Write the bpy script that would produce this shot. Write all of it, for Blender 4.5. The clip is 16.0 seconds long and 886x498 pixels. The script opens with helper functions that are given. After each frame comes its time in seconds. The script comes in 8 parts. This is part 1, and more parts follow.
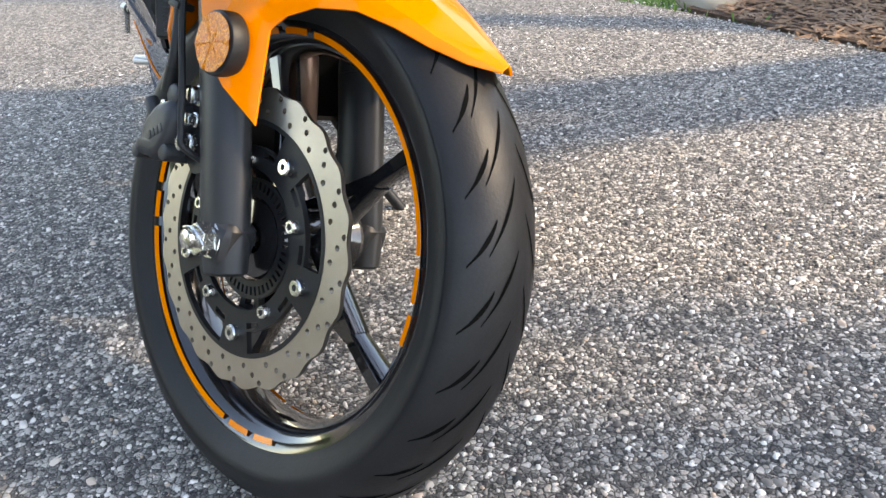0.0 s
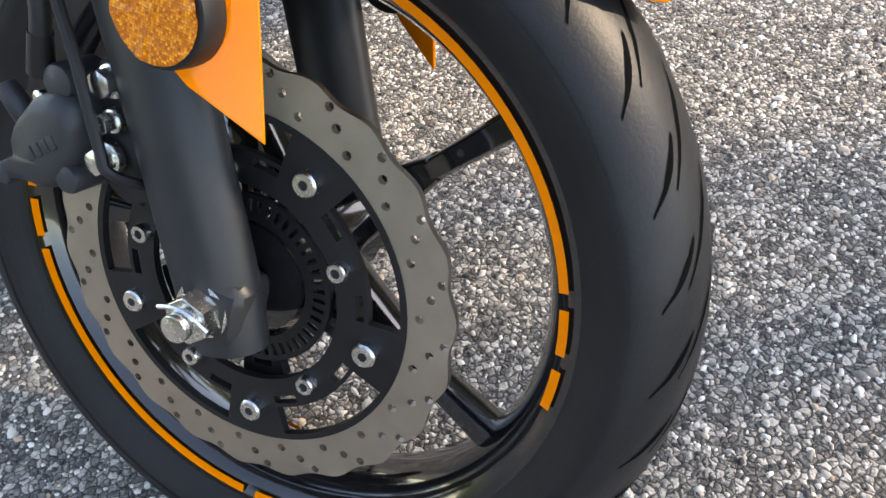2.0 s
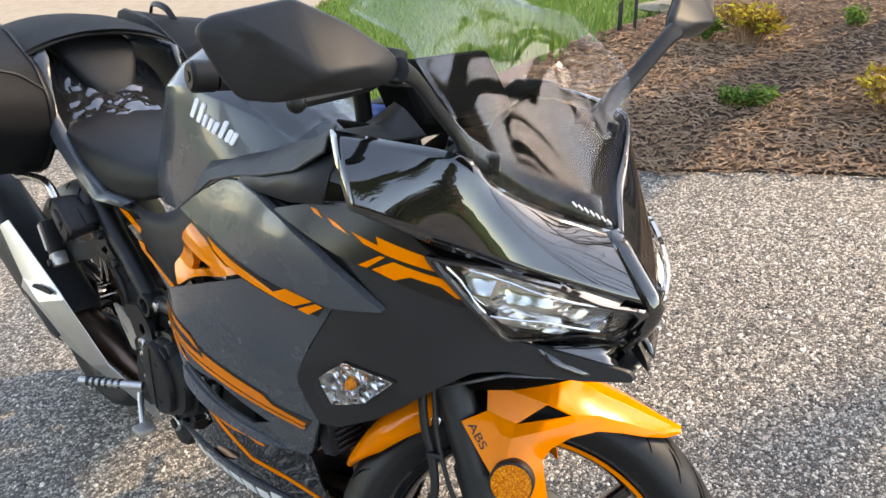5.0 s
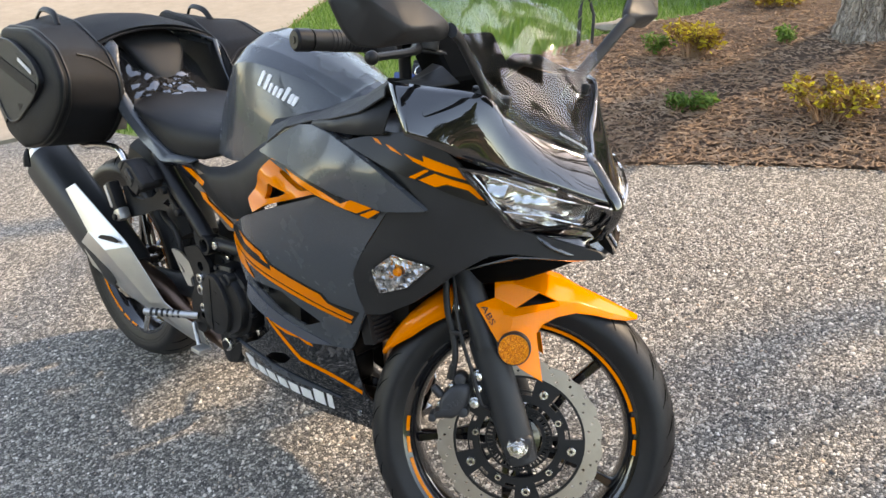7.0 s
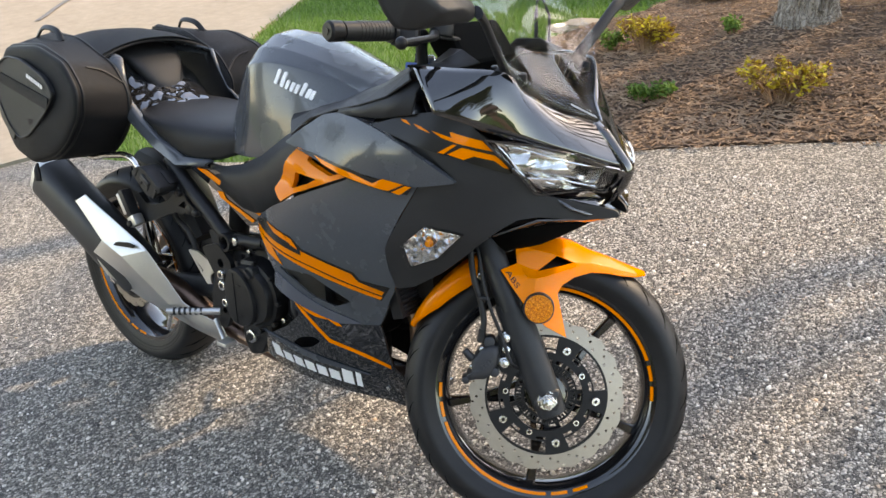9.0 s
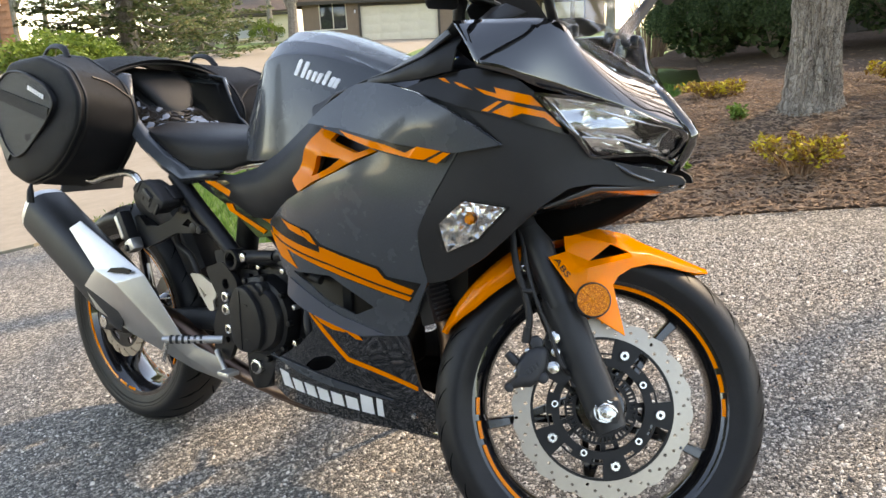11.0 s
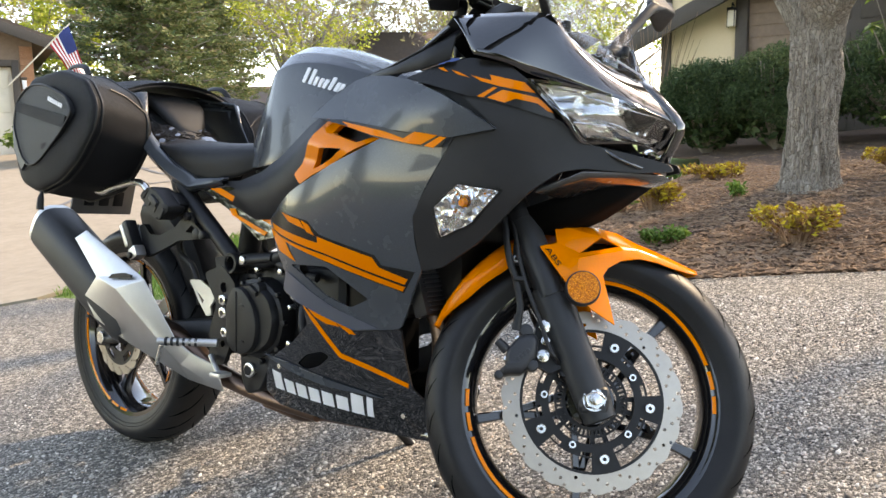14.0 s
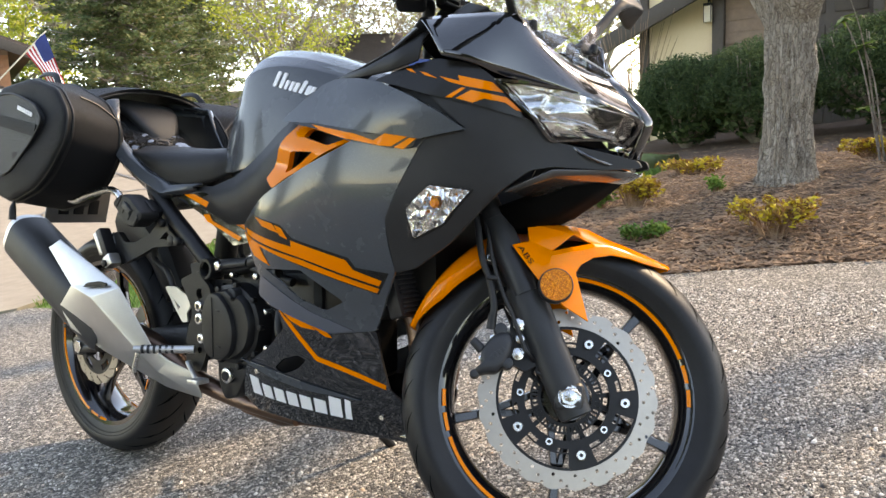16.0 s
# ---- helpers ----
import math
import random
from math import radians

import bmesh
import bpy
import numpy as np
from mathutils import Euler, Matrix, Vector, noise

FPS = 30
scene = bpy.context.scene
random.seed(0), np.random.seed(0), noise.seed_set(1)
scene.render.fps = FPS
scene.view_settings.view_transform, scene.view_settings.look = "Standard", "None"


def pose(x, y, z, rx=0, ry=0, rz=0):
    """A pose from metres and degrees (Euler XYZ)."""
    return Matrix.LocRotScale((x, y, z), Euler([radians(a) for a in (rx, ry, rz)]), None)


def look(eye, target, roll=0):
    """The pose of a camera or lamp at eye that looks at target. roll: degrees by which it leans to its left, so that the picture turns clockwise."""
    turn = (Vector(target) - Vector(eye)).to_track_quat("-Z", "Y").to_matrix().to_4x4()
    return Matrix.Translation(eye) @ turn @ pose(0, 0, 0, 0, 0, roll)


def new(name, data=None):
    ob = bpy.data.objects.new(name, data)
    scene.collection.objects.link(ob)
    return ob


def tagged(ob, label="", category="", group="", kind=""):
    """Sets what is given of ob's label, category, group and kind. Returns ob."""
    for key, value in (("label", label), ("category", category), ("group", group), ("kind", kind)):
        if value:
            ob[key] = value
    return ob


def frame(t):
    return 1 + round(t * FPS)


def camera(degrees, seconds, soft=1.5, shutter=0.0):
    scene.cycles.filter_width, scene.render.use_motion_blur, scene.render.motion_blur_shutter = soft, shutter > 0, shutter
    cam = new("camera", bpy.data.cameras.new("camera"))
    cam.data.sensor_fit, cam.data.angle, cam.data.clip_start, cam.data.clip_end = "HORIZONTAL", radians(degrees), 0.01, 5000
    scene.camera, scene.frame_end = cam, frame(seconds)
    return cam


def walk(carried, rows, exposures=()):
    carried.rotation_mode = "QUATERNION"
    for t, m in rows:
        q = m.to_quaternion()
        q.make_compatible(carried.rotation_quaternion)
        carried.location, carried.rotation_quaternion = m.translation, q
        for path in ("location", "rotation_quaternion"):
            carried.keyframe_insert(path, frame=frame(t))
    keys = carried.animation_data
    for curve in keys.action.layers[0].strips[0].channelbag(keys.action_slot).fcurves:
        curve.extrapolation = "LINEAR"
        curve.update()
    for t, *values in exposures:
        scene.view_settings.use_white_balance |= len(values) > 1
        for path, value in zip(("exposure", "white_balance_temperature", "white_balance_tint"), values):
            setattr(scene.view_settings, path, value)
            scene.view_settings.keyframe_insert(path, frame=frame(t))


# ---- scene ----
from mathutils import geometry

# camera and its walk
cam = camera(59.1, 16.0)
PATH = [
    (0, (0.045, 0.058, 0.744), (-1.62, 0.531, -0.257), 1.9),
    (0.5, (-0.004, 0.01, 0.835), (-1.524, 0.54, -0.352), 2.4),
    (1, (-0.122, -0.003, 0.798), (-1.489, 0.59, -0.536), 2.6),
    (1.5, (-0.239, -0.006, 0.745), (-1.456, 0.672, -0.691), 3.0),
    (2, (-0.324, -0.037, 0.75), (-1.436, 0.764, -0.705), 2.7),
    (2.5, (-0.412, -0.123, 0.866), (-1.477, 0.806, -0.549), 1.4),
    (3, (-0.438, -0.196, 0.986), (-1.532, 0.849, -0.323), 0.4),
    (3.5, (-0.398, -0.287, 1.089), (-1.553, 0.835, -0.098), -0.4),
    (4, (-0.332, -0.369, 1.2), (-1.534, 0.819, 0.13), -1.2),
    (4.5, (-0.26, -0.452, 1.256), (-1.482, 0.793, 0.277), -1.8),
    (5, (-0.226, -0.564, 1.285), (-1.439, 0.736, 0.369), -2.1),
    (5.2, (-0.218, -0.623, 1.286), (-1.418, 0.7, 0.386), -2.1),
    (7.3, (-0.036, -0.95, 1.3), (-1.178, 0.447, 0.437), -0.8),
    (7.5, (-0.039, -0.964, 1.293), (-1.175, 0.437, 0.427), -1.0),
    (8, (-0.065, -1.047, 1.285), (-1.171, 0.373, 0.414), -1.9),
    (8.2, (-0.068, -1.09, 1.287), (-1.158, 0.342, 0.418), -2.2),
    (10.3, (-0.092, -1.116, 1.156), (-1.159, 0.431, 0.471), -3.1),
    (10.5, (-0.123, -1.103, 1.116), (-1.199, 0.456, 0.476), -3.1),
    (11, (-0.189, -1.103, 0.973), (-1.292, 0.484, 0.459), -2.9),
    (11.5, (-0.181, -1.133, 0.855), (-1.309, 0.471, 0.458), -2.5),
    (12, (-0.155, -1.153, 0.822), (-1.299, 0.457, 0.505), -2.0),
    (12.5, (-0.135, -1.155, 0.807), (-1.291, 0.453, 0.528), -1.4),
    (13, (-0.133, -1.149, 0.796), (-1.286, 0.463, 0.524), -1.0),
    (13.5, (-0.139, -1.147, 0.789), (-1.284, 0.471, 0.52), -1.0),
    (14, (-0.14, -1.151, 0.791), (-1.275, 0.474, 0.523), -1.1),
    (14.5, (-0.128, -1.157, 0.792), (-1.252, 0.476, 0.529), -1.5),
    (15, (-0.12, -1.158, 0.794), (-1.237, 0.481, 0.536), -1.8),
    (15.5, (-0.115, -1.146, 0.791), (-1.227, 0.495, 0.532), -2.1),
    (16, (-0.12, -1.141, 0.791), (-1.225, 0.505, 0.523), -2.3),
]
walk(cam, [(t, look(eye, target, roll)) for t, eye, target, roll in PATH], [(0.0, 2.74, 8800, 13), (2.0, 2.74, 8800, 13), (3.5, 2.77, 9700, 14), (11.0, 2.62, 10000, 14), (12.0, 2.67, 10000, 14), (16.0, 2.67, 10000, 14)])

# world, sun
SUN_AZ, SUN_EL = 66.0, 40.0
world = bpy.data.worlds.new("sky")
scene.world = world
world.use_nodes = True
wn = world.node_tree
wn.nodes.clear()
sky = wn.nodes.new("ShaderNodeTexSky")
sky.sky_type, sky.sun_disc = "NISHITA", False
sky.sun_elevation, sky.sun_rotation = radians(SUN_EL), radians(90 - SUN_AZ)
sky.air_density, sky.dust_density, sky.ozone_density = 0.8, 0.4, 1.0
bg = wn.nodes.new("ShaderNodeBackground")
bg.inputs["Strength"].default_value = 0.15
wo = wn.nodes.new("ShaderNodeOutputWorld")
wn.links.new(sky.outputs[0], bg.inputs[0])
wn.links.new(bg.outputs[0], wo.inputs[0])
sun = new("sun", bpy.data.lights.new("sun", "SUN"))
sun.data.energy, sun.data.angle, sun.data.color = 1.05, radians(2.0), (1.0, 0.92, 0.80)
sdir = Vector((math.cos(radians(SUN_EL)) * math.cos(radians(SUN_AZ)), math.cos(radians(SUN_EL)) * math.sin(radians(SUN_AZ)), math.sin(radians(SUN_EL))))
sun.matrix_world = look(sdir * 30, (0, 0, 0))


# ---------------------------------------------------------------- materials
def material(name, rough=0.5, metal=0.0, colour=(0.5, 0.5, 0.5), spec=0.5, coat=0.0):
    m = bpy.data.materials.new(name)
    m.use_nodes = True
    b = m.node_tree.nodes["Principled BSDF"]
    b.inputs["Base Color"].default_value = (*colour, 1)
    b.inputs["Roughness"].default_value = rough
    b.inputs["Metallic"].default_value = metal
    b.inputs["Specular IOR Level"].default_value = spec
    b.inputs["Coat Weight"].default_value = coat
    b.inputs["Coat Roughness"].default_value = 0.03
    return m, m.node_tree, b


def coords(nt, scale=1.0, kind="Object"):
    tc, mp = nt.nodes.new("ShaderNodeTexCoord"), nt.nodes.new("ShaderNodeMapping")
    mp.inputs["Scale"].default_value = (scale, scale, scale) if not isinstance(scale, tuple) else scale
    nt.links.new(tc.outputs[kind], mp.inputs[0])
    return mp.outputs[0]


def noise_tex(nt, vec, scale, detail=4.0, rough=0.6):
    n = nt.nodes.new("ShaderNodeTexNoise")
    n.inputs["Scale"].default_value, n.inputs["Detail"].default_value, n.inputs["Roughness"].default_value = scale, detail, rough
    nt.links.new(vec, n.inputs["Vector"])
    return n.outputs["Fac"]


def voronoi(nt, vec, scale, feature="F1"):
    n = nt.nodes.new("ShaderNodeTexVoronoi")
    n.feature = feature
    n.inputs["Scale"].default_value = scale
    nt.links.new(vec, n.inputs["Vector"])
    return n


def ramp(nt, fac, stops):
    r = nt.nodes.new("ShaderNodeValToRGB")
    el = r.color_ramp.elements
    while len(el) < len(stops):
        el.new(0.5)
    for e, (p, c) in zip(el, stops):
        e.position, e.color = p, (*c, 1)
    nt.links.new(fac, r.inputs[0])
    return r.outputs[0]


def mix(nt, fac, a, b, kind="MIX"):
    n = nt.nodes.new("ShaderNodeMix")
    n.data_type, n.blend_type = "RGBA", kind
    if isinstance(fac, float):
        n.inputs[0].default_value = fac
    else:
        nt.links.new(fac, n.inputs[0])
    for sock, v in ((n.inputs[6], a), (n.inputs[7], b)):
        if isinstance(v, tuple):
            sock.default_value = (*v, 1)
        else:
            nt.links.new(v, sock)
    return n.outputs[2]


def bump(nt, b, height, strength=0.3, dist=0.01):
    n = nt.nodes.new("ShaderNodeBump")
    n.inputs["Strength"].default_value, n.inputs["Distance"].default_value = strength, dist
    nt.links.new(height, n.inputs["Height"])
    nt.links.new(n.outputs[0], b.inputs["Normal"])


def paint(name, colour, rough=0.15, coat=0.6, metal=0.0, dust=0.04, flake=0.0):
    """Bodywork paint or plastic with a breath of dust and slight waviness."""
    m, nt, b = material(name, rough, metal, colour, 0.5, coat)
    v = coords(nt)
    n1 = noise_tex(nt, v, 9, 5)
    n2 = noise_tex(nt, v, 420, 2)
    dusty = ramp(nt, n1, [(0.35, (0, 0, 0)), (0.75, (dust, dust, dust))])
    base = mix(nt, dusty, colour, (0.42, 0.40, 0.37))
    if flake:
        base = mix(nt, ramp(nt, n2, [(0.45, (0, 0, 0)), (0.8, (flake, flake, flake))]), base, tuple(min(1, c * 3) for c in colour))
    nt.links.new(base, b.inputs["Base Color"])
    rr = ramp(nt, n1, [(0.3, (rough, rough, rough)), (0.8, (rough * 1.4 + 0.01,) * 3)])
    nt.links.new(rr, b.inputs["Roughness"])
    return m


def grained(name, colour, rough=0.6, scale=300, strength=0.15, spread=0.25, metal=0.0, spec=0.32, dist=0.002):
    """Moulded plastic, rubber, cast metal or cloth: fine grain and broad wear."""
    m, nt, b = material(name, rough, metal, colour, spec)
    v = coords(nt)
    fine, broad = noise_tex(nt, v, scale, 3), noise_tex(nt, v, 14, 5)
    lo, hi = tuple(c * (1 - spread) for c in colour), tuple(min(1, c * (1 + spread)) for c in colour)
    col = ramp(nt, broad, [(0.3, lo), (0.7, hi)])
    col = mix(nt, 0.25, col, ramp(nt, fine, [(0.35, lo), (0.65, hi)]))
    nt.links.new(col, b.inputs["Base Color"])
    bump(nt, b, fine, strength, dist)
    return m


ORANGE = paint("orange_paint", (0.80, 0.188, 0.0), 0.12, 0.20, 0.0, 0.004)
ORANGE.node_tree.nodes["Principled BSDF"].inputs["Specular IOR Level"].default_value = 0.14
GREY = paint("grey_metallic_paint", (0.044, 0.050, 0.058), 0.22, 0.45, 0.0, 0.02, 0.15)
GREY.node_tree.nodes["Principled BSDF"].inputs["Specular IOR Level"].default_value = 0.35
GLOSS = paint("gloss_black_paint", (0.005, 0.005, 0.006), 0.02, 1.0, 0.0, 0.008)
GLOSS.node_tree.nodes["Principled BSDF"].inputs["Specular IOR Level"].default_value = 0.9
# grey paint lightened to blue-grey: the sky's sheen on a fold, as colour
SKY_FOLD = paint("sky_sheen_fold_paint", (0.085, 0.094, 0.118), 0.20, 1.0, 0.3, 0.02)
MATT = grained("matt_black_plastic", (0.021, 0.021, 0.022), 0.46, 900, 0.08, 0.15, 0.0, 0.24)
CAST = grained("cast_black_metal", (0.010, 0.010, 0.011), 0.42, 500, 0.12, 0.3, 0.2)
LEG = grained("dark_grey_fork_coat", (0.026, 0.027, 0.029), 0.42, 600, 0.06, 0.15, 0.2)
RUBBER = grained("tyre_rubber", (0.011, 0.011, 0.012), 0.46, 350, 0.12, 0.35, 0.0, 0.28)
# black that stands for the shade inside uncut tread grooves
GROOVE_SHADE = grained("groove_shade_black", (0.005, 0.005, 0.005), 0.95, 350, 0.05, 0.2, 0.0, 0.0)
RIM = paint("gloss_black_wheel_paint", (0.005, 0.005, 0.006), 0.10, 0.7, 0.0, 0.02)
SEATV = grained("seat_vinyl", (0.012, 0.012, 0.013), 0.5, 1200, 0.25, 0.15)
CLOTH = grained("bag_cloth", (0.007, 0.007, 0.008), 0.62, 1500, 0.5, 0.3, 0.0, 0.18)
CLOTH2 = grained("bag_panel_cloth", (0.010, 0.011, 0.013), 0.5, 2000, 0.35, 0.2, 0.0, 0.25)
PIPING = grained("black_piping", (0.006, 0.006, 0.006), 0.45, 600, 0.1, 0.2)
VOID = grained("dead_black_plastic", (0.004, 0.004, 0.004), 0.9, 600, 0.05, 0.2, 0.0, 0.05)
PLATEG = grained("plate_grey", (0.14, 0.14, 0.145), 0.5, 500, 0.05, 0.15)
WHITE = grained("white_decal", (0.75, 0.75, 0.76), 0.35, 400, 0.02, 0.05)
DKDECAL = grained("black_decal", (0.012, 0.011, 0.010), 0.25, 400, 0.02, 0.1)
CABLE = grained("cable_rubber", (0.012, 0.012, 0.013), 0.5, 500, 0.08, 0.2)


def brushed(name, colour, rough, stretch, scale=120):
    m, nt, b = material(name, rough, 1.0, colour)
    v = coords(nt, stretch)
    n = noise_tex(nt, v, scale, 4, 0.7)
    broad = noise_tex(nt, coords(nt), 10, 4)
    nt.links.new(mix(nt, 0.5, ramp(nt, n, [(0.3, tuple(c * 0.8 for c in colour)), (0.7, colour)]), ramp(nt, broad, [(0.3, tuple(c * 0.75 for c in colour)), (0.7, colour)])), b.inputs["Base Color"])
    nt.links.new(ramp(nt, n, [(0.2, (rough - 0.06,) * 3), (0.8, (rough + 0.1,) * 3)]), b.inputs["Roughness"])
    bump(nt, b, n, 0.08, 0.001)
    return m


ALU = brushed("brushed_aluminium", (0.64, 0.63, 0.615), 0.40, (1, 1, 12))
STEEL = brushed("disc_steel", (0.45, 0.405, 0.355), 0.36, (1, 1, 1), 60)
ZINC = brushed("zinc_bolt", (0.72, 0.72, 0.70), 0.22, (1, 1, 1), 300)
CHROME = brushed("chrome", (0.95, 0.95, 0.95), 0.07, (1, 1, 1), 20)
LAMPM = brushed("lamp_bowl_foil", (0.78, 0.77, 0.75), 0.14, (1, 1, 1), 20)
HEADER = brushed("heat_stained_steel", (0.20, 0.13, 0.10), 0.35, (1, 1, 1), 40)


def thin_glass(name, colour, f0=0.04, rim=0.5):
    """A clear pane: straight through, with a mirror on top that grows towards grazing."""
    m = bpy.data.materials.new(name)
    m.use_nodes = True
    nt = m.node_tree
    nt.nodes.clear()
    out, mx = nt.nodes.new("ShaderNodeOutputMaterial"), nt.nodes.new("ShaderNodeMixShader")
    tr, gl, fr = nt.nodes.new("ShaderNodeBsdfTransparent"), nt.nodes.new("ShaderNodeBsdfGlossy"), nt.nodes.new("ShaderNodeLayerWeight")
    pw, ml = nt.nodes.new("ShaderNodeMath"), nt.nodes.new("ShaderNodeMath")
    pw.operation, ml.operation = "POWER", "MULTIPLY_ADD"
    pw.inputs[1].default_value, ml.inputs[1].default_value, ml.inputs[2].default_value = 5.0, rim, f0
    tr.inputs["Color"].default_value = (*colour, 1)
    gl.inputs["Roughness"].default_value = 0.01
    fr.inputs["Blend"].default_value = 0.5
    nt.links.new(fr.outputs["Facing"], pw.inputs[0])
    nt.links.new(pw.outputs[0], ml.inputs[0])
    nt.links.new(ml.outputs[0], mx.inputs[0])
    nt.links.new(tr.outputs[0], mx.inputs[1])
    nt.links.new(gl.outputs[0], mx.inputs[2])
    nt.links.new(mx.outputs[0], out.inputs[0])
    return m


def silvered_mat():
    """Pressed mirror foil of a lamp: small prisms."""
    m, nt, b = material("silvered_prisms", 0.22, 1.0, (0.95, 0.95, 0.94))
    n = voronoi(nt, coords(nt, (1.0, 1.0, 0.5)), 95)
    n.distance = "MANHATTAN"
    bump(nt, b, n.outputs["Distance"], 1.0, 0.03)
    return m


SILVERED = silvered_mat()
LENS = thin_glass("clear_lens", (0.98, 0.985, 0.985))
SCREEN = thin_glass("tinted_screen", (0.96, 0.97, 0.97), 0.035, 0.15)
SIGLENS = thin_glass("clear_signal_lens", (0.98, 0.985, 0.985), 0.02, 0.15)
FILMC = thin_glass("protective_film", (0.92, 0.93, 0.93), 0.012, 0.12)


def amber_mat():
    """Moulded amber prisms: small bright cells with dark edges between."""
    m, nt, b = material("amber_prisms", 0.25, 0.0, (0.9, 0.3, 0.01), 0.25, 0.05)
    c = voronoi(nt, coords(nt), 620)
    e = voronoi(nt, coords(nt), 620, "DISTANCE_TO_EDGE")
    for n in (c, e):
        n.inputs["Randomness"].default_value = 0.25
    col = ramp(nt, c.outputs["Color"], [(0.1, (0.42, 0.085, 0.001)), (0.5, (0.66, 0.165, 0.002)), (0.9, (0.95, 0.33, 0.015))])
    nt.links.new(mix(nt, 1.0, col, ramp(nt, e.outputs["Distance"], [(0.0, (0.55, 0.5, 0.5)), (0.10, (1, 1, 1))]), "MULTIPLY"), b.inputs["Base Color"])
    bump(nt, b, c.outputs["Distance"], 0.35, 0.001)
    return m


AMBER = amber_mat()
CALIPER = grained("dark_grey_caliper_coat", (0.030, 0.031, 0.034), 0.42, 500, 0.10, 0.2, 0.1)


def asphalt_mat():
    m, nt, b = material("asphalt_aggregate", 0.85)
    v = coords(nt)
    warp = nt.nodes.new("ShaderNodeVectorMath")
    wnz = nt.nodes.new("ShaderNodeTexNoise")
    wnz.inputs["Scale"].default_value = 90
    nt.links.new(v, wnz.inputs["Vector"])
    sc = nt.nodes.new("ShaderNodeVectorMath")
    sc.operation = "SCALE"
    sc.inputs["Scale"].default_value = 0.008
    nt.links.new(wnz.outputs["Color"], sc.inputs[0])
    nt.links.new(v, warp.inputs[0])
    nt.links.new(sc.outputs[0], warp.inputs[1])
    wv = warp.outputs[0]
    big, small = voronoi(nt, wv, 125), voronoi(nt, wv, 300)
    edge = voronoi(nt, wv, 125, "DISTANCE_TO_EDGE")
    stone = ramp(nt, big.outputs["Color"], [(0.0, (0.04, 0.038, 0.037)), (0.3, (0.11, 0.102, 0.094)), (0.48, (0.20, 0.185, 0.165)), (0.62, (0.48, 0.44, 0.39)), (0.8, (0.74, 0.69, 0.62)), (1.0, (0.40, 0.29, 0.20))])
    grit = ramp(nt, small.outputs["Color"], [(0.2, (0.035, 0.033, 0.032)), (0.55, (0.16, 0.147, 0.132)), (0.9, (0.60, 0.56, 0.50))])
    col = mix(nt, 0.36, stone, grit)
    gap = ramp(nt, edge.outputs["Distance"], [(0.0, (0.06, 0.06, 0.06)), (0.12, (1, 1, 1))])
    col = mix(nt, 1.0, col, gap, "MULTIPLY")
    stain = ramp(nt, noise_tex(nt, v, 1.3, 6), [(0.3, (0.80, 0.80, 0.80)), (0.7, (1.06, 1.03, 0.98))])
    col = mix(nt, 1.0, col, stain, "MULTIPLY")
    nt.links.new(col, b.inputs["Base Color"])
    h = mix(nt, 0.35, ramp(nt, edge.outputs["Distance"], [(0.0, (0, 0, 0)), (0.25, (1, 1, 1))]), ramp(nt, small.outputs["Distance"], [(0, (1, 1, 1)), (0.6, (0, 0, 0))]))
    bump(nt, b, h, 0.9, 0.004)
    return m


ASPHALT = asphalt_mat()


def earthy(name, stops, scale, rough=0.9, strength=0.8, dist=0.03, second=6.0):
    m, nt, b = material(name, rough)
    v = coords(nt)
    n = noise_tex(nt, v, scale, 8, 0.7)
    n2 = noise_tex(nt, v, scale / second, 4)
    col = mix(nt, 0.3, ramp(nt, n, stops), ramp(nt, n2, stops))
    nt.links.new(col, b.inputs["Base Color"])
    bump(nt, b, n, strength, dist)
    return m


MULCH = earthy("mulch_soil", [(0.25, (0.028, 0.015, 0.009)), (0.5, (0.10, 0.058, 0.035)), (0.75, (0.22, 0.138, 0.088))], 60, 0.95, 1.0, 0.03)
GRASS = earthy("lawn", [(0.25, (0.035, 0.075, 0.012)), (0.5, (0.09, 0.16, 0.03)), (0.8, (0.17, 0.24, 0.06))], 40, 0.9, 0.6, 0.03)
ROAD = earthy("pale_concrete_drive", [(0.3, (0.20, 0.168, 0.128)), (0.55, (0.26, 0.22, 0.17)), (0.8, (0.33, 0.285, 0.23))], 8, 0.9, 0.25, 0.01)
CRACK = earthy("crack_filler", [(0.3, (0.10, 0.10, 0.10)), (0.7, (0.18, 0.175, 0.17))], 30, 0.8)
BARK = earthy("bark", [(0.25, (0.05, 0.042, 0.035)), (0.5, (0.22, 0.19, 0.16)), (0.75, (0.42, 0.38, 0.33))], 22, 0.95, 0.9, 0.03)


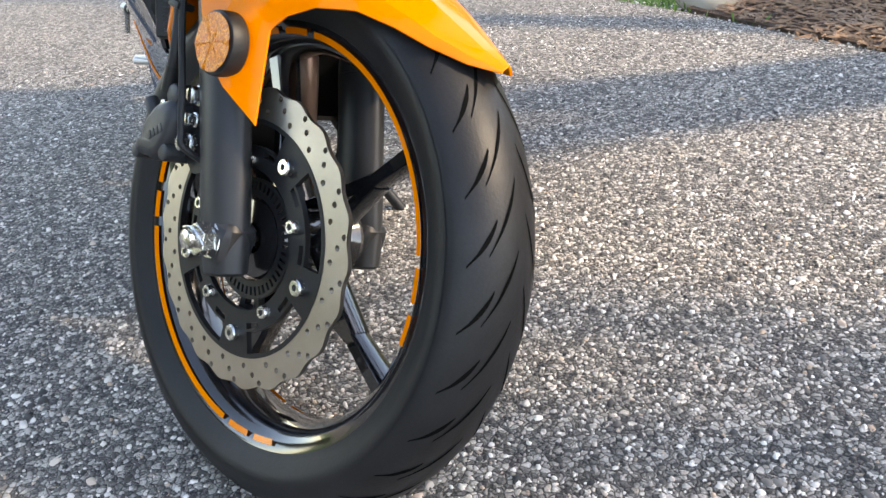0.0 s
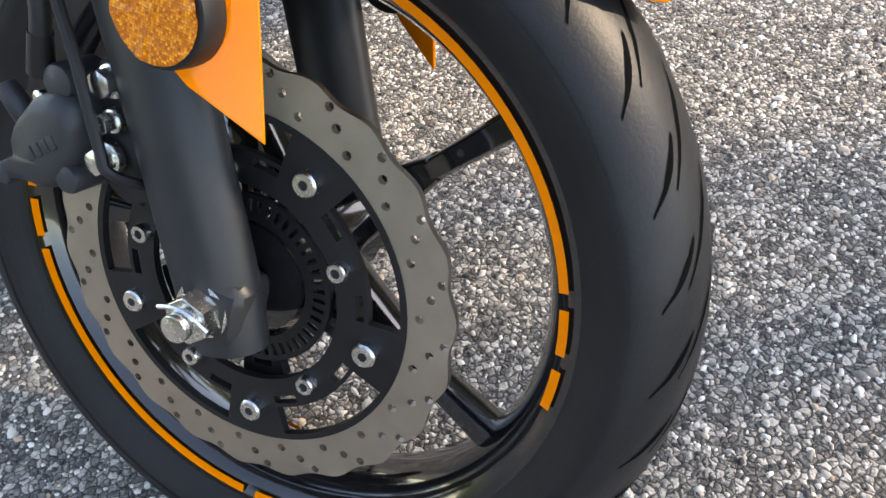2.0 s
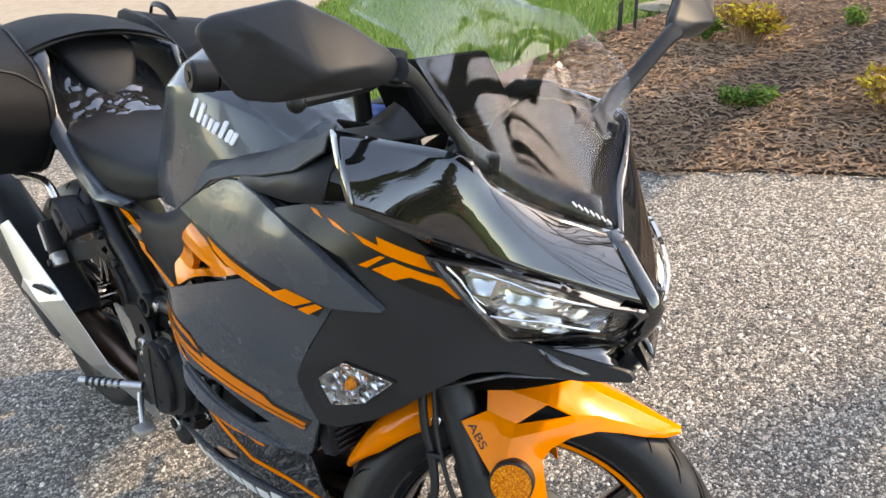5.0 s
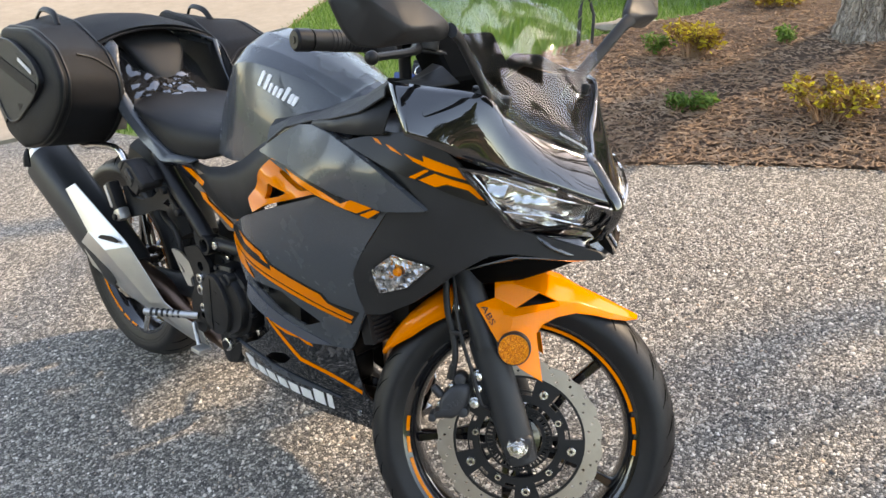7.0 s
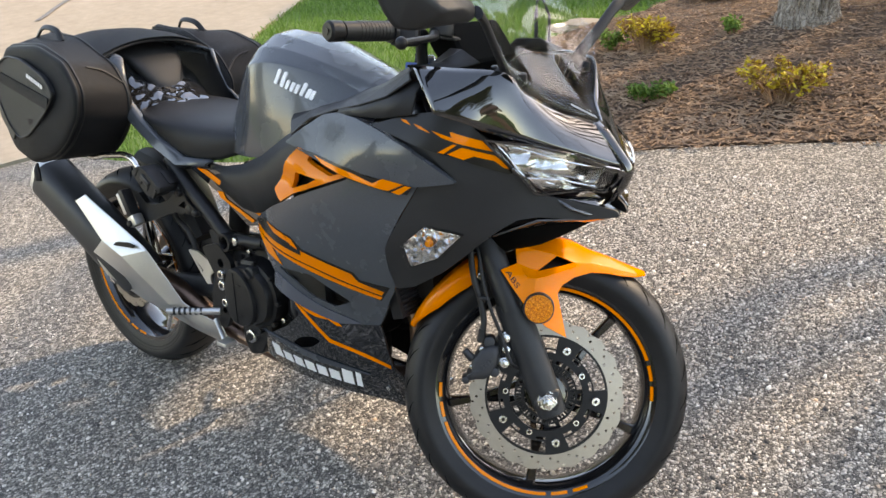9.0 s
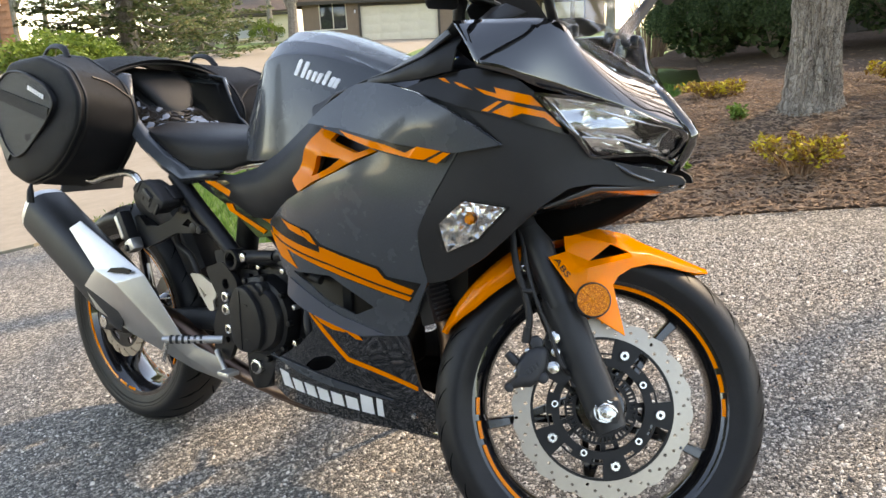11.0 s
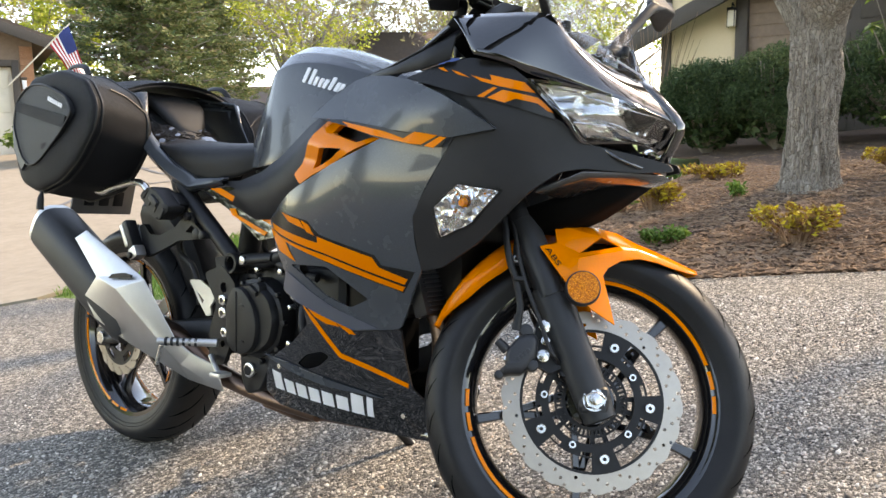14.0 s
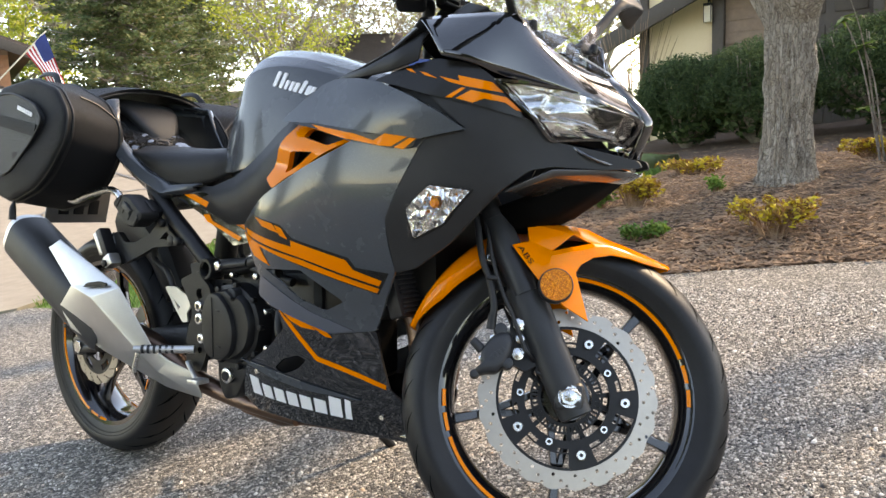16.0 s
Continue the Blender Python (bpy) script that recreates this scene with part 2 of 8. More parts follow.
def plated_bark():
    """Long loose plates with dark cracks between."""
    m, nt, b = material("plated_bark", 0.95, 0.0, (0.3, 0.27, 0.23), 0.1)
    v = coords(nt, (1, 1, 0.13))
    wz = noise_tex(nt, coords(nt), 9, 4)
    add = nt.nodes.new("ShaderNodeVectorMath")
    scl = nt.nodes.new("ShaderNodeVectorMath")
    scl.operation = "SCALE"
    scl.inputs["Scale"].default_value = 0.11
    nt.links.new(wz, scl.inputs[0])
    nt.links.new(v, add.inputs[0])
    nt.links.new(scl.outputs[0], add.inputs[1])
    e = voronoi(nt, add.outputs[0], 46, "DISTANCE_TO_EDGE")
    c = voronoi(nt, add.outputs[0], 46)
    fine = noise_tex(nt, coords(nt, (1, 1, 0.3)), 90, 6, 0.7)
    plate = mix(nt, 0.45, ramp(nt, c.outputs["Color"], [(0.1, (0.27, 0.225, 0.18)), (0.5, (0.40, 0.345, 0.285)), (0.9, (0.52, 0.46, 0.39))]), ramp(nt, fine, [(0.3, (0.14, 0.11, 0.09)), (0.7, (0.54, 0.48, 0.41))]))
    crack = ramp(nt, e.outputs["Distance"], [(0.0, (0.42, 0.40, 0.38)), (0.10, (1, 1, 1))])
    nt.links.new(mix(nt, 1.0, plate, crack, "MULTIPLY"), b.inputs["Base Color"])
    h = mix(nt, 0.3, ramp(nt, e.outputs["Distance"], [(0.0, (0, 0, 0)), (0.3, (1, 1, 1))]), ramp(nt, fine, [(0.2, (0, 0, 0)), (0.8, (1, 1, 1))]))
    bump(nt, b, h, 1.0, 0.02)
    return m


PLATED = plated_bark()
CHIP = earthy("wood_chip", [(0.25, (0.085, 0.045, 0.028)), (0.5, (0.24, 0.148, 0.092)), (0.8, (0.46, 0.33, 0.235))], 9, 0.95, 0.4, 0.01)
STUCCO = earthy("tan_stucco", [(0.3, (0.66, 0.52, 0.34)), (0.7, (0.74, 0.59, 0.40))], 60, 0.9, 0.2, 0.005)
SIDING = earthy("brown_siding", [(0.3, (0.17, 0.113, 0.080)), (0.7, (0.26, 0.178, 0.128))], 14, 0.75, 0.25, 0.006)
TRIM = earthy("dark_trim_paint", [(0.3, (0.045, 0.034, 0.027)), (0.7, (0.065, 0.050, 0.040))], 20, 0.6, 0.1)
SHINGLE = earthy("roof_shingle", [(0.3, (0.075, 0.052, 0.042)), (0.7, (0.14, 0.10, 0.08))], 18, 0.9, 0.5, 0.02)
CREAM = earthy("cream_door_paint", [(0.3, (0.62, 0.55, 0.43)), (0.7, (0.70, 0.62, 0.50))], 6, 0.6, 0.05)
BRICK = earthy("orange_brick", [(0.3, (0.26, 0.12, 0.065)), (0.7, (0.40, 0.20, 0.11))], 20, 0.85, 0.4)
WINDOWG = paint("dark_window_glass", (0.02, 0.024, 0.026), 0.05, 0.5, 0.0, 0.05)


def foliage(name, stops, through_light=0.35):
    """Leaves, each its own shade, that let some light through."""
    m, nt, b = material(name, 0.6, 0.0, (0.08, 0.12, 0.03), 0.3)
    g = nt.nodes.new("ShaderNodeNewGeometry")
    col = ramp(nt, g.outputs["Random Per Island"], stops)
    nt.links.new(col, b.inputs["Base Color"])
    if through_light:
        tr, mx = nt.nodes.new("ShaderNodeBsdfTranslucent"), nt.nodes.new("ShaderNodeMixShader")
        mx.inputs[0].default_value = through_light
        nt.links.new(col, tr.inputs[0])
        nt.links.new(b.outputs[0], mx.inputs[1])
        nt.links.new(tr.outputs[0], mx.inputs[2])
        nt.links.new(mx.outputs[0], nt.nodes["Material Output"].inputs[0])
    return m


SPRUCE = foliage("spruce_needles", [(0, (0.055, 0.085, 0.035)), (0.5, (0.115, 0.150, 0.062)), (0.85, (0.20, 0.215, 0.09)), (1, (0.23, 0.19, 0.11))], 0.35)
YEW = foliage("yew_leaves", [(0, (0.020, 0.044, 0.016)), (0.6, (0.050, 0.090, 0.033)), (1, (0.10, 0.15, 0.06))])
SPRING = foliage("spring_leaves", [(0, (0.18, 0.24, 0.03)), (0.5, (0.34, 0.37, 0.05)), (1, (0.50, 0.48, 0.10))])
SHRUB = foliage("yellow_shrub_leaves", [(0, (0.12, 0.06, 0.03)), (0.45, (0.26, 0.16, 0.03)), (0.7, (0.36, 0.30, 0.03)), (1, (0.52, 0.44, 0.04))])
SPRIG = foliage("green_sprig_leaves", [(0, (0.05, 0.12, 0.02)), (1, (0.14, 0.24, 0.05))])
BLADE = foliage("iris_blades", [(0, (0.06, 0.14, 0.025)), (1, (0.16, 0.28, 0.06))])
STONE = foliage("aggregate_stones", [(0, (0.035, 0.034, 0.033)), (0.30, (0.07, 0.065, 0.06)), (0.46, (0.24, 0.215, 0.187)), (0.64, (0.58, 0.53, 0.465)), (0.88, (0.82, 0.765, 0.685)), (1, (0.46, 0.32, 0.22))], 0.0)
BUSHG = foliage("bush_leaves", [(0, (0.06, 0.11, 0.015)), (1, (0.20, 0.27, 0.05))])


# ---------------------------------------------------------------- mesh helpers
def part(name, bm, mat, parent=None, label="", m=None, smooth=True, sharp=35):
    """One bmesh as one mesh object under a thing or part."""
    me = bpy.data.meshes.new(name)
    bm.normal_update()
    if smooth:
        for f in bm.faces:
            f.smooth = True
        for e in bm.edges:
            if len(e.link_faces) == 2 and e.calc_face_angle(0) > radians(sharp):
                e.smooth = False
    bm.to_mesh(me)
    bm.free()
    for mm in mat if isinstance(mat, (list, tuple)) else (mat,):
        me.materials.append(mm)
    ob = new(name, me)
    if parent is not None:
        ob.parent = parent
    if m is not None:
        ob.matrix_local = m
    if label:
        ob["label"] = label
    return ob


def thing(name, m, label, category, group="", kind=""):
    ob = new(name)
    ob.empty_display_size = 0.1
    ob.matrix_world = m
    return tagged(ob, label, category, group, kind)


def loft(bm, loops, close=True, cap=True):
    """Quads between closed loops of equal length."""
    rows = [[bm.verts.new(p) for p in loop] for loop in loops]
    n = len(rows[0])
    for a, b in zip(rows, rows[1:]):
        for i in range(n if close else n - 1):
            j = (i + 1) % n
            try:
                bm.faces.new((a[i], a[j], b[j], b[i]))
            except ValueError:
                pass
    if cap and close:
        for r in (rows[0][::-1], rows[-1]):
            try:
                bm.faces.new(r)
            except ValueError:
                pass
    return rows


def fix(bm):
    bmesh.ops.remove_doubles(bm, verts=bm.verts[:], dist=1e-5)
    bmesh.ops.recalc_face_normals(bm, faces=bm.faces[:])
    return bm


def lathe(profile, seg=96, c=(0, 0, 0), closed=True, a0=0.0, a1=360.0):
    """Turns (radius, y) points round the y axis."""
    bm = bmesh.new()
    full = abs(a1 - a0) >= 359.9
    n = seg if full else seg + 1
    loops = []
    for r, y in profile:
        loops.append([bm.verts.new((c[0] + r * math.cos(radians(a0 + (a1 - a0) * k / seg)), c[1] + y, c[2] + r * math.sin(radians(a0 + (a1 - a0) * k / seg)))) for k in range(n)])
    pairs = list(zip(loops, loops[1:] + loops[:1])) if closed else list(zip(loops, loops[1:]))
    for a, b in pairs:
        for k in range(n if full else n - 1):
            bm.faces.new((a[k], a[(k + 1) % n], b[(k + 1) % n], b[k]))
    bmesh.ops.recalc_face_normals(bm, faces=bm.faces[:])
    return bm


def smooth_path(pts, n=8):
    """Catmull-Rom through points."""
    p = [Vector(q) for q in pts]
    if len(p) < 3:
        return p
    p = [2 * p[0] - p[1]] + p + [2 * p[-1] - p[-2]]
    out = []
    for i in range(1, len(p) - 2):
        for k in range(n):
            t = k / n
            out.append(0.5 * (2 * p[i] + (p[i + 1] - p[i - 1]) * t + (2 * p[i - 1] - 5 * p[i] + 4 * p[i + 1] - p[i + 2]) * t * t + (3 * p[i] - p[i - 1] - 3 * p[i + 1] + p[i + 2]) * t ** 3))
    return out + [p[-2]]


def tube(pts, radius, seg=12, bm=None, n=6, squash=1.0, raw=False, u0=None):
    """A round bar along points; radius is one number or one per given point."""
    own = bm is None
    bm = bmesh.new() if own else bm
    path = [Vector(q) for q in pts] if raw else smooth_path(pts, n)
    rads = [radius] * len(path) if isinstance(radius, (int, float)) else [float(v) for v in np.interp(np.linspace(0, 1, len(path)), np.linspace(0, 1, len(radius)), radius)]
    loops, prev = [], None
    for i, q in enumerate(path):
        d = (path[min(i + 1, len(path) - 1)] - path[max(i - 1, 0)]).normalized()
        if prev is None:
            prev = Vector(u0) if u0 else d.orthogonal().normalized()
        u = (prev - d * prev.dot(d)).normalized()
        prev, v = u, d.cross(u)
        loops.append([q + rads[i] * (math.cos(2 * math.pi * k / seg) * u + squash * math.sin(2 * math.pi * k / seg) * v) for k in range(seg)])
    loft(bm, loops)
    if own:
        bmesh.ops.recalc_face_normals(bm, faces=bm.faces[:])
    return bm


def cyl(a, b, r, seg=20, r2=None, bev=0.0, bm=None):
    """A turned bar from a to b with softened rims."""
    a, b = Vector(a), Vector(b)
    r2 = r if r2 is None else r2
    d = (b - a)
    if bev:
        k = bev / d.length
        return tube([a, a + d * k * 0.3, a + d * k, b - d * k, b - d * k * 0.3, b], [r - bev, r - bev * 0.3, r, r2, r2 - bev * 0.3, r2 - bev], seg, bm, raw=True)
    return tube([a, b], [r, r2], seg, bm, raw=True)


def box(size, c=(0, 0, 0), bev=0.004, m=None, bm=None, seg=2):
    bm2 = bmesh.new()
    bmesh.ops.create_cube(bm2, size=1)
    for v in bm2.verts:
        v.co = Vector((v.co[i] * size[i] + c[i] for i in range(3)))
    if bev:
        bmesh.ops.bevel(bm2, geom=bm2.edges[:], offset=bev, segments=seg, affect="EDGES", profile=0.6)
    if m is not None:
        bm2.transform(m)
    if bm is None:
        return bm2
    me = bpy.data.meshes.new("tmp")
    bm2.to_mesh(me)
    bm2.free()
    bm.from_mesh(me)
    bpy.data.meshes.remove(me)
    return bm


def inside(p, poly):
    x, y = p
    c, j = False, len(poly) - 1
    for i in range(len(poly)):
        (xi, yi), (xj, yj) = poly[i], poly[j]
        if (yi > y) != (yj > y) and x < (xj - xi) * (y - yi) / (yj - yi) + xi:
            c = not c
        j = i
    return c


def rounded(poly, r=0.01, k=3):
    """Corners of a 2D outline softened."""
    out, n = [], len(poly)
    for i in range(n):
        p, a, b = Vector(poly[i]), Vector(poly[i - 1]), Vector(poly[(i + 1) % n])
        da, db = (a - p), (b - p)
        ra, rb = min(r, da.length * 0.4), min(r, db.length * 0.4)
        s, e = p + da.normalized() * ra, p + db.normalized() * rb
        for q in range(k + 1):
            t = q / k
            out.append(tuple((1 - t) ** 2 * s + 2 * t * (1 - t) * p + t * t * e))
    return out


def sheet(outline, holes=(), step=0.015, up=None, thick=0.003, inward=None, bm=None):
    """A flat outline with holes, meshed finely, laid on a surface up(u, v) -> point, given a thickness along inward(point)."""
    def dense(poly):
        out = []
        for i in range(len(poly)):
            a, b = Vector(poly[i]), Vector(poly[(i + 1) % len(poly)])
            k = max(1, int((b - a).length / step))
            out += [tuple(a + (b - a) * q / k) for q in range(k)]
        return out
    rings = [dense(outline)] + [dense(h) for h in holes]
    pts, edges = [], []
    for ring in rings:
        s = len(pts)
        pts += ring
        edges += [(s + i, s + (i + 1) % len(ring)) for i in range(len(ring))]
    us, vs = [p[0] for p in rings[0]], [p[1] for p in rings[0]]
    u = min(us) + step * 0.5
    row = 0
    while u < max(us):
        v = min(vs) + step * (0.5 if row % 2 else 0.0)
        while v < max(vs):
            if inside((u, v), rings[0]) and not any(inside((u, v), h) for h in rings[1:]):
                if min((u - p[0]) ** 2 + (v - p[1]) ** 2 for p in pts[: sum(len(r) for r in rings)]) > (0.45 * step) ** 2:
                    pts.append((u, v))
            v += step
        u += step * 0.87
        row += 1
    vv, ee, ff = geometry.delaunay_2d_cdt([Vector(p) for p in pts], edges, [], 0, 1e-6)[:3]
    keep = []
    for f in ff:
        cx, cy = sum(vv[i][0] for i in f) / 3, sum(vv[i][1] for i in f) / 3
        if inside((cx, cy), rings[0]) and not any(inside((cx, cy), h) for h in rings[1:]):
            keep.append(f)
    bm = bm or bmesh.new()
    used = sorted({i for f in keep for i in f})
    top = {i: bm.verts.new(up(vv[i][0], vv[i][1])) for i in used}
    fs = [bm.faces.new([top[i] for i in f]) for f in keep]
    if thick:
        low = {i: bm.verts.new(Vector(top[i].co) + Vector(inward(top[i].co)) * thick) for i in used}
        for f in keep:
            bm.faces.new([low[i] for i in reversed(f)])
        count = {}
        for f in keep:
            for a, b in zip(f, list(f[1:]) + [f[0]]):
                count[(a, b)] = True
        for a, b in count:
            if (b, a) not in count:
                bm.faces.new((top[b], top[a], low[a], low[b]))
    bmesh.ops.recalc_face_normals(bm, faces=bm.faces[:])
    return bm


# ---------------------------------------------------------------- ground and setting
def gz(x, y):
    """Height of the land: a driveway that falls towards the street, then rises gently beyond it."""
    z = 0.0857 + 0.0586 * max(x, -7.0) + 0.0803 * max(min(y, 9.0), -7.0)
    far = max(0.0, -x - 7.0)
    z += 0.040 * far - 0.00028 * min(far, 60.0) ** 2
    return z if far < 60 else 0.0857 - 0.41 + 0.0803 * max(min(y, 9.0), -7.0) + 1.39


def spot(az, dist, up=0.0):
    """A place at a bearing and distance from where the walk ends."""
    x, y = -0.15 + dist * math.cos(radians(az)), -1.14 + dist * math.sin(radians(az))
    return Vector((x, y, gz(x, y) + up))


def grid_axis():
    a = [0.0]
    s = 0.5
    while a[-1] < 900:
        a.append(a[-1] + s)
        if a[-1] > 12:
            s *= 1.22
    return [-v for v in a[:0:-1]] + a


bm = bmesh.new()
ax = grid_axis()
vs = [[bm.verts.new((x, y, gz(x, y) - 0.03)) for y in ax] for x in ax]
for i in range(len(ax) - 1):
    for j in range(len(ax) - 1):
        bm.faces.new((vs[i][j], vs[i + 1][j], vs[i + 1][j + 1], vs[i][j + 1]))
tagged(part("ground", bm, GRASS), "spring lawn on gently sloping land round the drive", "ground", kind="structure")


def patch(name, outline, mat, lift, label, category, step=0.25, edge=0.03, extra=None):
    def up(u, v):
        return Vector((u, v, gz(u, v) + lift + (extra(u, v) if extra else 0)))
    bm = sheet(outline, (), step, up, edge, lambda p: (0, 0, -1))
    return tagged(part(name, bm, mat), label, category, kind="structure")


# the drive of exposed-aggregate asphalt
DRIVE = [(-4.75, 1.30), (-4.1, 1.34), (-3.3, 1.50), (-2.6, 1.72), (-2.16, 1.82), (-1.75, 1.93), (-1.42, 2.05), (-1.11, 2.19), (-0.8, 2.29), (-0.5, 2.38), (0.0, 2.52), (0.6, 2.75), (3, 3.4), (7, 3.6), (9, 3), (9, -9), (-4, -9), (-5.6, -6), (-5.4, 0)]
patch("driveway", DRIVE, ASPHALT, 0.0, "weathered grey aggregate asphalt driveway with pale stones", "driveway", 0.22)
# proud stones of the aggregate
nrng = np.random.default_rng(5)
NS = 80000
sx_, sy_ = np.where(nrng.random(NS) < 0.62, nrng.normal(-0.5, 0.75, NS), nrng.uniform(-2.9, 1.3, NS)), nrng.uniform(-1.25, 1.95, NS)
sr = np.clip(nrng.lognormal(math.log(0.0031), 0.38, NS), 0.002, 0.0095)
ang = nrng.uniform(0, 6.283, (NS, 1)) + np.arange(6) * 1.0472 + nrng.uniform(-0.35, 0.35, (NS, 6))
rad = sr[:, None] * nrng.uniform(0.75, 1.2, (NS, 6))
flat_, turn_ = nrng.uniform(0.5, 1.0, (NS, 1)), nrng.uniform(0, 6.283, (NS, 1))
px_, py_ = rad * np.cos(ang), rad * np.sin(ang) * flat_
qx, qy = px_ * np.cos(turn_) - py_ * np.sin(turn_), px_ * np.sin(turn_) + py_ * np.cos(turn_)
base_z = (0.0857 + 0.0586 * sx_ + 0.0803 * sy_)[:, None]
tilt_ = nrng.normal(0, 0.16, (NS, 2))
top_z = base_z + sr[:, None] * nrng.uniform(0.22, 0.55, (NS, 1)) + qx * tilt_[:, :1] + qy * tilt_[:, 1:]
low = np.stack([sx_[:, None] + qx, sy_[:, None] + qy, base_z - 0.002 + 0 * qx], 2)
high = np.stack([sx_[:, None] + qx * 0.66, sy_[:, None] + qy * 0.66, top_z], 2)
verts = np.concatenate([low, high], 1).reshape(-1, 3)
side = np.array([[k, (k + 1) % 6, 6 + (k + 1) % 6, 6 + k] for k in range(6)]).ravel()
one = np.concatenate([side, np.arange(6, 12)])
loops_ = (one[None, :] + 12 * np.arange(NS)[:, None]).ravel()
sizes = np.tile([4] * 6 + [6], NS)
me = bpy.data.meshes.new("drive_stones")
me.vertices.add(len(verts))
me.vertices.foreach_set("co", verts.astype(np.float32).ravel())
me.loops.add(len(loops_))
me.loops.foreach_set("vertex_index", loops_.astype(np.int32))
me.polygons.add(len(sizes))
me.polygons.foreach_set("loop_start", np.concatenate([[0], np.cumsum(sizes)[:-1]]).astype(np.int32))
me.polygons.foreach_set("loop_total", sizes.astype(np.int32))
me.update(calc_edges=True)
me.materials.append(STONE)
tagged(new("drive_stones", me), "pale and grey aggregate stones standing proud of the driveway", "gravel", kind="stuff")
# the pale street beyond the lawn corner
STREET = [(-4.85, 1.27), (-5.1, 2.1), (-5.5, 3.4), (-6.3, 4.6), (-7.6, 6.9), (-10, 11), (-15, 19), (-24, 34), (-38, 58), (-46, 58), (-34, 36), (-24, 20), (-19, 11), (-19, 4), (-17, -6), (-12, -14), (-5.7, -14), (-5.6, -5), (-5.5, 0)]
patch("road", STREET, ROAD, 0.005, "pale tan concrete street with tarred cracks", "road", 0.9)
for k, pts in enumerate(([(-8.3, 6.6), (-9.5, 7.0), (-11, 6.7), (-13, 7.4)], [(-9.5, 4.0), (-10.4, 5.2), (-10.2, 6.6), (-11.4, 8.6)], [(-12.5, 9.6), (-12.0, 8.0), (-12.6, 6.0)], [(-6.2, 1.6), (-7.4, 2.0), (-9.0, 2.0)], [(-5.9, 0.2), (-6.4, -0.6), (-7.8, -0.5)])):
    pp = smooth_path([(x, y, 0) for x, y in pts], 6)
    bmc = bmesh.new()
    for a, b in zip(pp, pp[1:]):
        d = (b - a).normalized()
        nrm = Vector((-d.y, d.x, 0)) * 0.035
        q = [bmc.verts.new((p.x, p.y, gz(p.x, p.y) + 0.016)) for p in (a + nrm, b + nrm, b - nrm, a - nrm)]
        bmc.faces.new(q)
    tagged(part("road_crack", bmc, CRACK), "dark sealed crack in the pale street", "crack", "road cracks", "structure")


def bed_height(u, v):
    edge = 2.21 + 0.36 * (u + 1.11)
    s = max(0.0, min(1.0, (v - edge) / 1.8))
    return 0.004 + 0.16 * s + 0.025 * noise.noise((u * 2.2, v * 2.2, 0)) * (0.2 + s)


BED = [(-2.62, 1.74), (-2.16, 1.84), (-1.75, 1.95), (-1.42, 2.07), (-1.11, 2.21), (-0.8, 2.31), (-0.5, 2.40), (0.0, 2.54), (0.6, 2.77), (3, 3.42), (7, 3.62), (6.5, 8.5), (-3.3, 8.5), (-3.2, 6.9), (-2.4, 6.3), (-2.0, 5.2), (-2.1, 4.2), (-2.5, 3.4), (-2.75, 2.6)]
patch("mulch_bed", BED, MULCH, 0.0, "raised bed of brown shredded bark mulch", "mulch bed", 0.09, 0.02, bed_height)


def bed_z(x, y):
    return gz(x, y) + bed_height(x, y)


# shredded chips lying over the bed
rng = random.Random(4)
bmc = bmesh.new()
count = 0
while count < 20000:
    x, y = rng.uniform(-2.6, 1.6), 1.8 + abs(rng.gauss(0, 1.5))
    if not inside((x, y + (0.07 if count % 3 == 0 else 0.0)), BED) or y > 6.5:
        continue
    z = bed_z(x, y)
    l, w, a = rng.uniform(0.006, 0.030), rng.uniform(0.0018, 0.006), rng.uniform(0, math.pi)
    c, s, tl = math.cos(a), math.sin(a), rng.uniform(-0.25, 0.25)
    base = Vector((x, y, z + rng.uniform(0.002, 0.014)))
    d, nrm = Vector((c * l, s * l, tl * l)), Vector((-s * w, c * w, rng.uniform(-0.4, 0.4) * w))
    up = Vector((0, 0, 0.004))
    q = [bmc.verts.new(base + p) for p in (-d - nrm, d - nrm * 0.6, d + nrm * 0.6, -d + nrm, -d * 0.5 + up, d * 0.6 + up)]
    for f in ((0, 1, 5, 4), (4, 5, 2, 3), (1, 2, 5), (3, 0, 4)):
        bmc.faces.new([q[i] for i in f])
    count += 1
tagged(part("mulch_chips", bmc, CHIP, smooth=False), "shredded bark chips strewn over the garden bed", "mulch", kind="stuff")


# ---------------------------------------------------------------- plants
def leaves(bm, centre, count, spread, size, rng, flat=0.6, shell=0.0):
    for _ in range(count):
        d = Vector((rng.gauss(0, 1), rng.gauss(0, 1), rng.gauss(0, 1))).normalized()
        r = (rng.random() ** (1 / 3)) * (1 - shell) + shell
        p = Vector(centre) + Vector((d.x * spread[0], d.y * spread[1], d.z * spread[2])) * r
        u = Vector((rng.gauss(0, 1), rng.gauss(0, 1), rng.gauss(0, flat))).normalized()
        v = u.orthogonal().normalized()
        v = (v * math.cos(a := rng.uniform(0, 6.28)) + u.cross(v) * math.sin(a))
        s = size * rng.uniform(0.6, 1.4)
        q = [bm.verts.new(p + w) for w in (-u * s, v * s * 0.42, u * s, -v * s * 0.42)]
        bm.faces.new(q)


def limb(bm, pts, radii, seg=7):
    tube(pts, radii, seg, bm, 4)


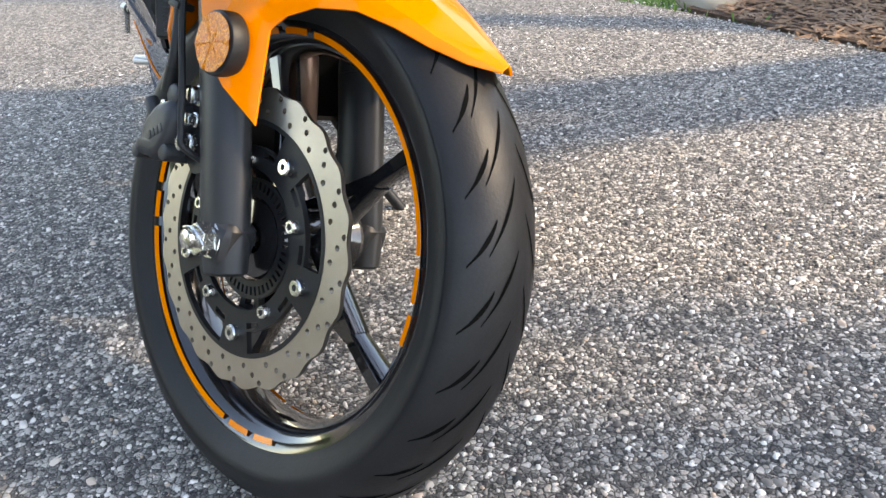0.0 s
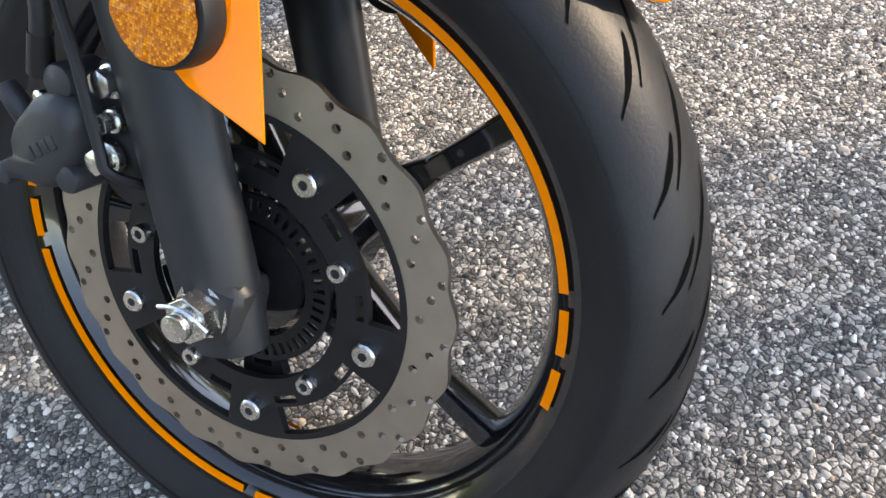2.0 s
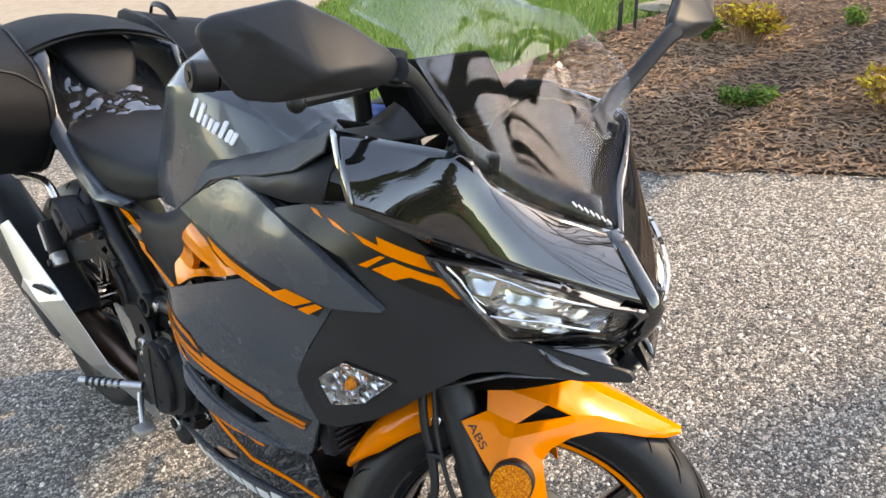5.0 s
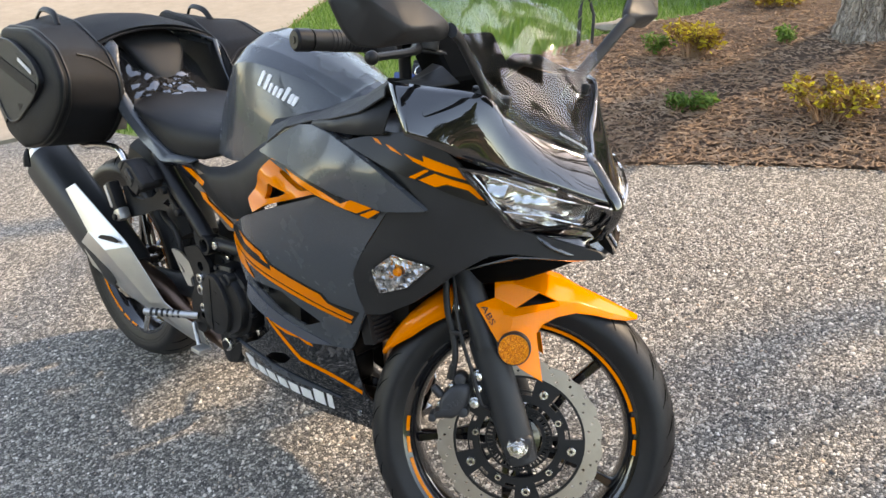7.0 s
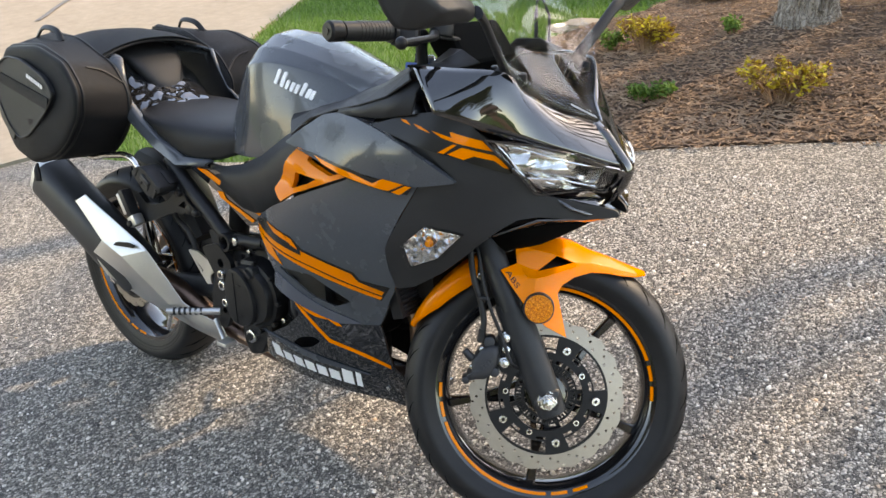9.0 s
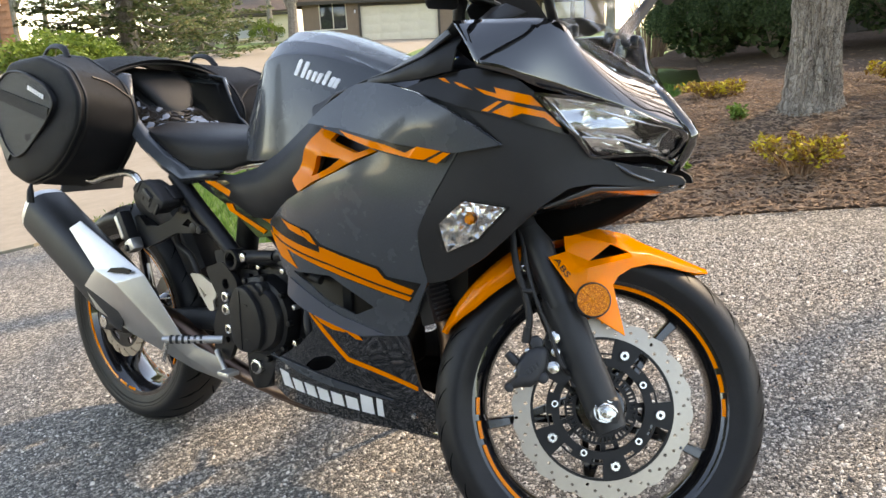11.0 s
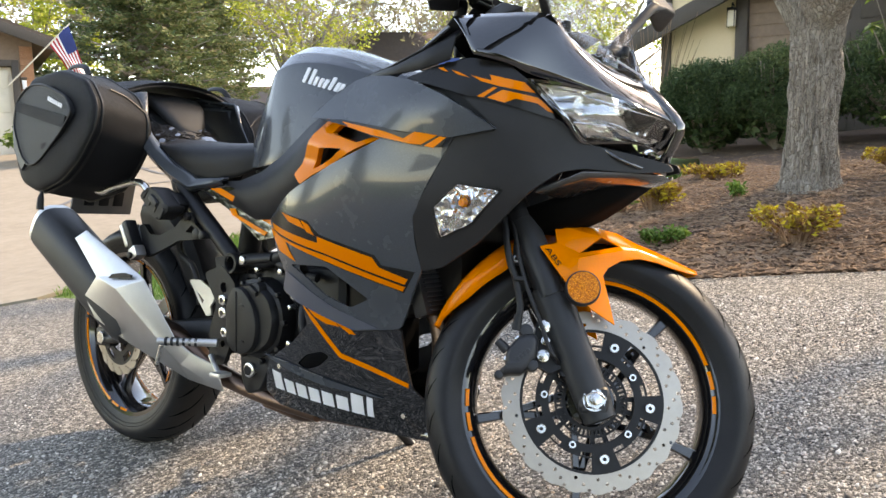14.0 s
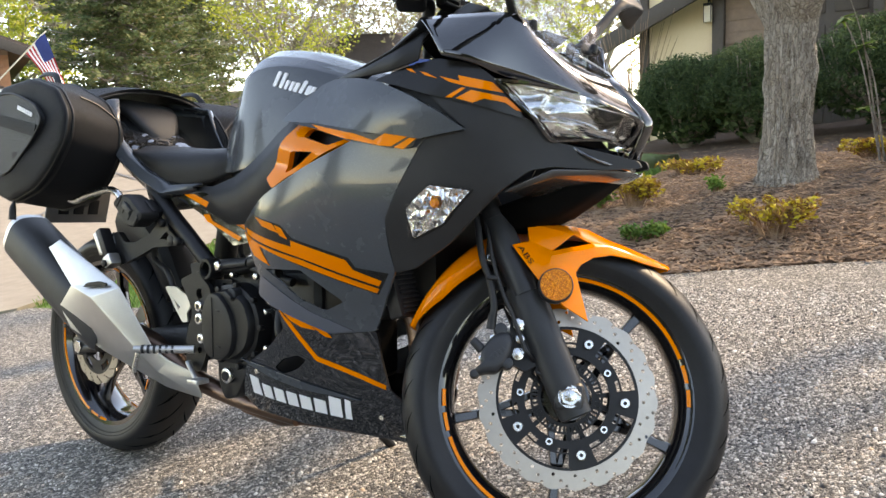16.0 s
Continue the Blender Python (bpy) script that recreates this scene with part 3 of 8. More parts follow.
def bark_trunk(base, height, r0, r1, lean=(0, 0), rng=None, seg=40, rings=70):
    """A trunk with flared root and long plates of bark as relief."""
    bm = bmesh.new()
    loops = []
    for i in range(rings):
        h = height * i / (rings - 1)
        t = i / (rings - 1)
        r = r0 + (r1 - r0) * t + 0.10 * math.exp(-h / 0.16)
        loop = []
        for k in range(seg):
            a = 2 * math.pi * k / seg
            plate = noise.noise((math.cos(a) * 5.5 * r / 0.18, math.sin(a) * 5.5 * r / 0.18, h * 2.2 + 7))
            ridge = noise.noise((math.cos(a) * 16, math.sin(a) * 16, h * 9))
            rr = r * (1 + 0.05 * math.sin(3 * a + 1.0)) + 0.040 * (abs(plate) - 0.2) + 0.014 * ridge
            loop.append((base[0] + lean[0] * h + rr * math.cos(a), base[1] + lean[1] * h + rr * math.sin(a), base[2] - 0.08 + h))
        loops.append(loop)
    loft(bm, loops, True, True)
    return fix(bm)


# the big tree in the bed
tree = thing("tree", Matrix.Translation((-1.02, 3.92, bed_z(-1.02, 3.92))), "old tree with shaggy grey-brown plated bark in the mulch bed", "tree")
part("trunk", bark_trunk((0, 0, 0), 1.12, 0.116, 0.142, (0.01, 0.0), None, 96, 120), PLATED, tree, "shaggy grey bark")
rngt = random.Random(11)


def bough(bm, p, d, length, r, depth):
    """A bare limb that forks again and again."""
    n = 5
    pts, rad = [p.copy()], [r]
    for i in range(n):
        d = (d + Vector((rngt.gauss(0, 0.16), rngt.gauss(0, 0.16), rngt.gauss(0.03, 0.10)))).normalized()
        p = p + d * length / n
        pts.append(p.copy())
        rad.append(r * (1 - 0.55 * (i + 1) / n))
    tube(pts, rad, 12 if depth > 3 else (7 if depth > 1 else 4), bm, 2)
    if depth == 0:
        return
    for _ in range(4 if depth > 1 else 5):
        k = rngt.randrange(2, n + 1)
        side = Vector((rngt.gauss(0, 1), rngt.gauss(0, 1), rngt.gauss(0.15, 0.6))).normalized()
        bough(bm, pts[k], (d * 0.75 + side * 0.75).normalized(), length * rngt.uniform(0.55, 0.8), rad[k] * 0.60, depth - 1)


for d, r, reach, deep in (((-0.42, -0.10, 1.0), 0.125, 3.4, 3), ((0.50, -0.20, 0.9), 0.125, 3.4, 3), ((0.12, 0.5, 1.0), 0.11, 3.4, 3), ((0.0, -0.55, 1.0), 0.11, 3.8, 4), ((0.35, -0.75, 1.0), 0.10, 3.8, 4)):
    bm = bmesh.new()
    bough(bm, Vector((0.0, 0, 0.92)), Vector(d).normalized(), reach, r, deep)
    part("limb", bm, PLATED, tree, "bare forking limb")


# the bare trees before the bike, whose boughs mirror in the cowl and shade the drive
def bare_tree(x, y, boughs):
    bare = thing("bare_tree", Matrix.Translation((x, y, bed_z(x, y))), "tall leafless tree with dense bare twigs in the mulch bed", "tree", "bare trees")
    part("trunk", bark_trunk((0, 0, 0), 2.2, 0.13, 0.10, (0.01, 0.0), None, 40, 60), BARK, bare, "grey bark")
    for d, r, reach, deep in boughs:
        bm = bmesh.new()
        bough(bm, Vector((0.0, 0, 2.05)), Vector(d).normalized(), reach, r, deep)
        part("limb", bm, BARK, bare, "bare forking limb")


bare_tree(1.35, 4.35, (((-0.5, -0.35, 1.0), 0.060, 3.6, 3), ((0.3, -0.6, 1.0), 0.060, 3.6, 4), ((-0.2, 0.6, 1.0), 0.080, 3.6, 3), ((-0.55, -0.8, 0.9), 0.045, 3.6, 3), ((-0.1, -0.85, 1.0), 0.050, 3.6, 4)))
bare_tree(5.0, 4.3, (((0.4, -0.7, 0.8), 0.07, 3.6, 4), ((0.0, -1.0, 0.6), 0.06, 3.8, 4), ((-0.4, 0.3, 1.0), 0.07, 3.4, 4), ((0.3, 0.3, 1.0), 0.08, 3.4, 3)))


def yew(x, y, w, h, seed):
    r = random.Random(seed)
    ob = thing("yew_bush", Matrix.Translation((x, y, bed_z(x, y))), "dense dark green clipped yew bush in the mulch", "bush", "yew bushes before the house")
    bm = bmesh.new()
    for _ in range(26):
        a = r.uniform(0, 6.28)
        limb(bm, [(0, 0, -0.02), (math.cos(a) * w * 0.3, math.sin(a) * w * 0.3, h * 0.35), (math.cos(a) * w * 0.42, math.sin(a) * w * 0.42, h * r.uniform(0.5, 0.85))], [0.02, 0.012, 0.005], 5)
    part("stem", bm, BARK, ob)
    bm = bmesh.new()
    for _ in range(230):
        d = Vector((r.gauss(0, 1), r.gauss(0, 1), abs(r.gauss(0, 1)) * 1.0 - 0.15)).normalized()
        rr = r.uniform(0.86, 1.03) * (1 + 0.09 * noise.noise(d * 2.3 + Vector((seed, 0, 0))))
        c = Vector((d.x * w * 0.5 * rr, d.y * w * 0.5 * rr, h * 0.42 + d.z * h * 0.56 * rr))
        leaves(bm, c, 170, (0.11, 0.11, 0.10), 0.0125, r, 1.0)
    leaves(bm, (0, 0, h * 0.5), 2500, (w * 0.45, w * 0.45, h * 0.46), 0.045, r, 0.6, 0.3)
    part("crown", bm, YEW, ob)


yew(-2.48, 6.85, 1.05, 0.90, 1)
yew(-1.78, 6.70, 1.05, 0.92, 2)
yew(-0.70, 6.9, 1.5, 0.98, 3)


def low_shrub(x, y, w, h, seed, mat=None, label="low shrub with yellow-green and rusty spring leaves", n=55):
    r = random.Random(seed)
    ob = thing("shrub", Matrix.Translation((x, y, bed_z(x, y))), label, "shrub", "low shrubs in the bed")
    bm, bl = bmesh.new(), bmesh.new()
    for _ in range(n):
        a, l = r.uniform(0, 6.28), r.uniform(0.3, 1.0)
        e = Vector((math.cos(a) * w * 0.5 * l, math.sin(a) * w * 0.4 * l, h * r.uniform(0.5, 1.0)))
        limb(bm, [(e.x * 0.3, e.y * 0.3, -0.01), e * 0.6, e], [0.004, 0.003, 0.0015], 4)
        leaves(bl, e, 16, (0.035, 0.035, 0.03), 0.016, r)
        leaves(bl, e * 0.75, 6, (0.03, 0.03, 0.03), 0.013, r)
    part("twig_clump", bm, CHIP, ob)
    part("leaf_clump", bl, mat or SHRUB, ob)




low_shrub(-0.86, 2.74, 0.42, 0.17, 21)
low_shrub(-1.74, 3.32, 0.34, 0.17, 22)
low_shrub(-1.75, 4.51, 0.50, 0.09, 23, None, "low mat of bright yellow-green spring leaves")
low_shrub(-0.62, 4.75, 0.4, 0.12, 27, None, "low mat of bright yellow-green spring leaves")
for k, (x, y, s) in enumerate(((-1.40, 2.65, 0.11), (-1.35, 3.63, 0.11), (-1.5, 2.62, 0.10), (-1.2, 4.6, 0.12), (-1.95, 3.3, 0.16))):
    low_shrub(x, y, s, s * 0.7, 40 + k, SPRIG, "small tuft of fresh green perennial in mulch", 14)


def iris(x, y, seed):
    r = random.Random(seed)
    ob = thing("iris_clump", Matrix.Translation((x, y, gz(x, y))), "clump of upright sword-shaped green iris leaves", "plant", "iris clumps")
    for _ in range(9):
        bm = bmesh.new()
        a, h, w = r.uniform(0, 6.28), r.uniform(0.28, 0.5), r.uniform(0.012, 0.02)
        b = Vector((r.gauss(0, 0.07), r.gauss(0, 0.07), -0.03))
        out = Vector((math.cos(a), math.sin(a), 0))
        side = Vector((-math.sin(a), math.cos(a), 0))
        rows = []
        for i in range(7):
            t = i / 6
            p = b + out * (0.16 * t * t * r.uniform(0.6, 1.2)) + Vector((0, 0, h * t))
            ww = w * (1 - t ** 2.2) + 0.001
            rows.append([bm.verts.new(p - side * ww), bm.verts.new(p + out * 0.004), bm.verts.new(p + side * ww)])
        for q, s in zip(rows, rows[1:]):
            bm.faces.new((q[0], q[1], s[1], s[0]))
            bm.faces.new((q[1], q[2], s[2], s[1]))
        part("leaf", bm, BLADE, ob)


for k, (x, y) in enumerate(((-2.62, 2.85), (-2.8, 3.05), (-2.95, 2.75), (-2.55, 3.15), (-3.05, 3.2))):
    iris(x, y, 60 + k)

# grass blades on the near lawn corner
rngg = random.Random(9)
bm = bmesh.new()
cnt = 0
while cnt < 26000:
    x, y = rngg.uniform(-7.2, -2.2), rngg.uniform(1.35, 6.8)
    if inside((x, y), DRIVE) or inside((x, y), STREET) or inside((x, y), BED):
        continue
    z = gz(x, y) - 0.03
    h, a, w = rngg.uniform(0.03, 0.075), rngg.uniform(0, 6.28), rngg.uniform(0.002, 0.004)
    d, s = Vector((math.cos(a) * h * 0.5, math.sin(a) * h * 0.5, h)), Vector((-math.sin(a) * w, math.cos(a) * w, 0))
    p = Vector((x, y, z))
    bm.faces.new([bm.verts.new(q) for q in (p - s, p + s, p + d * 0.6 + s * 0.7 + Vector((0, 0, h * 0.2)), p + d)])
    cnt += 1
tagged(part("grass_blades", bm, BLADE, smooth=False), "short green lawn grass at the drive's edge", "grass", kind="stuff")


def rock(x, y, s, seed):
    bm = bmesh.new()
    bmesh.ops.create_icosphere(bm, subdivisions=3, radius=1)
    for v in bm.verts:
        n = noise.noise(v.co * 1.4 + Vector((seed, 0, 0))) * 0.35 + noise.noise(v.co * 4 + Vector((seed, 3, 0))) * 0.08
        v.co = Vector((v.co.x * s[0], v.co.y * s[1], v.co.z * s[2])) * (1 + n)
    ob = part("rock", bm, ROAD, None, "", Matrix.Translation((x, y, gz(x, y) + s[2] * 0.25)))
    tagged(ob, "pale flat edging stone half sunk in soil", "rock", "edging stones")


rock(-2.66, 1.86, (0.17, 0.10, 0.06), 3)
rock(-2.5, 4.35, (0.35, 0.16, 0.06), 5)
rock(-2.80, 2.15, (0.12, 0.1, 0.05), 8)

# metal garden stake pair
stake = thing("garden_stake", Matrix.Translation((-2.45, 3.3, gz(-2.45, 3.3))), "grey metal garden stake with a loop top", "stake")
part("post", cyl((0, 0, -0.05), (0, 0, 0.36), 0.013, 12, None, 0.003), LEG, stake)
part("post", cyl((0.07, 0.04, -0.05), (0.07, 0.04, 0.34), 0.010, 12, None, 0.003), LEG, stake)
part("hook", tube([(0, 0, 0.34), (0.0, 0.02, 0.42), (0.03, 0.03, 0.43), (0.07, 0.04, 0.33)], 0.009, 10), LEG, stake)


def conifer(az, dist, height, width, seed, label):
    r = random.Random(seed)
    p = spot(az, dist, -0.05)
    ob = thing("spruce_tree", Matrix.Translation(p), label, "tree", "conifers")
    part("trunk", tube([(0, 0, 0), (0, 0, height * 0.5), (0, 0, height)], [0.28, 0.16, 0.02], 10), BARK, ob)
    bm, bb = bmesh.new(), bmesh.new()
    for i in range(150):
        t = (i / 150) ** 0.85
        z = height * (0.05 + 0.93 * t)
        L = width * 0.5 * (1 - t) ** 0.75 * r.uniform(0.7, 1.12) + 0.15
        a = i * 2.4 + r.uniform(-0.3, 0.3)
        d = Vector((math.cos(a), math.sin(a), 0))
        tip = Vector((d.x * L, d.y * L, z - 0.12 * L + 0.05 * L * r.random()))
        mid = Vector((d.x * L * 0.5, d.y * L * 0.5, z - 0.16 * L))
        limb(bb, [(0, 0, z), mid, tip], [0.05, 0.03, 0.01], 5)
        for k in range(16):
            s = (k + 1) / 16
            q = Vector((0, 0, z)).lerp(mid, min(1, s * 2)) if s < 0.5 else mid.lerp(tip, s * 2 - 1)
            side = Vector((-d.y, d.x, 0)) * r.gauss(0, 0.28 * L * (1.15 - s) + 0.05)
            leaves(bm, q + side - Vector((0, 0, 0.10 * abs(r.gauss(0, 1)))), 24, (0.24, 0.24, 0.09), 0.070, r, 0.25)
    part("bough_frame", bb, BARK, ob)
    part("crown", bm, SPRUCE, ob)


conifer(145.2, 25, 8.5, 7.0, 5, "broad spruce with drooping olive-green branches on the far lawn")
# unseen spruces, added so that the paint has trees to mirror
conifer(-126.0, 21, 8.0, 6.5, 7, "unseen spruce added across the drive, mirrored in the paint")
conifer(-152.0, 25, 9.5, 7.5, 8, "unseen spruce added across the drive, mirrored in the paint")
# these next two block bright sky from the nose cowl's reflection
conifer(-93.0, 11.8, 12.0, 6.5, 10, "unseen spruce added across the drive, mirrored in the paint")
conifer(-66.0, 10.5, 9.0, 6.0, 9, "unseen spruce added across the drive, mirrored in the paint")
conifer(141.0, 33, 10.0, 6.0, 6, "tall spruce with drooping olive-green branches behind another")


def leafy(az, dist, height, width, seed, mat, label, twigs=70, leaf=26, size=0.07):
    r = random.Random(seed)
    p = spot(az, dist, -0.05)
    ob = thing("deciduous_tree", Matrix.Translation(p), label, "tree", "garden trees")
    part("trunk", tube([(0, 0, 0), (0.05, 0, height * 0.2), (0, 0.1, height * 0.42)], [0.20, 0.15, 0.12], 10), BARK, ob)
    bm, bl = bmesh.new(), bmesh.new()
    ends = []
    for i in range(9):
        a = i * 2.4
        z0 = height * r.uniform(0.2, 0.42)
        e = Vector((math.cos(a) * width * r.uniform(0.25, 0.48), math.sin(a) * width * r.uniform(0.25, 0.48), height * r.uniform(0.5, 0.98)))
        m1 = Vector((e.x * 0.4, e.y * 0.4, z0 + (e.z - z0) * 0.55))
        limb(bm, [(0, 0, z0), m1, e], [0.09, 0.05, 0.015], 6)
        ends += [(m1, e)]
    for _ in range(twigs):
        m1, e = r.choice(ends)
        q = m1.lerp(e, r.random())
        t = q + Vector((r.gauss(0, width * 0.11), r.gauss(0, width * 0.11), r.gauss(0.1, height * 0.06)))
        limb(bm, [q, (q + t) / 2 + Vector((0, 0, 0.08)), t], [0.02, 0.012, 0.004], 4)
        leaves(bl, t, leaf, (width * 0.07, width * 0.07, height * 0.035), size, r)
    part("bough_frame", bm, BARK, ob)
    part("crown", bl, mat, ob)


leafy(134.5, 27, 6.2, 6.0, 12, SPRING, "young tree with thin yellow-green spring leaves", 130, 30, 0.07)
leafy(112.5, 26, 6.0, 5.0, 13, SPRING, "thin tree with yellow-green spring leaves behind the house", 110, 26, 0.07)
leafy(151.8, 40, 7.0, 6.0, 14, SPRING, "far tree in light green spring leaf", 140, 40, 0.12)
leafy(139.0, 60, 11.0, 9.0, 15, SPRING, "far bare tree with a haze of buds", 200, 10, 0.08)
leafy(122.0, 45, 9.0, 8.0, 16, SPRING, "far bare tree with a haze of buds", 200, 8, 0.08)


HAZE = foliage("budding_twig_haze", [(0, (0.20, 0.17, 0.13)), (0.6, (0.30, 0.26, 0.19)), (1, (0.34, 0.34, 0.16))], 0.4)
for k, (az, dist, h, w) in enumerate(((156, 52, 13, 11), (150, 60, 15, 13), (146.5, 48, 12, 9), (140, 56, 14, 12), (136, 50, 12, 11), (131, 58, 14, 12), (126, 62, 15, 13), (120, 52, 13, 12), (115, 58, 14, 12))):
    leafy(az, dist, h, w, 80 + k, HAZE, "far bare tree with a brown haze of twigs", 260, 16, 0.16)
leafy(143.5, 70, 13.0, 11.0, 17, SPRING, "far bare tree with a haze of buds", 300, 6, 0.09)
leafy(133.0, 64, 12.0, 10.0, 18, SPRING, "far bare tree with a haze of buds", 300, 5, 0.09)
leafy(127.5, 66, 12.5, 10.0, 19, SPRING, "far bare tree with a haze of buds", 300, 4, 0.09)


def round_bush(az, dist, w, h, seed, label):
    r = random.Random(seed)
    ob = thing("bush", Matrix.Translation(spot(az, dist, -0.04)), label, "bush", "far lawn bushes")
    bm = bmesh.new()
    for _ in range(70):
        d = Vector((r.gauss(0, 1), r.gauss(0, 1), abs(r.gauss(0, 1)) - 0.1)).normalized()
        c = Vector((d.x * w * 0.45, d.y * w * 0.45, h * 0.4 + d.z * h * 0.5)) * r.uniform(0.85, 1.05)
        leaves(bm, c, 40, (w * 0.11, w * 0.11, h * 0.13), 0.06, r)
    part("crown", bm, BUSHG, ob)
    b2 = bmesh.new()
    for k in range(8):
        limb(b2, [(0, 0, 0), (math.cos(k) * w * 0.2, math.sin(k) * w * 0.2, h * 0.4), (math.cos(k) * w * 0.35, math.sin(k) * w * 0.35, h * 0.7)], [0.03, 0.02, 0.01], 5)
    part("stems", b2, BARK, ob)


round_bush(150.2, 17.5, 2.2, 1.0, 31, "bright green rounded bush before the garage")
round_bush(148.0, 19.0, 1.6, 0.8, 32, "bright green rounded bush before the garage")
round_bush(136.3, 50, 2.2, 1.5, 33, "clipped round green bush on a far lawn")


# ---------------------------------------------------------------- houses
def boards(bm, x0, x1, z0, z1, y, pitch=0.14, t=0.018):
    """Lap siding: each board a wedge proud of the wall."""
    z = z0
    while z < z1 - 0.01:
        h = min(pitch, z1 - z)
        p = [(x0, y, z), (x1, y, z), (x1, y - t, z), (x0, y - t, z), (x0, y, z + h), (x1, y, z + h), (x1, y - 0.003, z + h), (x0, y - 0.003, z + h)]
        v = [bm.verts.new(q) for q in p]
        for f in ((0, 1, 2, 3), (3, 2, 6, 7), (4, 7, 6, 5), (0, 3, 7, 4), (1, 5, 6, 2)):
            bm.faces.new([v[i] for i in f])
        z += pitch


def gable(w, d, h, rise, over=0.5, t=0.14):
    """A pitched roof slab pair, ridge along x."""
    bm = bmesh.new()
    for s in (1, -1):
        y0, y1 = s * (d / 2 + over), 0
        z0, z1 = h - rise * over / (d / 2), h + rise
        v = [bm.verts.new(p) for p in ((-w / 2 - over, y0, z0), (w / 2 + over, y0, z0), (w / 2 + over, y1, z1), (-w / 2 - over, y1, z1), (-w / 2 - over, y0, z0 + t), (w / 2 + over, y0, z0 + t), (w / 2 + over, y1, z1 + t), (-w / 2 - over, y1, z1 + t))]
        for f in ((0, 1, 2, 3), (7, 6, 5, 4), (0, 4, 5, 1), (1, 5, 6, 2), (3, 2, 6, 7), (0, 3, 7, 4)):
            bm.faces.new([v[i] for i in f])
    return fix(bm)


def wall_panel(w, h, t=0.2, holes=()):
    """A wall in the x-z plane, outer face at y = 0 and thickness behind, with openings through."""
    out = [(-w / 2, 0), (w / 2, 0), (w / 2, h), (-w / 2, h)]
    return sheet(out, [[(a, c), (b, c), (b, e), (a, e)] for a, b, c, e in holes], 1.2, lambda u, v: Vector((u, 0, v)), t, lambda p: (0, 1, 0))


def garage_house(az, dist, face, w, d, h, door, label, mat, wins=(), lights=(), roof_rise=1.6, front_gable=False):
    """A house with a garage door; local -y is its front."""
    p = spot(az, dist, -0.05)
    ob = thing("house", Matrix.Translation(p) @ pose(0, 0, 0, 0, 0, face), label, "house", "houses")
    dx, dw, dh = door
    holes = [(dx - dw / 2, dx + dw / 2, 0.02, dh)] + [(a - b / 2, a + b / 2, c, c + e) for a, b, c, e in wins]
    part("wall", wall_panel(w, h, 0.2, holes), mat, ob)
    for s in (1, -1):
        part("wall", box((0.2, d - 0.4, h), (s * (w / 2 - 0.1), d / 2, h / 2), 0.01), mat, ob)
    part("wall", box((w - 0.42, 0.2, h), (0, d - 0.1, h / 2), 0.01), mat, ob)
    if front_gable:
        bmr = gable(d, w, h, roof_rise)
        bmr.transform(Matrix.Rotation(radians(90), 4, "Z"))
        part("gable_wall", sheet([(-w / 2, h - 0.02), (w / 2, h - 0.02), (0, h + roof_rise - 0.06)], (), 1.0, lambda u, v: Vector((u, 0.005, v)), 0.19, lambda p: (0, 1, 0)), mat, ob)
    else:
        bmr = gable(w, d, h, roof_rise)
    bmr.transform(Matrix.Translation((0, d / 2, 0)))
    part("roof", bmr, SHINGLE, ob, "brown shingle roof")
    if front_gable:
        for sd in (-1, 1):
            bmf = box((math.hypot(w / 2 + 0.5, roof_rise * (w / 2 + 0.5) / (w / 2)), 0.05, 0.22), (0, 0, 0), 0.006)
            tilt = math.atan2(roof_rise, w / 2)
            bmf.transform(Matrix.Translation((sd * (w / 4 + 0.25), -0.53, h + roof_rise / 2 - 0.14)) @ Matrix.Rotation(sd * tilt, 4, "Y"))
            part("rake_board", bmf, TRIM, ob)
    else:
        part("fascia", box((w + 1.0, 0.04, 0.22), (0, -0.53, h - 0.42), 0.006), TRIM, ob)
    n = 4
    dr = part("garage_door", box((dw, 0.05, dh - 0.02), (dx, 0.12, dh / 2), 0.005), CREAM, ob, "cream panelled garage door")
    for i in range(n):
        for j in range(4):
            bw, bh = dw / 4 - 0.14, dh / n - 0.14
            part("panel", box((bw, 0.03, bh), (dx - dw / 2 + dw / 4 * (j + 0.5), 0.088, dh / n * (i + 0.5)), 0.012), CREAM, dr)
    for s in (-1, 1):
        part("door_trim", box((0.14, 0.06, dh + 0.14), (dx + s * (dw / 2 + 0.07), -0.032, dh / 2 + 0.07), 0.006), TRIM, ob)
    part("door_trim", box((dw, 0.06, 0.14), (dx, -0.032, dh + 0.07), 0.006), TRIM, ob)
    for a, b, c, e in wins:
        wd = part("window", box((b, 0.02, e), (a, 0.10, c + e / 2), 0.003), WINDOWG, ob)
        for q in (((b + 0.12, 0.08, 0.08), (a, 0.0, c - 0.04)), ((b + 0.12, 0.08, 0.08), (a, 0.0, c + e + 0.04)), ((0.06, 0.08, e), (a - b / 2 - 0.03, 0.0, c + e / 2)), ((0.06, 0.08, e), (a + b / 2 + 0.03, 0.0, c + e / 2)), ((0.05, 0.05, e), (a, 0.06, c + e / 2))):
            part("frame", box(q[0], q[1], 0.006), CREAM, wd)
    for a, z in lights:
        l = part("wall_lamp", box((0.12, 0.1, 0.05), (a, -0.06, z + 0.14), 0.01), TRIM, ob)
        part("lamp_glass", box((0.09, 0.08, 0.2), (a, -0.06, z), 0.012), WHITE, l)
    return ob


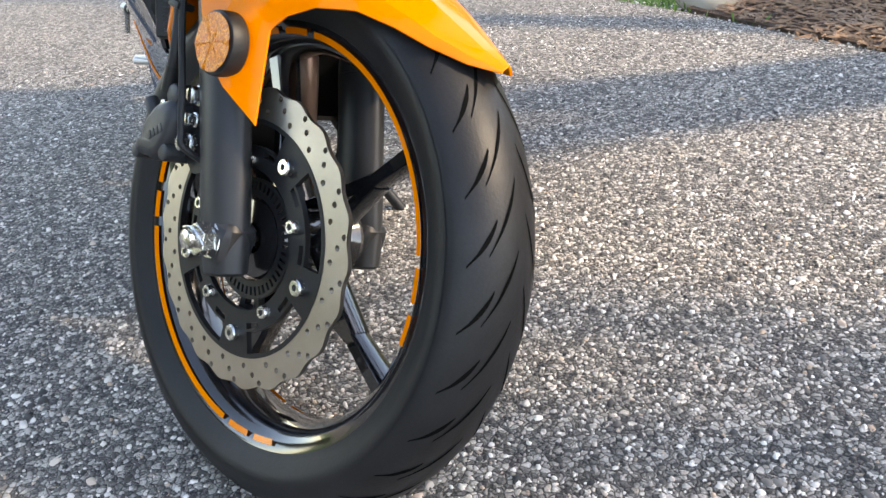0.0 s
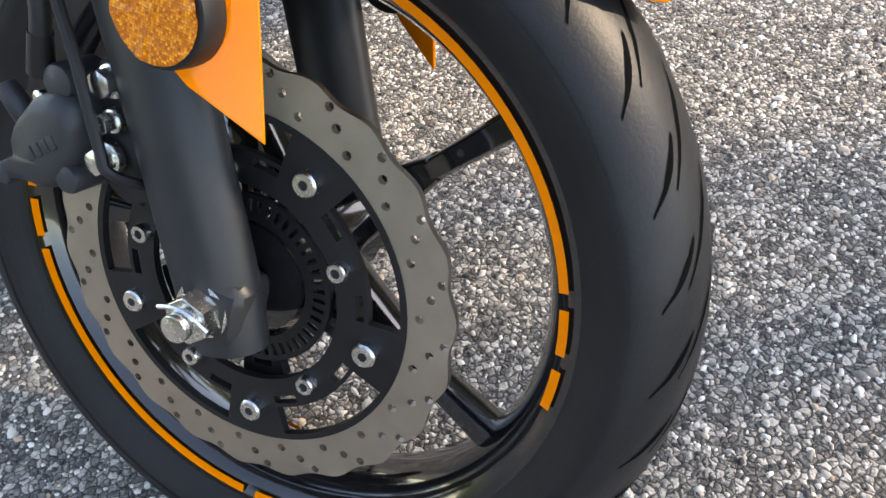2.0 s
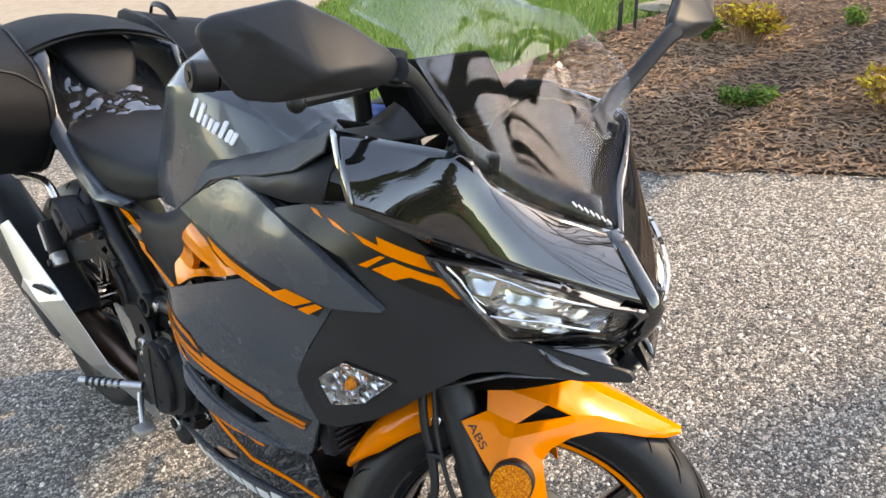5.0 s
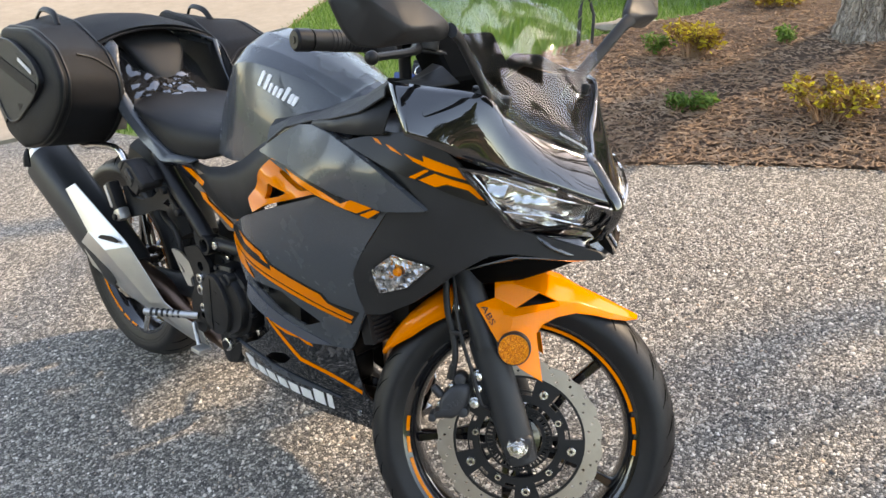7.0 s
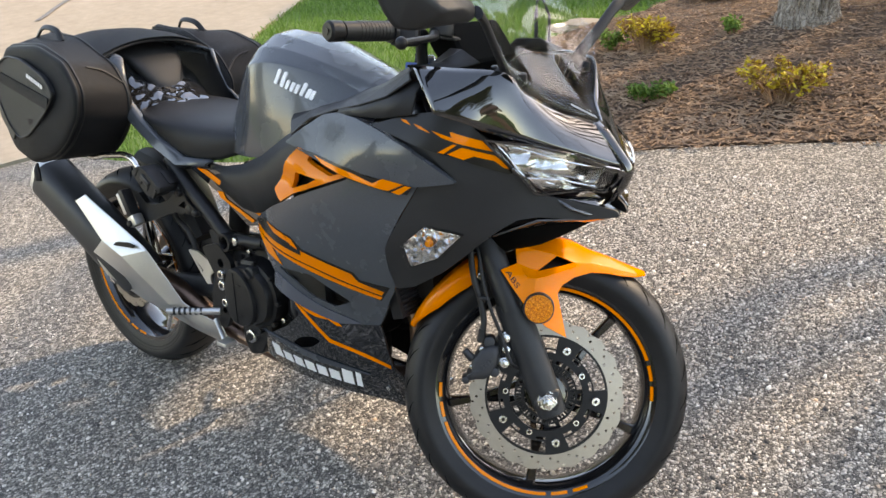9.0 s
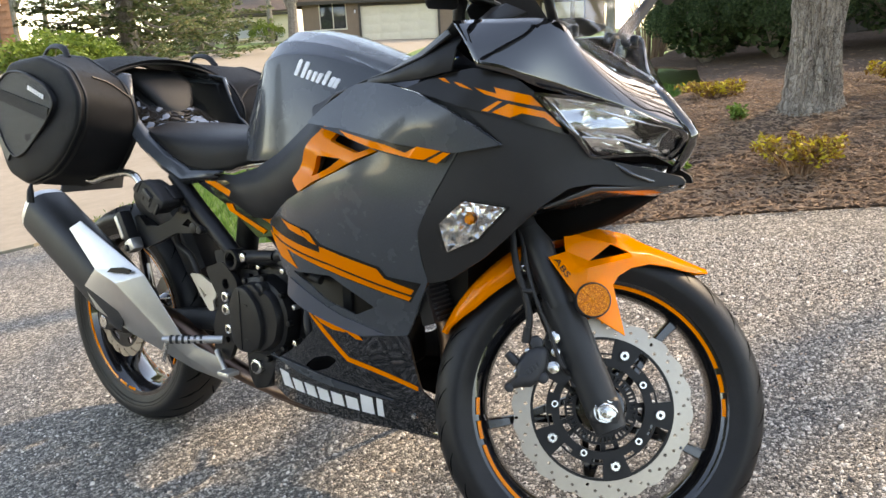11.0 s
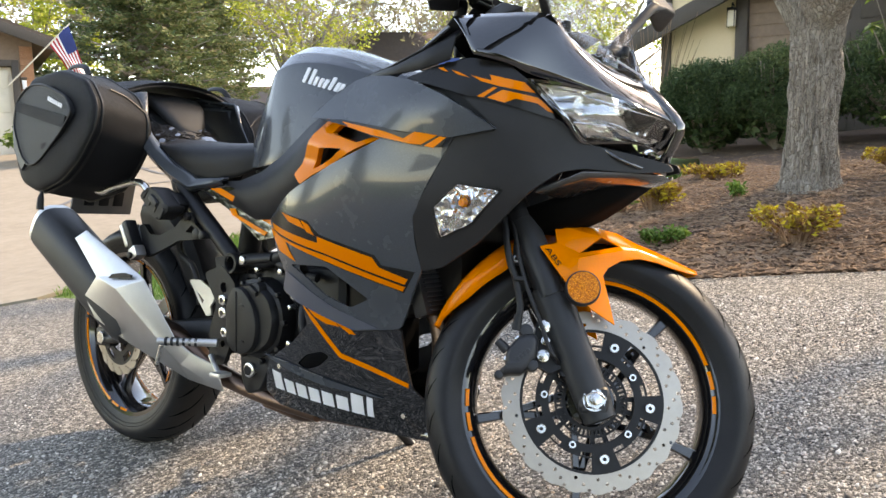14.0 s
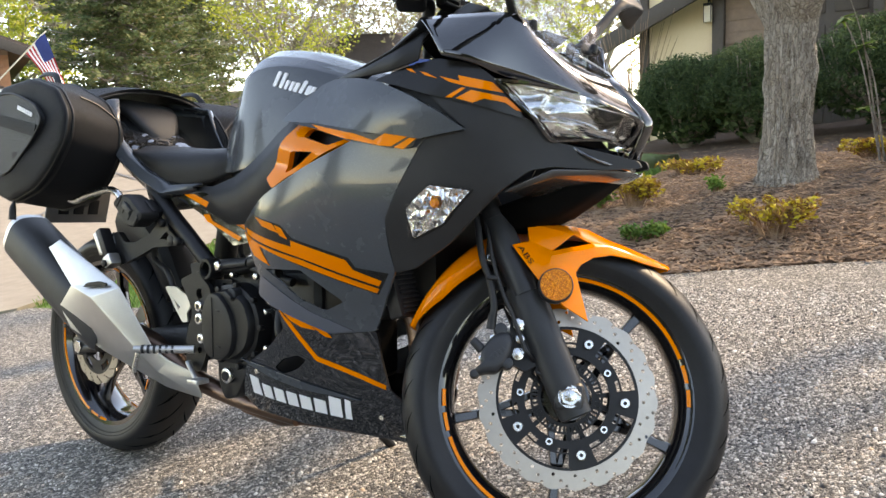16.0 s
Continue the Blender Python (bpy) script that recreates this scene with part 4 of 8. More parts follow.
# garage on the left with its flag
garage = garage_house(160.6, 20.3, 66, 6.2, 7.0, 2.78, (1.35, 2.6, 2.15), "brown sided garage with a cream door and shingle roof", SIDING, (), ((2.88, 1.75),), 1.1, True)
bm = bmesh.new()
boards(bm, 2.83, 3.09, 0.1, 2.6, -0.002, 0.16, 0.03)
part("siding", bm, BRICK, garage, "orange-brown cedar boards", smooth=False)
# unseen house added at the drive's head, closing the horizon mirrored in the paint
garage_house(-80, 14.5, 196, 15, 9, 2.8, (2.0, 4.9, 2.2), "unseen brown house with a cream garage door, added at the drive's head", SIDING, ((-3.6, 1.8, 0.9, 1.3),), (), 2.6)
# house in the middle distance
garage_house(126.6, 52, 38, 13, 9, 2.9, (-0.4, 4.9, 2.2), "brown ranch house with a cream double garage door", SIDING, ((-4.6, 1.6, 0.9, 1.5), (4.3, 1.8, 0.9, 1.3)), ((-3.2, 1.9), (2.5, 1.9)), 4.4)
garage_house(138.6, 75, 30, 11, 8, 2.8, (1.0, 4.8, 2.2), "pale far house with an open carport and shingle roof", CREAM, ((-3, 1.4, 0.9, 1.2),), (), 2.0)
garage_house(118.5, 60, 25, 12, 8, 2.9, (3.0, 3.0, 2.2), "far brown house with shingle roof behind trees", SIDING, ((-3, 1.8, 0.9, 1.3),), (), 2.4)


# ---------------------------------------------------------------- the motorcycle
# bike axes: x ahead from the front axle's plumb line, y to its left, z up in its own plane
BIKE = pose(-0.692, 0.0562, 0.0383, -5.7, -2.75, -2.4)
RAKE = radians(24.7)
AXIS = Vector((-math.sin(RAKE), 0, math.cos(RAKE)))
FOOT = Vector((-0.0352, 0, 0.2768))
STEER = Matrix.Translation(FOOT) @ Matrix.Rotation(radians(36), 4, AXIS) @ Matrix.Translation(-FOOT)
bike = thing("motorcycle", BIKE, "grey, black and orange sport motorcycle leaning on its side stand", "motorcycle")

# half width of the fairing, by station along the bike and height
STATIONS = [-0.80, -0.65, -0.50, -0.35, -0.20, -0.05, 0.05, 0.17]
LEVELS = [0.18, 0.26, 0.34, 0.44, 0.54, 0.64, 0.74, 0.82, 0.92]
HALF = [
    [0.115, 0.115, 0.110, 0.080, 0.035, 0.000, 0.000, 0.000],
    [0.135, 0.155, 0.150, 0.110, 0.060, 0.020, 0.000, 0.000],
    [0.155, 0.185, 0.180, 0.130, 0.090, 0.050, 0.015, 0.000],
    [0.160, 0.195, 0.205, 0.160, 0.112, 0.070, 0.040, 0.000],
    [0.150, 0.190, 0.225, 0.208, 0.168, 0.105, 0.060, 0.008],
    [0.140, 0.180, 0.240, 0.240, 0.210, 0.160, 0.105, 0.015],
    [0.140, 0.180, 0.230, 0.245, 0.220, 0.175, 0.105, 0.010],
    [0.145, 0.180, 0.215, 0.225, 0.225, 0.175, 0.105, 0.010],
    [0.145, 0.170, 0.190, 0.190, 0.190, 0.155, 0.095, 0.015],
]


def spline(xs, v, x):
    x = min(max(x, xs[0]), xs[-1])
    i = 0
    while i < len(xs) - 2 and x >= xs[i + 1]:
        i += 1
    h = xs[i + 1] - xs[i]
    t = (x - xs[i]) / h

    def slope(k):
        a, b = max(k - 1, 0), min(k + 1, len(xs) - 1)
        return (v[b] - v[a]) / (xs[b] - xs[a])
    return (2 * t**3 - 3 * t * t + 1) * v[i] + (t**3 - 2 * t * t + t) * h * slope(i) + (3 * t * t - 2 * t**3) * v[i + 1] + (t**3 - t * t) * h * slope(i + 1)


def half_width(x, z):
    return max(0.004, spline(LEVELS, [spline(STATIONS, r, x) for r in HALF], z))


def skin(name, outline, mat, label="", off=0.0, thick=0.004, holes=(), step=0.016, sides=(-1, 1), parent=None, soft=0.006, dip=None):
    """A fairing panel or decal: an outline in side view laid on the fairing's surface, on each side."""
    made = []
    for s in sides:
        def up(u, v, s=s):
            o = off + (dip(u, v) if dip else 0)
            return Vector((u, s * (half_width(u, v) + o), v))
        bm = sheet(rounded(outline, soft) if soft else outline, [rounded(h, soft) if soft else h for h in holes], step, up, thick, lambda p, s=s: (0, -s, 0))
        made.append(part(name, bm, mat, parent or bike, label, sharp=50))
    return made


def decal(name, outline, mat, lift=0.0012, sides=(-1, 1), parent=None, off=0.0, step=0.02):
    return skin(name, outline, mat, "", off + lift, 0.0008, (), step, sides, parent, 0)


# main side panel with its vent
MAIN = [(-0.605, 0.620), (-0.50, 0.672), (-0.382, 0.718), (-0.317, 0.741), (-0.268, 0.760), (-0.135, 0.757), (-0.18, 0.690), (-0.222, 0.621), (-0.230, 0.574), (-0.232, 0.529), (-0.270, 0.479), (-0.312, 0.413), (-0.355, 0.409), (-0.402, 0.405), (-0.450, 0.430), (-0.508, 0.458), (-0.532, 0.502), (-0.560, 0.545)]
VENT = [(-0.520, 0.532), (-0.426, 0.530), (-0.386, 0.496), (-0.357, 0.469), (-0.399, 0.451), (-0.446, 0.475), (-0.480, 0.508)]
mains = skin("side_panel", MAIN, GREY, "dark grey metallic side fairing", 0.0, 0.005, [VENT])
for pnl, s in zip(mains, (-1, 1)):
    decal("stripe", [(-0.600, 0.622), (-0.544, 0.637), (-0.451, 0.615), (-0.427, 0.590), (-0.314, 0.553), (-0.306, 0.535), (-0.246, 0.524), (-0.282, 0.484), (-0.417, 0.536), (-0.530, 0.577)], DKDECAL, 0.001, (s,), pnl)
    for o in ([(-0.588, 0.613), (-0.433, 0.574), (-0.431, 0.586), (-0.320, 0.549), (-0.312, 0.531), (-0.264, 0.510), (-0.274, 0.500), (-0.385, 0.542), (-0.425, 0.556), (-0.580, 0.600)],
              [(-0.588, 0.597), (-0.415, 0.549), (-0.275, 0.495), (-0.283, 0.487), (-0.417, 0.538), (-0.487, 0.562)],
              [(-0.596, 0.604), (-0.532, 0.580), (-0.502, 0.538), (-0.553, 0.557)],
              [(-0.533, 0.632), (-0.473, 0.618), (-0.459, 0.600), (-0.506, 0.614)], [(-0.467, 0.616), (-0.449, 0.609), (-0.438, 0.588), (-0.456, 0.595)]):
        decal("stripe", o, ORANGE, 0.002, (s,), pnl)

# upper wing panel
WING = [(-0.064, 0.763), (-0.105, 0.794), (-0.151, 0.824), (-0.208, 0.851), (-0.26, 0.866), (-0.315, 0.873), (-0.35, 0.868), (-0.405, 0.838), (-0.450, 0.808), (-0.402, 0.802), (-0.26, 0.773), (-0.193, 0.761), (-0.137, 0.752)]
wings = skin("wing_panel", WING, GREY, "grey metallic upper fairing wing", 0.010, 0.012, (), 0.014)
for pnl, s in zip(wings, (-1, 1)):
    decal("stripe", [(-0.418, 0.802), (-0.361, 0.797), (-0.259, 0.775), (-0.231, 0.766), (-0.141, 0.753), (-0.153, 0.737), (-0.191, 0.739), (-0.271, 0.757), (-0.335, 0.781)], DKDECAL, 0.001, (s,), pnl, 0.010)
    for o in ([(-0.357, 0.793), (-0.257, 0.768), (-0.220, 0.754), (-0.198, 0.764), (-0.158, 0.756), (-0.189, 0.742), (-0.211, 0.745), (-0.283, 0.763), (-0.335, 0.780)], [(-0.183, 0.740), (-0.154, 0.754), (-0.143, 0.752), (-0.167, 0.736)]):
        decal("stripe", o, ORANGE, 0.002, (s,), pnl, 0.010)

# orange intake surround
skin("intake_surround", [(-0.412, 0.806), (-0.427, 0.804), (-0.445, 0.784), (-0.479, 0.743), (-0.505, 0.706), (-0.474, 0.684), (-0.443, 0.704), (-0.383, 0.724), (-0.326, 0.744), (-0.268, 0.764), (-0.344, 0.792)], ORANGE, "orange air intake surround", -0.010, 0.012,
     [[(-0.389, 0.791), (-0.288, 0.766), (-0.329, 0.754), (-0.399, 0.776)], [(-0.426, 0.751), (-0.362, 0.745), (-0.394, 0.731), (-0.452, 0.712), (-0.445, 0.726)]], 0.012, dip=lambda u, v: 0.007 * math.cos(70 * (v - 0.757 + 0.2 * (u + 0.4))))
skin("intake_liner", [(-0.40, 0.795), (-0.44, 0.79), (-0.475, 0.70), (-0.38, 0.72), (-0.28, 0.755)], PIPING, "", -0.045, 0.004)

# cowl side with orange flashes
COWL = [(-0.228, 0.858), (-0.165, 0.876), (-0.113, 0.884), (-0.050, 0.868), (-0.012, 0.833), (0.017, 0.777), (-0.060, 0.806), (-0.122, 0.823), (-0.17, 0.840)]
cowls = skin("cowl_side", COWL, DKDECAL, "black cowl side", 0.006, 0.006)
for pnl, s in zip(cowls, (-1, 1)):
    for o in ([(-0.167, 0.871), (-0.157, 0.870), (-0.146, 0.861), (-0.160, 0.866)], [(-0.141, 0.864), (-0.128, 0.860), (-0.109, 0.849), (-0.130, 0.856)],
              [(-0.107, 0.853), (-0.073, 0.842), (-0.077, 0.852), (-0.025, 0.837), (-0.009, 0.819), (-0.064, 0.833), (-0.090, 0.842)],
              [(-0.078, 0.814), (-0.055, 0.826), (-0.006, 0.812), (0.003, 0.803), (0.014, 0.788), (0.007, 0.790), (-0.007, 0.803), (-0.036, 0.811), (-0.052, 0.805)], [(-0.094, 0.817), (-0.070, 0.831), (-0.064, 0.830), (-0.084, 0.815)]):
        decal("stripe", o, ORANGE, 0.0015, (s,), pnl, 0.006, 0.012)

# matt black front fairing, from the wing to the chin
FRONT = [(-0.122, 0.822), (-0.06, 0.806), (0.020, 0.777), (0.040, 0.752), (0.060, 0.737), (0.105, 0.724), (0.160, 0.706), (0.165, 0.694), (0.121, 0.692), (0.050, 0.699), (0.020, 0.694), (-0.020, 0.664), (-0.077, 0.614), (-0.126, 0.575), (-0.193, 0.534), (-0.232, 0.525), (-0.222, 0.621), (-0.135, 0.754), (-0.064, 0.762)]
skin("front_fairing", FRONT, MATT, "matt black front fairing", 0.001, 0.006, (), 0.013)
skin("fairing_backing", [(-0.30, 0.80), (-0.14, 0.745), (-0.05, 0.765), (-0.04, 0.80), (-0.10, 0.835), (-0.20, 0.855), (-0.30, 0.865)], MATT, "", -0.012, 0.003, (), 0.02)
# turn signals set in it
SIGNAL = [(-0.132, 0.678), (-0.060, 0.666), (-0.120, 0.609), (-0.181, 0.583), (-0.181, 0.637)]


def shrink(poly, k):
    c = (sum(p[0] for p in poly) / len(poly), sum(p[1] for p in poly) / len(poly))
    return [(c[0] + (p[0] - c[0]) * k, c[1] + (p[1] - c[1]) * k) for p in poly]


for s in (-1, 1):
    body = skin("turn_signal", SIGNAL, PIPING, "turn signal", 0.0035, 0.006, (), 0.012, (s,))[0]
    skin("reflector", shrink(SIGNAL, 0.93), SILVERED, "", 0.0045, 0.0008, (), 0.008, (s,), body, 0.004, lambda u, v: 0.0012 * math.sin(u * 900) * math.sin(v * 700))
    cx, cz = -0.125, 0.645
    part("bulb", cyl((cx, s * (half_width(cx, cz) + 0.005), cz), (cx, s * (half_width(cx, cz) + 0.012), cz), 0.0085, 14, 0.006), AMBER, body, "orange bulb")
    skin("lens", shrink(SIGNAL, 0.97), SIGLENS, "clear ribbed lens", 0.014, 0.003, (), 0.012, (s,), body, 0.006)

# lower cowl
LOWER = [(-0.504, 0.454), (-0.452, 0.428), (-0.402, 0.403), (-0.312, 0.412), (-0.313, 0.355), (-0.310, 0.298), (-0.284, 0.266), (-0.296, 0.196), (-0.385, 0.200), (-0.52, 0.208), (-0.650, 0.224), (-0.680, 0.257), (-0.632, 0.329), (-0.547, 0.374), (-0.500, 0.413)]
lowers = skin("lower_cowl", LOWER, GLOSS, "gloss black lower cowl", -0.002, 0.005, [[(-0.546, 0.330), (-0.515, 0.352), (-0.478, 0.360), (-0.464, 0.350), (-0.489, 0.330), (-0.527, 0.318)]])
for pnl, s in zip(lowers, (-1, 1)):
    for o in ([(-0.505, 0.457), (-0.478, 0.425), (-0.438, 0.359), (-0.314, 0.305), (-0.316, 0.296), (-0.443, 0.350), (-0.490, 0.428)], [(-0.499, 0.455), (-0.444, 0.430), (-0.431, 0.412), (-0.456, 0.417), (-0.478, 0.430)], [(-0.438, 0.422), (-0.409, 0.408), (-0.402, 0.397), (-0.414, 0.399)]):
        decal("stripe", o, ORANGE, 0.0012, (s,), pnl, -0.002, 0.014)
    # maker's lettering as plain white blocks along a slanting band
    n = 8
    for i in range(n):
        a, b = i / n + 0.008, (i + 1) / n - 0.018
        if i == n - 1:
            b = a + 0.05
        h = 1.0 if i in (0, 6, 7) else 0.72
        lo0, lo1 = (-0.640, 0.266), (-0.383, 0.226)
        q = [(lo0[0] + (lo1[0] - lo0[0]) * t, lo0[1] + (lo1[1] - lo0[1]) * t) for t in (a, b)]
        decal("lettering_block", [q[0], q[1], (q[1][0] + 0.007 * h, q[1][1] + 0.040 * h), (q[0][0] + 0.009 * h, q[0][1] + 0.042 * h)], WHITE, 0.0015, (s,), pnl, -0.002, 0.02)
    skin("trim_fin", [(-0.645, 0.343), (-0.570, 0.329), (-0.366, 0.271), (-0.483, 0.287), (-0.562, 0.308)], GREY, "", 0.002, 0.006, (), 0.014, (s,), pnl)
    # untilted edge fold; the sky it would mirror is in its colour
    skin("fold_strip", [(-0.548, 0.480), (-0.512, 0.458), (-0.402, 0.407), (-0.352, 0.412), (-0.425, 0.447), (-0.500, 0.500), (-0.535, 0.520)], SKY_FOLD, "folded grey edge strip, the sky's blue sheen put into its colour", 0.003, 0.004, (), 0.014, (s,), pnl)
    for x, z in ((-0.336, 0.238), (-0.600, 0.318)):
        y = s * (half_width(x, z) - 0.002)
        part("screw", cyl((x, y - s * 0.004, z), (x, y + s * 0.004, z), 0.006, 12, 0.005), ZINC, pnl)


def shell(name, rows, mat, label="", parent=None, close=False, thick=0.0):
    """A smooth skin through rows of points (rows run across, from right to left)."""
    bm = bmesh.new()
    loft(bm, rows, close, close)
    ob = part(name, bm, mat, parent or bike, label, sharp=50)
    if thick:
        mod = ob.modifiers.new("thickness", "SOLIDIFY")
        mod.thickness, mod.offset = thick, -1
    return ob


def mirror_row(right):
    """Right-hand points (y negative, last one on the middle) continued to the left."""
    return right + [(x, -y, z) for x, y, z in right[-2::-1]]


def dense_row(right, k=5):
    return mirror_row([tuple(p) for p in smooth_path(right, k)])


# the nose: gloss black cowl between headlamps and screen
CY = 0.022


def nose_y(y):
    """The nose sits a little to the left of the wheels' plane."""
    return y + CY * (1 + y / 0.2) if y <= 0 else 2 * CY - nose_y(-y)


def cowl_rows():
    low = [(-0.093, -0.212, 0.885), (-0.045, -0.187, 0.868), (-0.012, -0.160, 0.848), (0.062, -0.114, 0.823), (0.104, -0.073, 0.806), (0.138, -0.032, 0.786), (0.163, 0.0, 0.773)]
    top = [(-0.158, -0.186, 0.960), (-0.082, -0.168, 0.957), (0.000, -0.140, 0.949), (0.024, -0.110, 0.913), (0.050, -0.063, 0.882), (0.080, -0.026, 0.862), (0.101, 0.0, 0.849)]
    lo, to = smooth_path(low, 5), smooth_path(top, 5)
    rows = []
    for j in range(9):
        t = j / 8
        row = []
        for i, (p, q) in enumerate(zip(lo, to)):
            c = p.lerp(q, t)
            bulge = 0.009 * math.sin(math.pi * t) * (1 - 0.8 * i / len(lo))
            row.append(c + Vector((0.35, -0.6 * (1 - i / (len(lo) - 1)), 0.6)).normalized() * bulge)
        rows.append(row)
    return rows


for s in (-1, 1):
    shell("nose_cowl", [[(p.x, nose_y(-s * min(p.y, 0.0)), p.z) for p in r] for r in cowl_rows()], GLOSS, "gloss black nose cowl", thick=0.004)
shell("nose_beak", [[(x - 0.010, CY - 0.013, z - 0.001), (x - 0.004, CY - 0.008, z + 0.0005), (x - 0.001, CY - 0.003, z + 0.001), (x - 0.001, CY + 0.003, z + 0.001), (x - 0.004, CY + 0.008, z + 0.0005), (x - 0.010, CY + 0.013, z - 0.001)] for x, z in ((0.100, 0.850), (0.118, 0.833), (0.136, 0.812), (0.156, 0.788), (0.166, 0.772), (0.163, 0.757), (0.152, 0.736), (0.139, 0.717), (0.120, 0.706))], GLOSS, "", thick=0.004)


# headlamps: dark bowl, stepped bright reflectors, flat inner facet, clear lens, black surround
LAMP = [(-0.013, 0.838), (0.032, 0.831), (0.068, 0.822), (0.102, 0.810), (0.132, 0.790), (0.155, 0.775), (0.152, 0.757), (0.127, 0.732), (0.112, 0.743), (0.090, 0.743), (0.050, 0.741), (0.038, 0.774), (0.014, 0.802)]


def lamp_y(x, z):
    """Where the lamp's face lies: it sweeps back from the nose and its foot is set back."""
    u = max(0.0, (x + 0.6 * (0.775 - z) + 0.13) / 0.287)
    return 0.172 - 0.17 * u ** 2.7 - 0.02 * max(0.0, min(1.0, (z - 0.785) / 0.03)) * max(0.0, min(1.0, (x + 0.01) / 0.05)) * max(0.0, min(1.0, (0.15 - x) / 0.03))


FLAT = [(0.102, 0.802), (0.138, 0.784), (0.120, 0.750), (0.104, 0.764)]


def frac(v):
    return v - math.floor(v)


for s in (-1, 1):
    def face(u, v, s=s, o=0.0):
        y = -(lamp_y(u, v) + o)
        return Vector((u, y if s < 0 else 2 * CY - y, v))
    hl = part("headlamp", sheet(rounded(LAMP, 0.006), (), 0.012, lambda u, v: face(u, v, o=-0.042), 0.004, lambda p, s=s: (0, -s, 0)), PIPING, bike, "headlamp unit", sharp=50)

    def facet(u, v):
        q = u * 20 + (v - 0.78) * 9 - 260 * (v - 0.79) ** 2
        step = frac(q)
        if inside((u, v), FLAT):
            return 0.012 - 0.745 * (u - 0.122) - 1.135 * (v - 0.777) - lamp_y(u, v)
        return -0.006 - 0.013 * (1 - step) ** 1.6 + 0.003 * math.sin(v * 160 + 2.5 * math.floor(q))
    part("reflector", sheet(shrink(LAMP, 0.95), (), 0.0036, lambda u, v: face(u, v, o=facet(u, v)), 0.001, lambda p, s=s: (0, -s, 0)), LAMPM, hl, "bright stepped reflector", sharp=28)
    part("inner_mask", sheet(rounded([(0.143, 0.783), (0.154, 0.774), (0.151, 0.758), (0.128, 0.736), (0.121, 0.748)], 0.004), (), 0.008, lambda u, v: face(u, v, o=-0.006), 0.003, lambda p, s=s: (0, -s, 0)), GLOSS, hl, "gloss black mask")
    part("low_box", sheet(rounded([(0.042, 0.770), (0.082, 0.764), (0.054, 0.748)], 0.002), (), 0.006, lambda u, v: face(u, v, o=-0.007 + 0.0015 * math.sin(u * 1500)), 0.002, lambda p, s=s: (0, -s, 0)), CHROME, hl, "ribbed position lamp")
    for a, b in (((0.040, 0.772), (0.086, 0.766)), ((0.086, 0.766), (0.120, 0.747)), ((0.0, 0.828), (0.036, 0.776)), ((0.020, 0.826), (0.150, 0.779))):
        pts = [face(a[0] + (b[0] - a[0]) * t, a[1] + (b[1] - a[1]) * t, o=-0.004) for t in (0, 0.25, 0.5, 0.75, 1)]
        part("trim_line", tube(pts, 0.0016, 8), CHROME, hl)
    part("lens", sheet(rounded(LAMP, 0.006), (), 0.012, lambda u, v: face(u, v, o=0.004), 0.003, lambda p, s=s: (0, -s, 0)), LENS, hl, "clear headlamp lens", sharp=50)
    big = shrink(LAMP, 1.08)
    part("bezel", sheet(rounded(big, 0.008), [rounded(shrink(LAMP, 0.985), 0.006)], 0.010, lambda u, v: face(u, v, o=0.004), 0.008, lambda p, s=s: (0, -s, 0)), GLOSS, hl, "gloss black surround", sharp=50)
    # chin blade below the lamp, a folded wing
    rows = []
    for t in (0.0, 0.12, 0.45, 0.8, 1.0):
        a = Vector((0.070, -0.084, 0.737)).lerp(Vector((0.130, -0.004, 0.722)), t)
        m1 = Vector((0.078, -0.086, 0.730)).lerp(Vector((0.128, -0.008, 0.712)), t)
        b = Vector((0.119, -0.064, 0.704)).lerp(Vector((0.149, -0.003, 0.693)), t)
        b = b if t > 0.1 else Vector((0.100, -0.078, 0.716))
        rows.append([Vector((p.x, p.y if s < 0 else 2 * CY - p.y, p.z)) for p in (a, m1, m1.lerp(b, 0.5) - Vector((0, 0, 0.002)), b)])
    shell("chin_blade", rows, GLOSS, "gloss black chin blade", thick=0.005)
UNDER = paint("satin_dark_plastic", (0.05, 0.05, 0.052), 0.22, 0.6)
# underside of the nose, copper-lit, and the dark duct behind it
shell("nose_underside", [[(x, nose_y(y), z) for x, y, z in dense_row(r, 3)] for r in (
    [(0.142, -0.016, 0.691), (0.143, -0.01, 0.687), (0.143, 0.0, 0.686)], [(0.110, -0.070, 0.694), (0.108, -0.03, 0.678), (0.108, 0.0, 0.676)],
    [(0.050, -0.118, 0.695), (0.045, -0.05, 0.674), (0.045, 0.0, 0.672)], [(-0.02, -0.150, 0.664), (-0.02, -0.07, 0.655), (-0.02, 0.0, 0.652)])], UNDER, "", thick=0.003)
shell("front_duct", [[(x, nose_y(y), z) for x, y, z in dense_row(r, 3)] for r in (
    [(0.104, -0.034, 0.680), (0.106, -0.02, 0.678), (0.106, 0.0, 0.678)], [(0.045, -0.050, 0.674), (0.050, -0.034, 0.646), (0.050, 0.0, 0.644)],
    [(-0.010, -0.062, 0.664), (0.002, -0.045, 0.622), (0.002, 0.0, 0.618)], [(-0.08, -0.08, 0.64), (-0.07, -0.06, 0.598), (-0.07, 0.0, 0.592)])], VOID, "black plastic duct", thick=0.003)

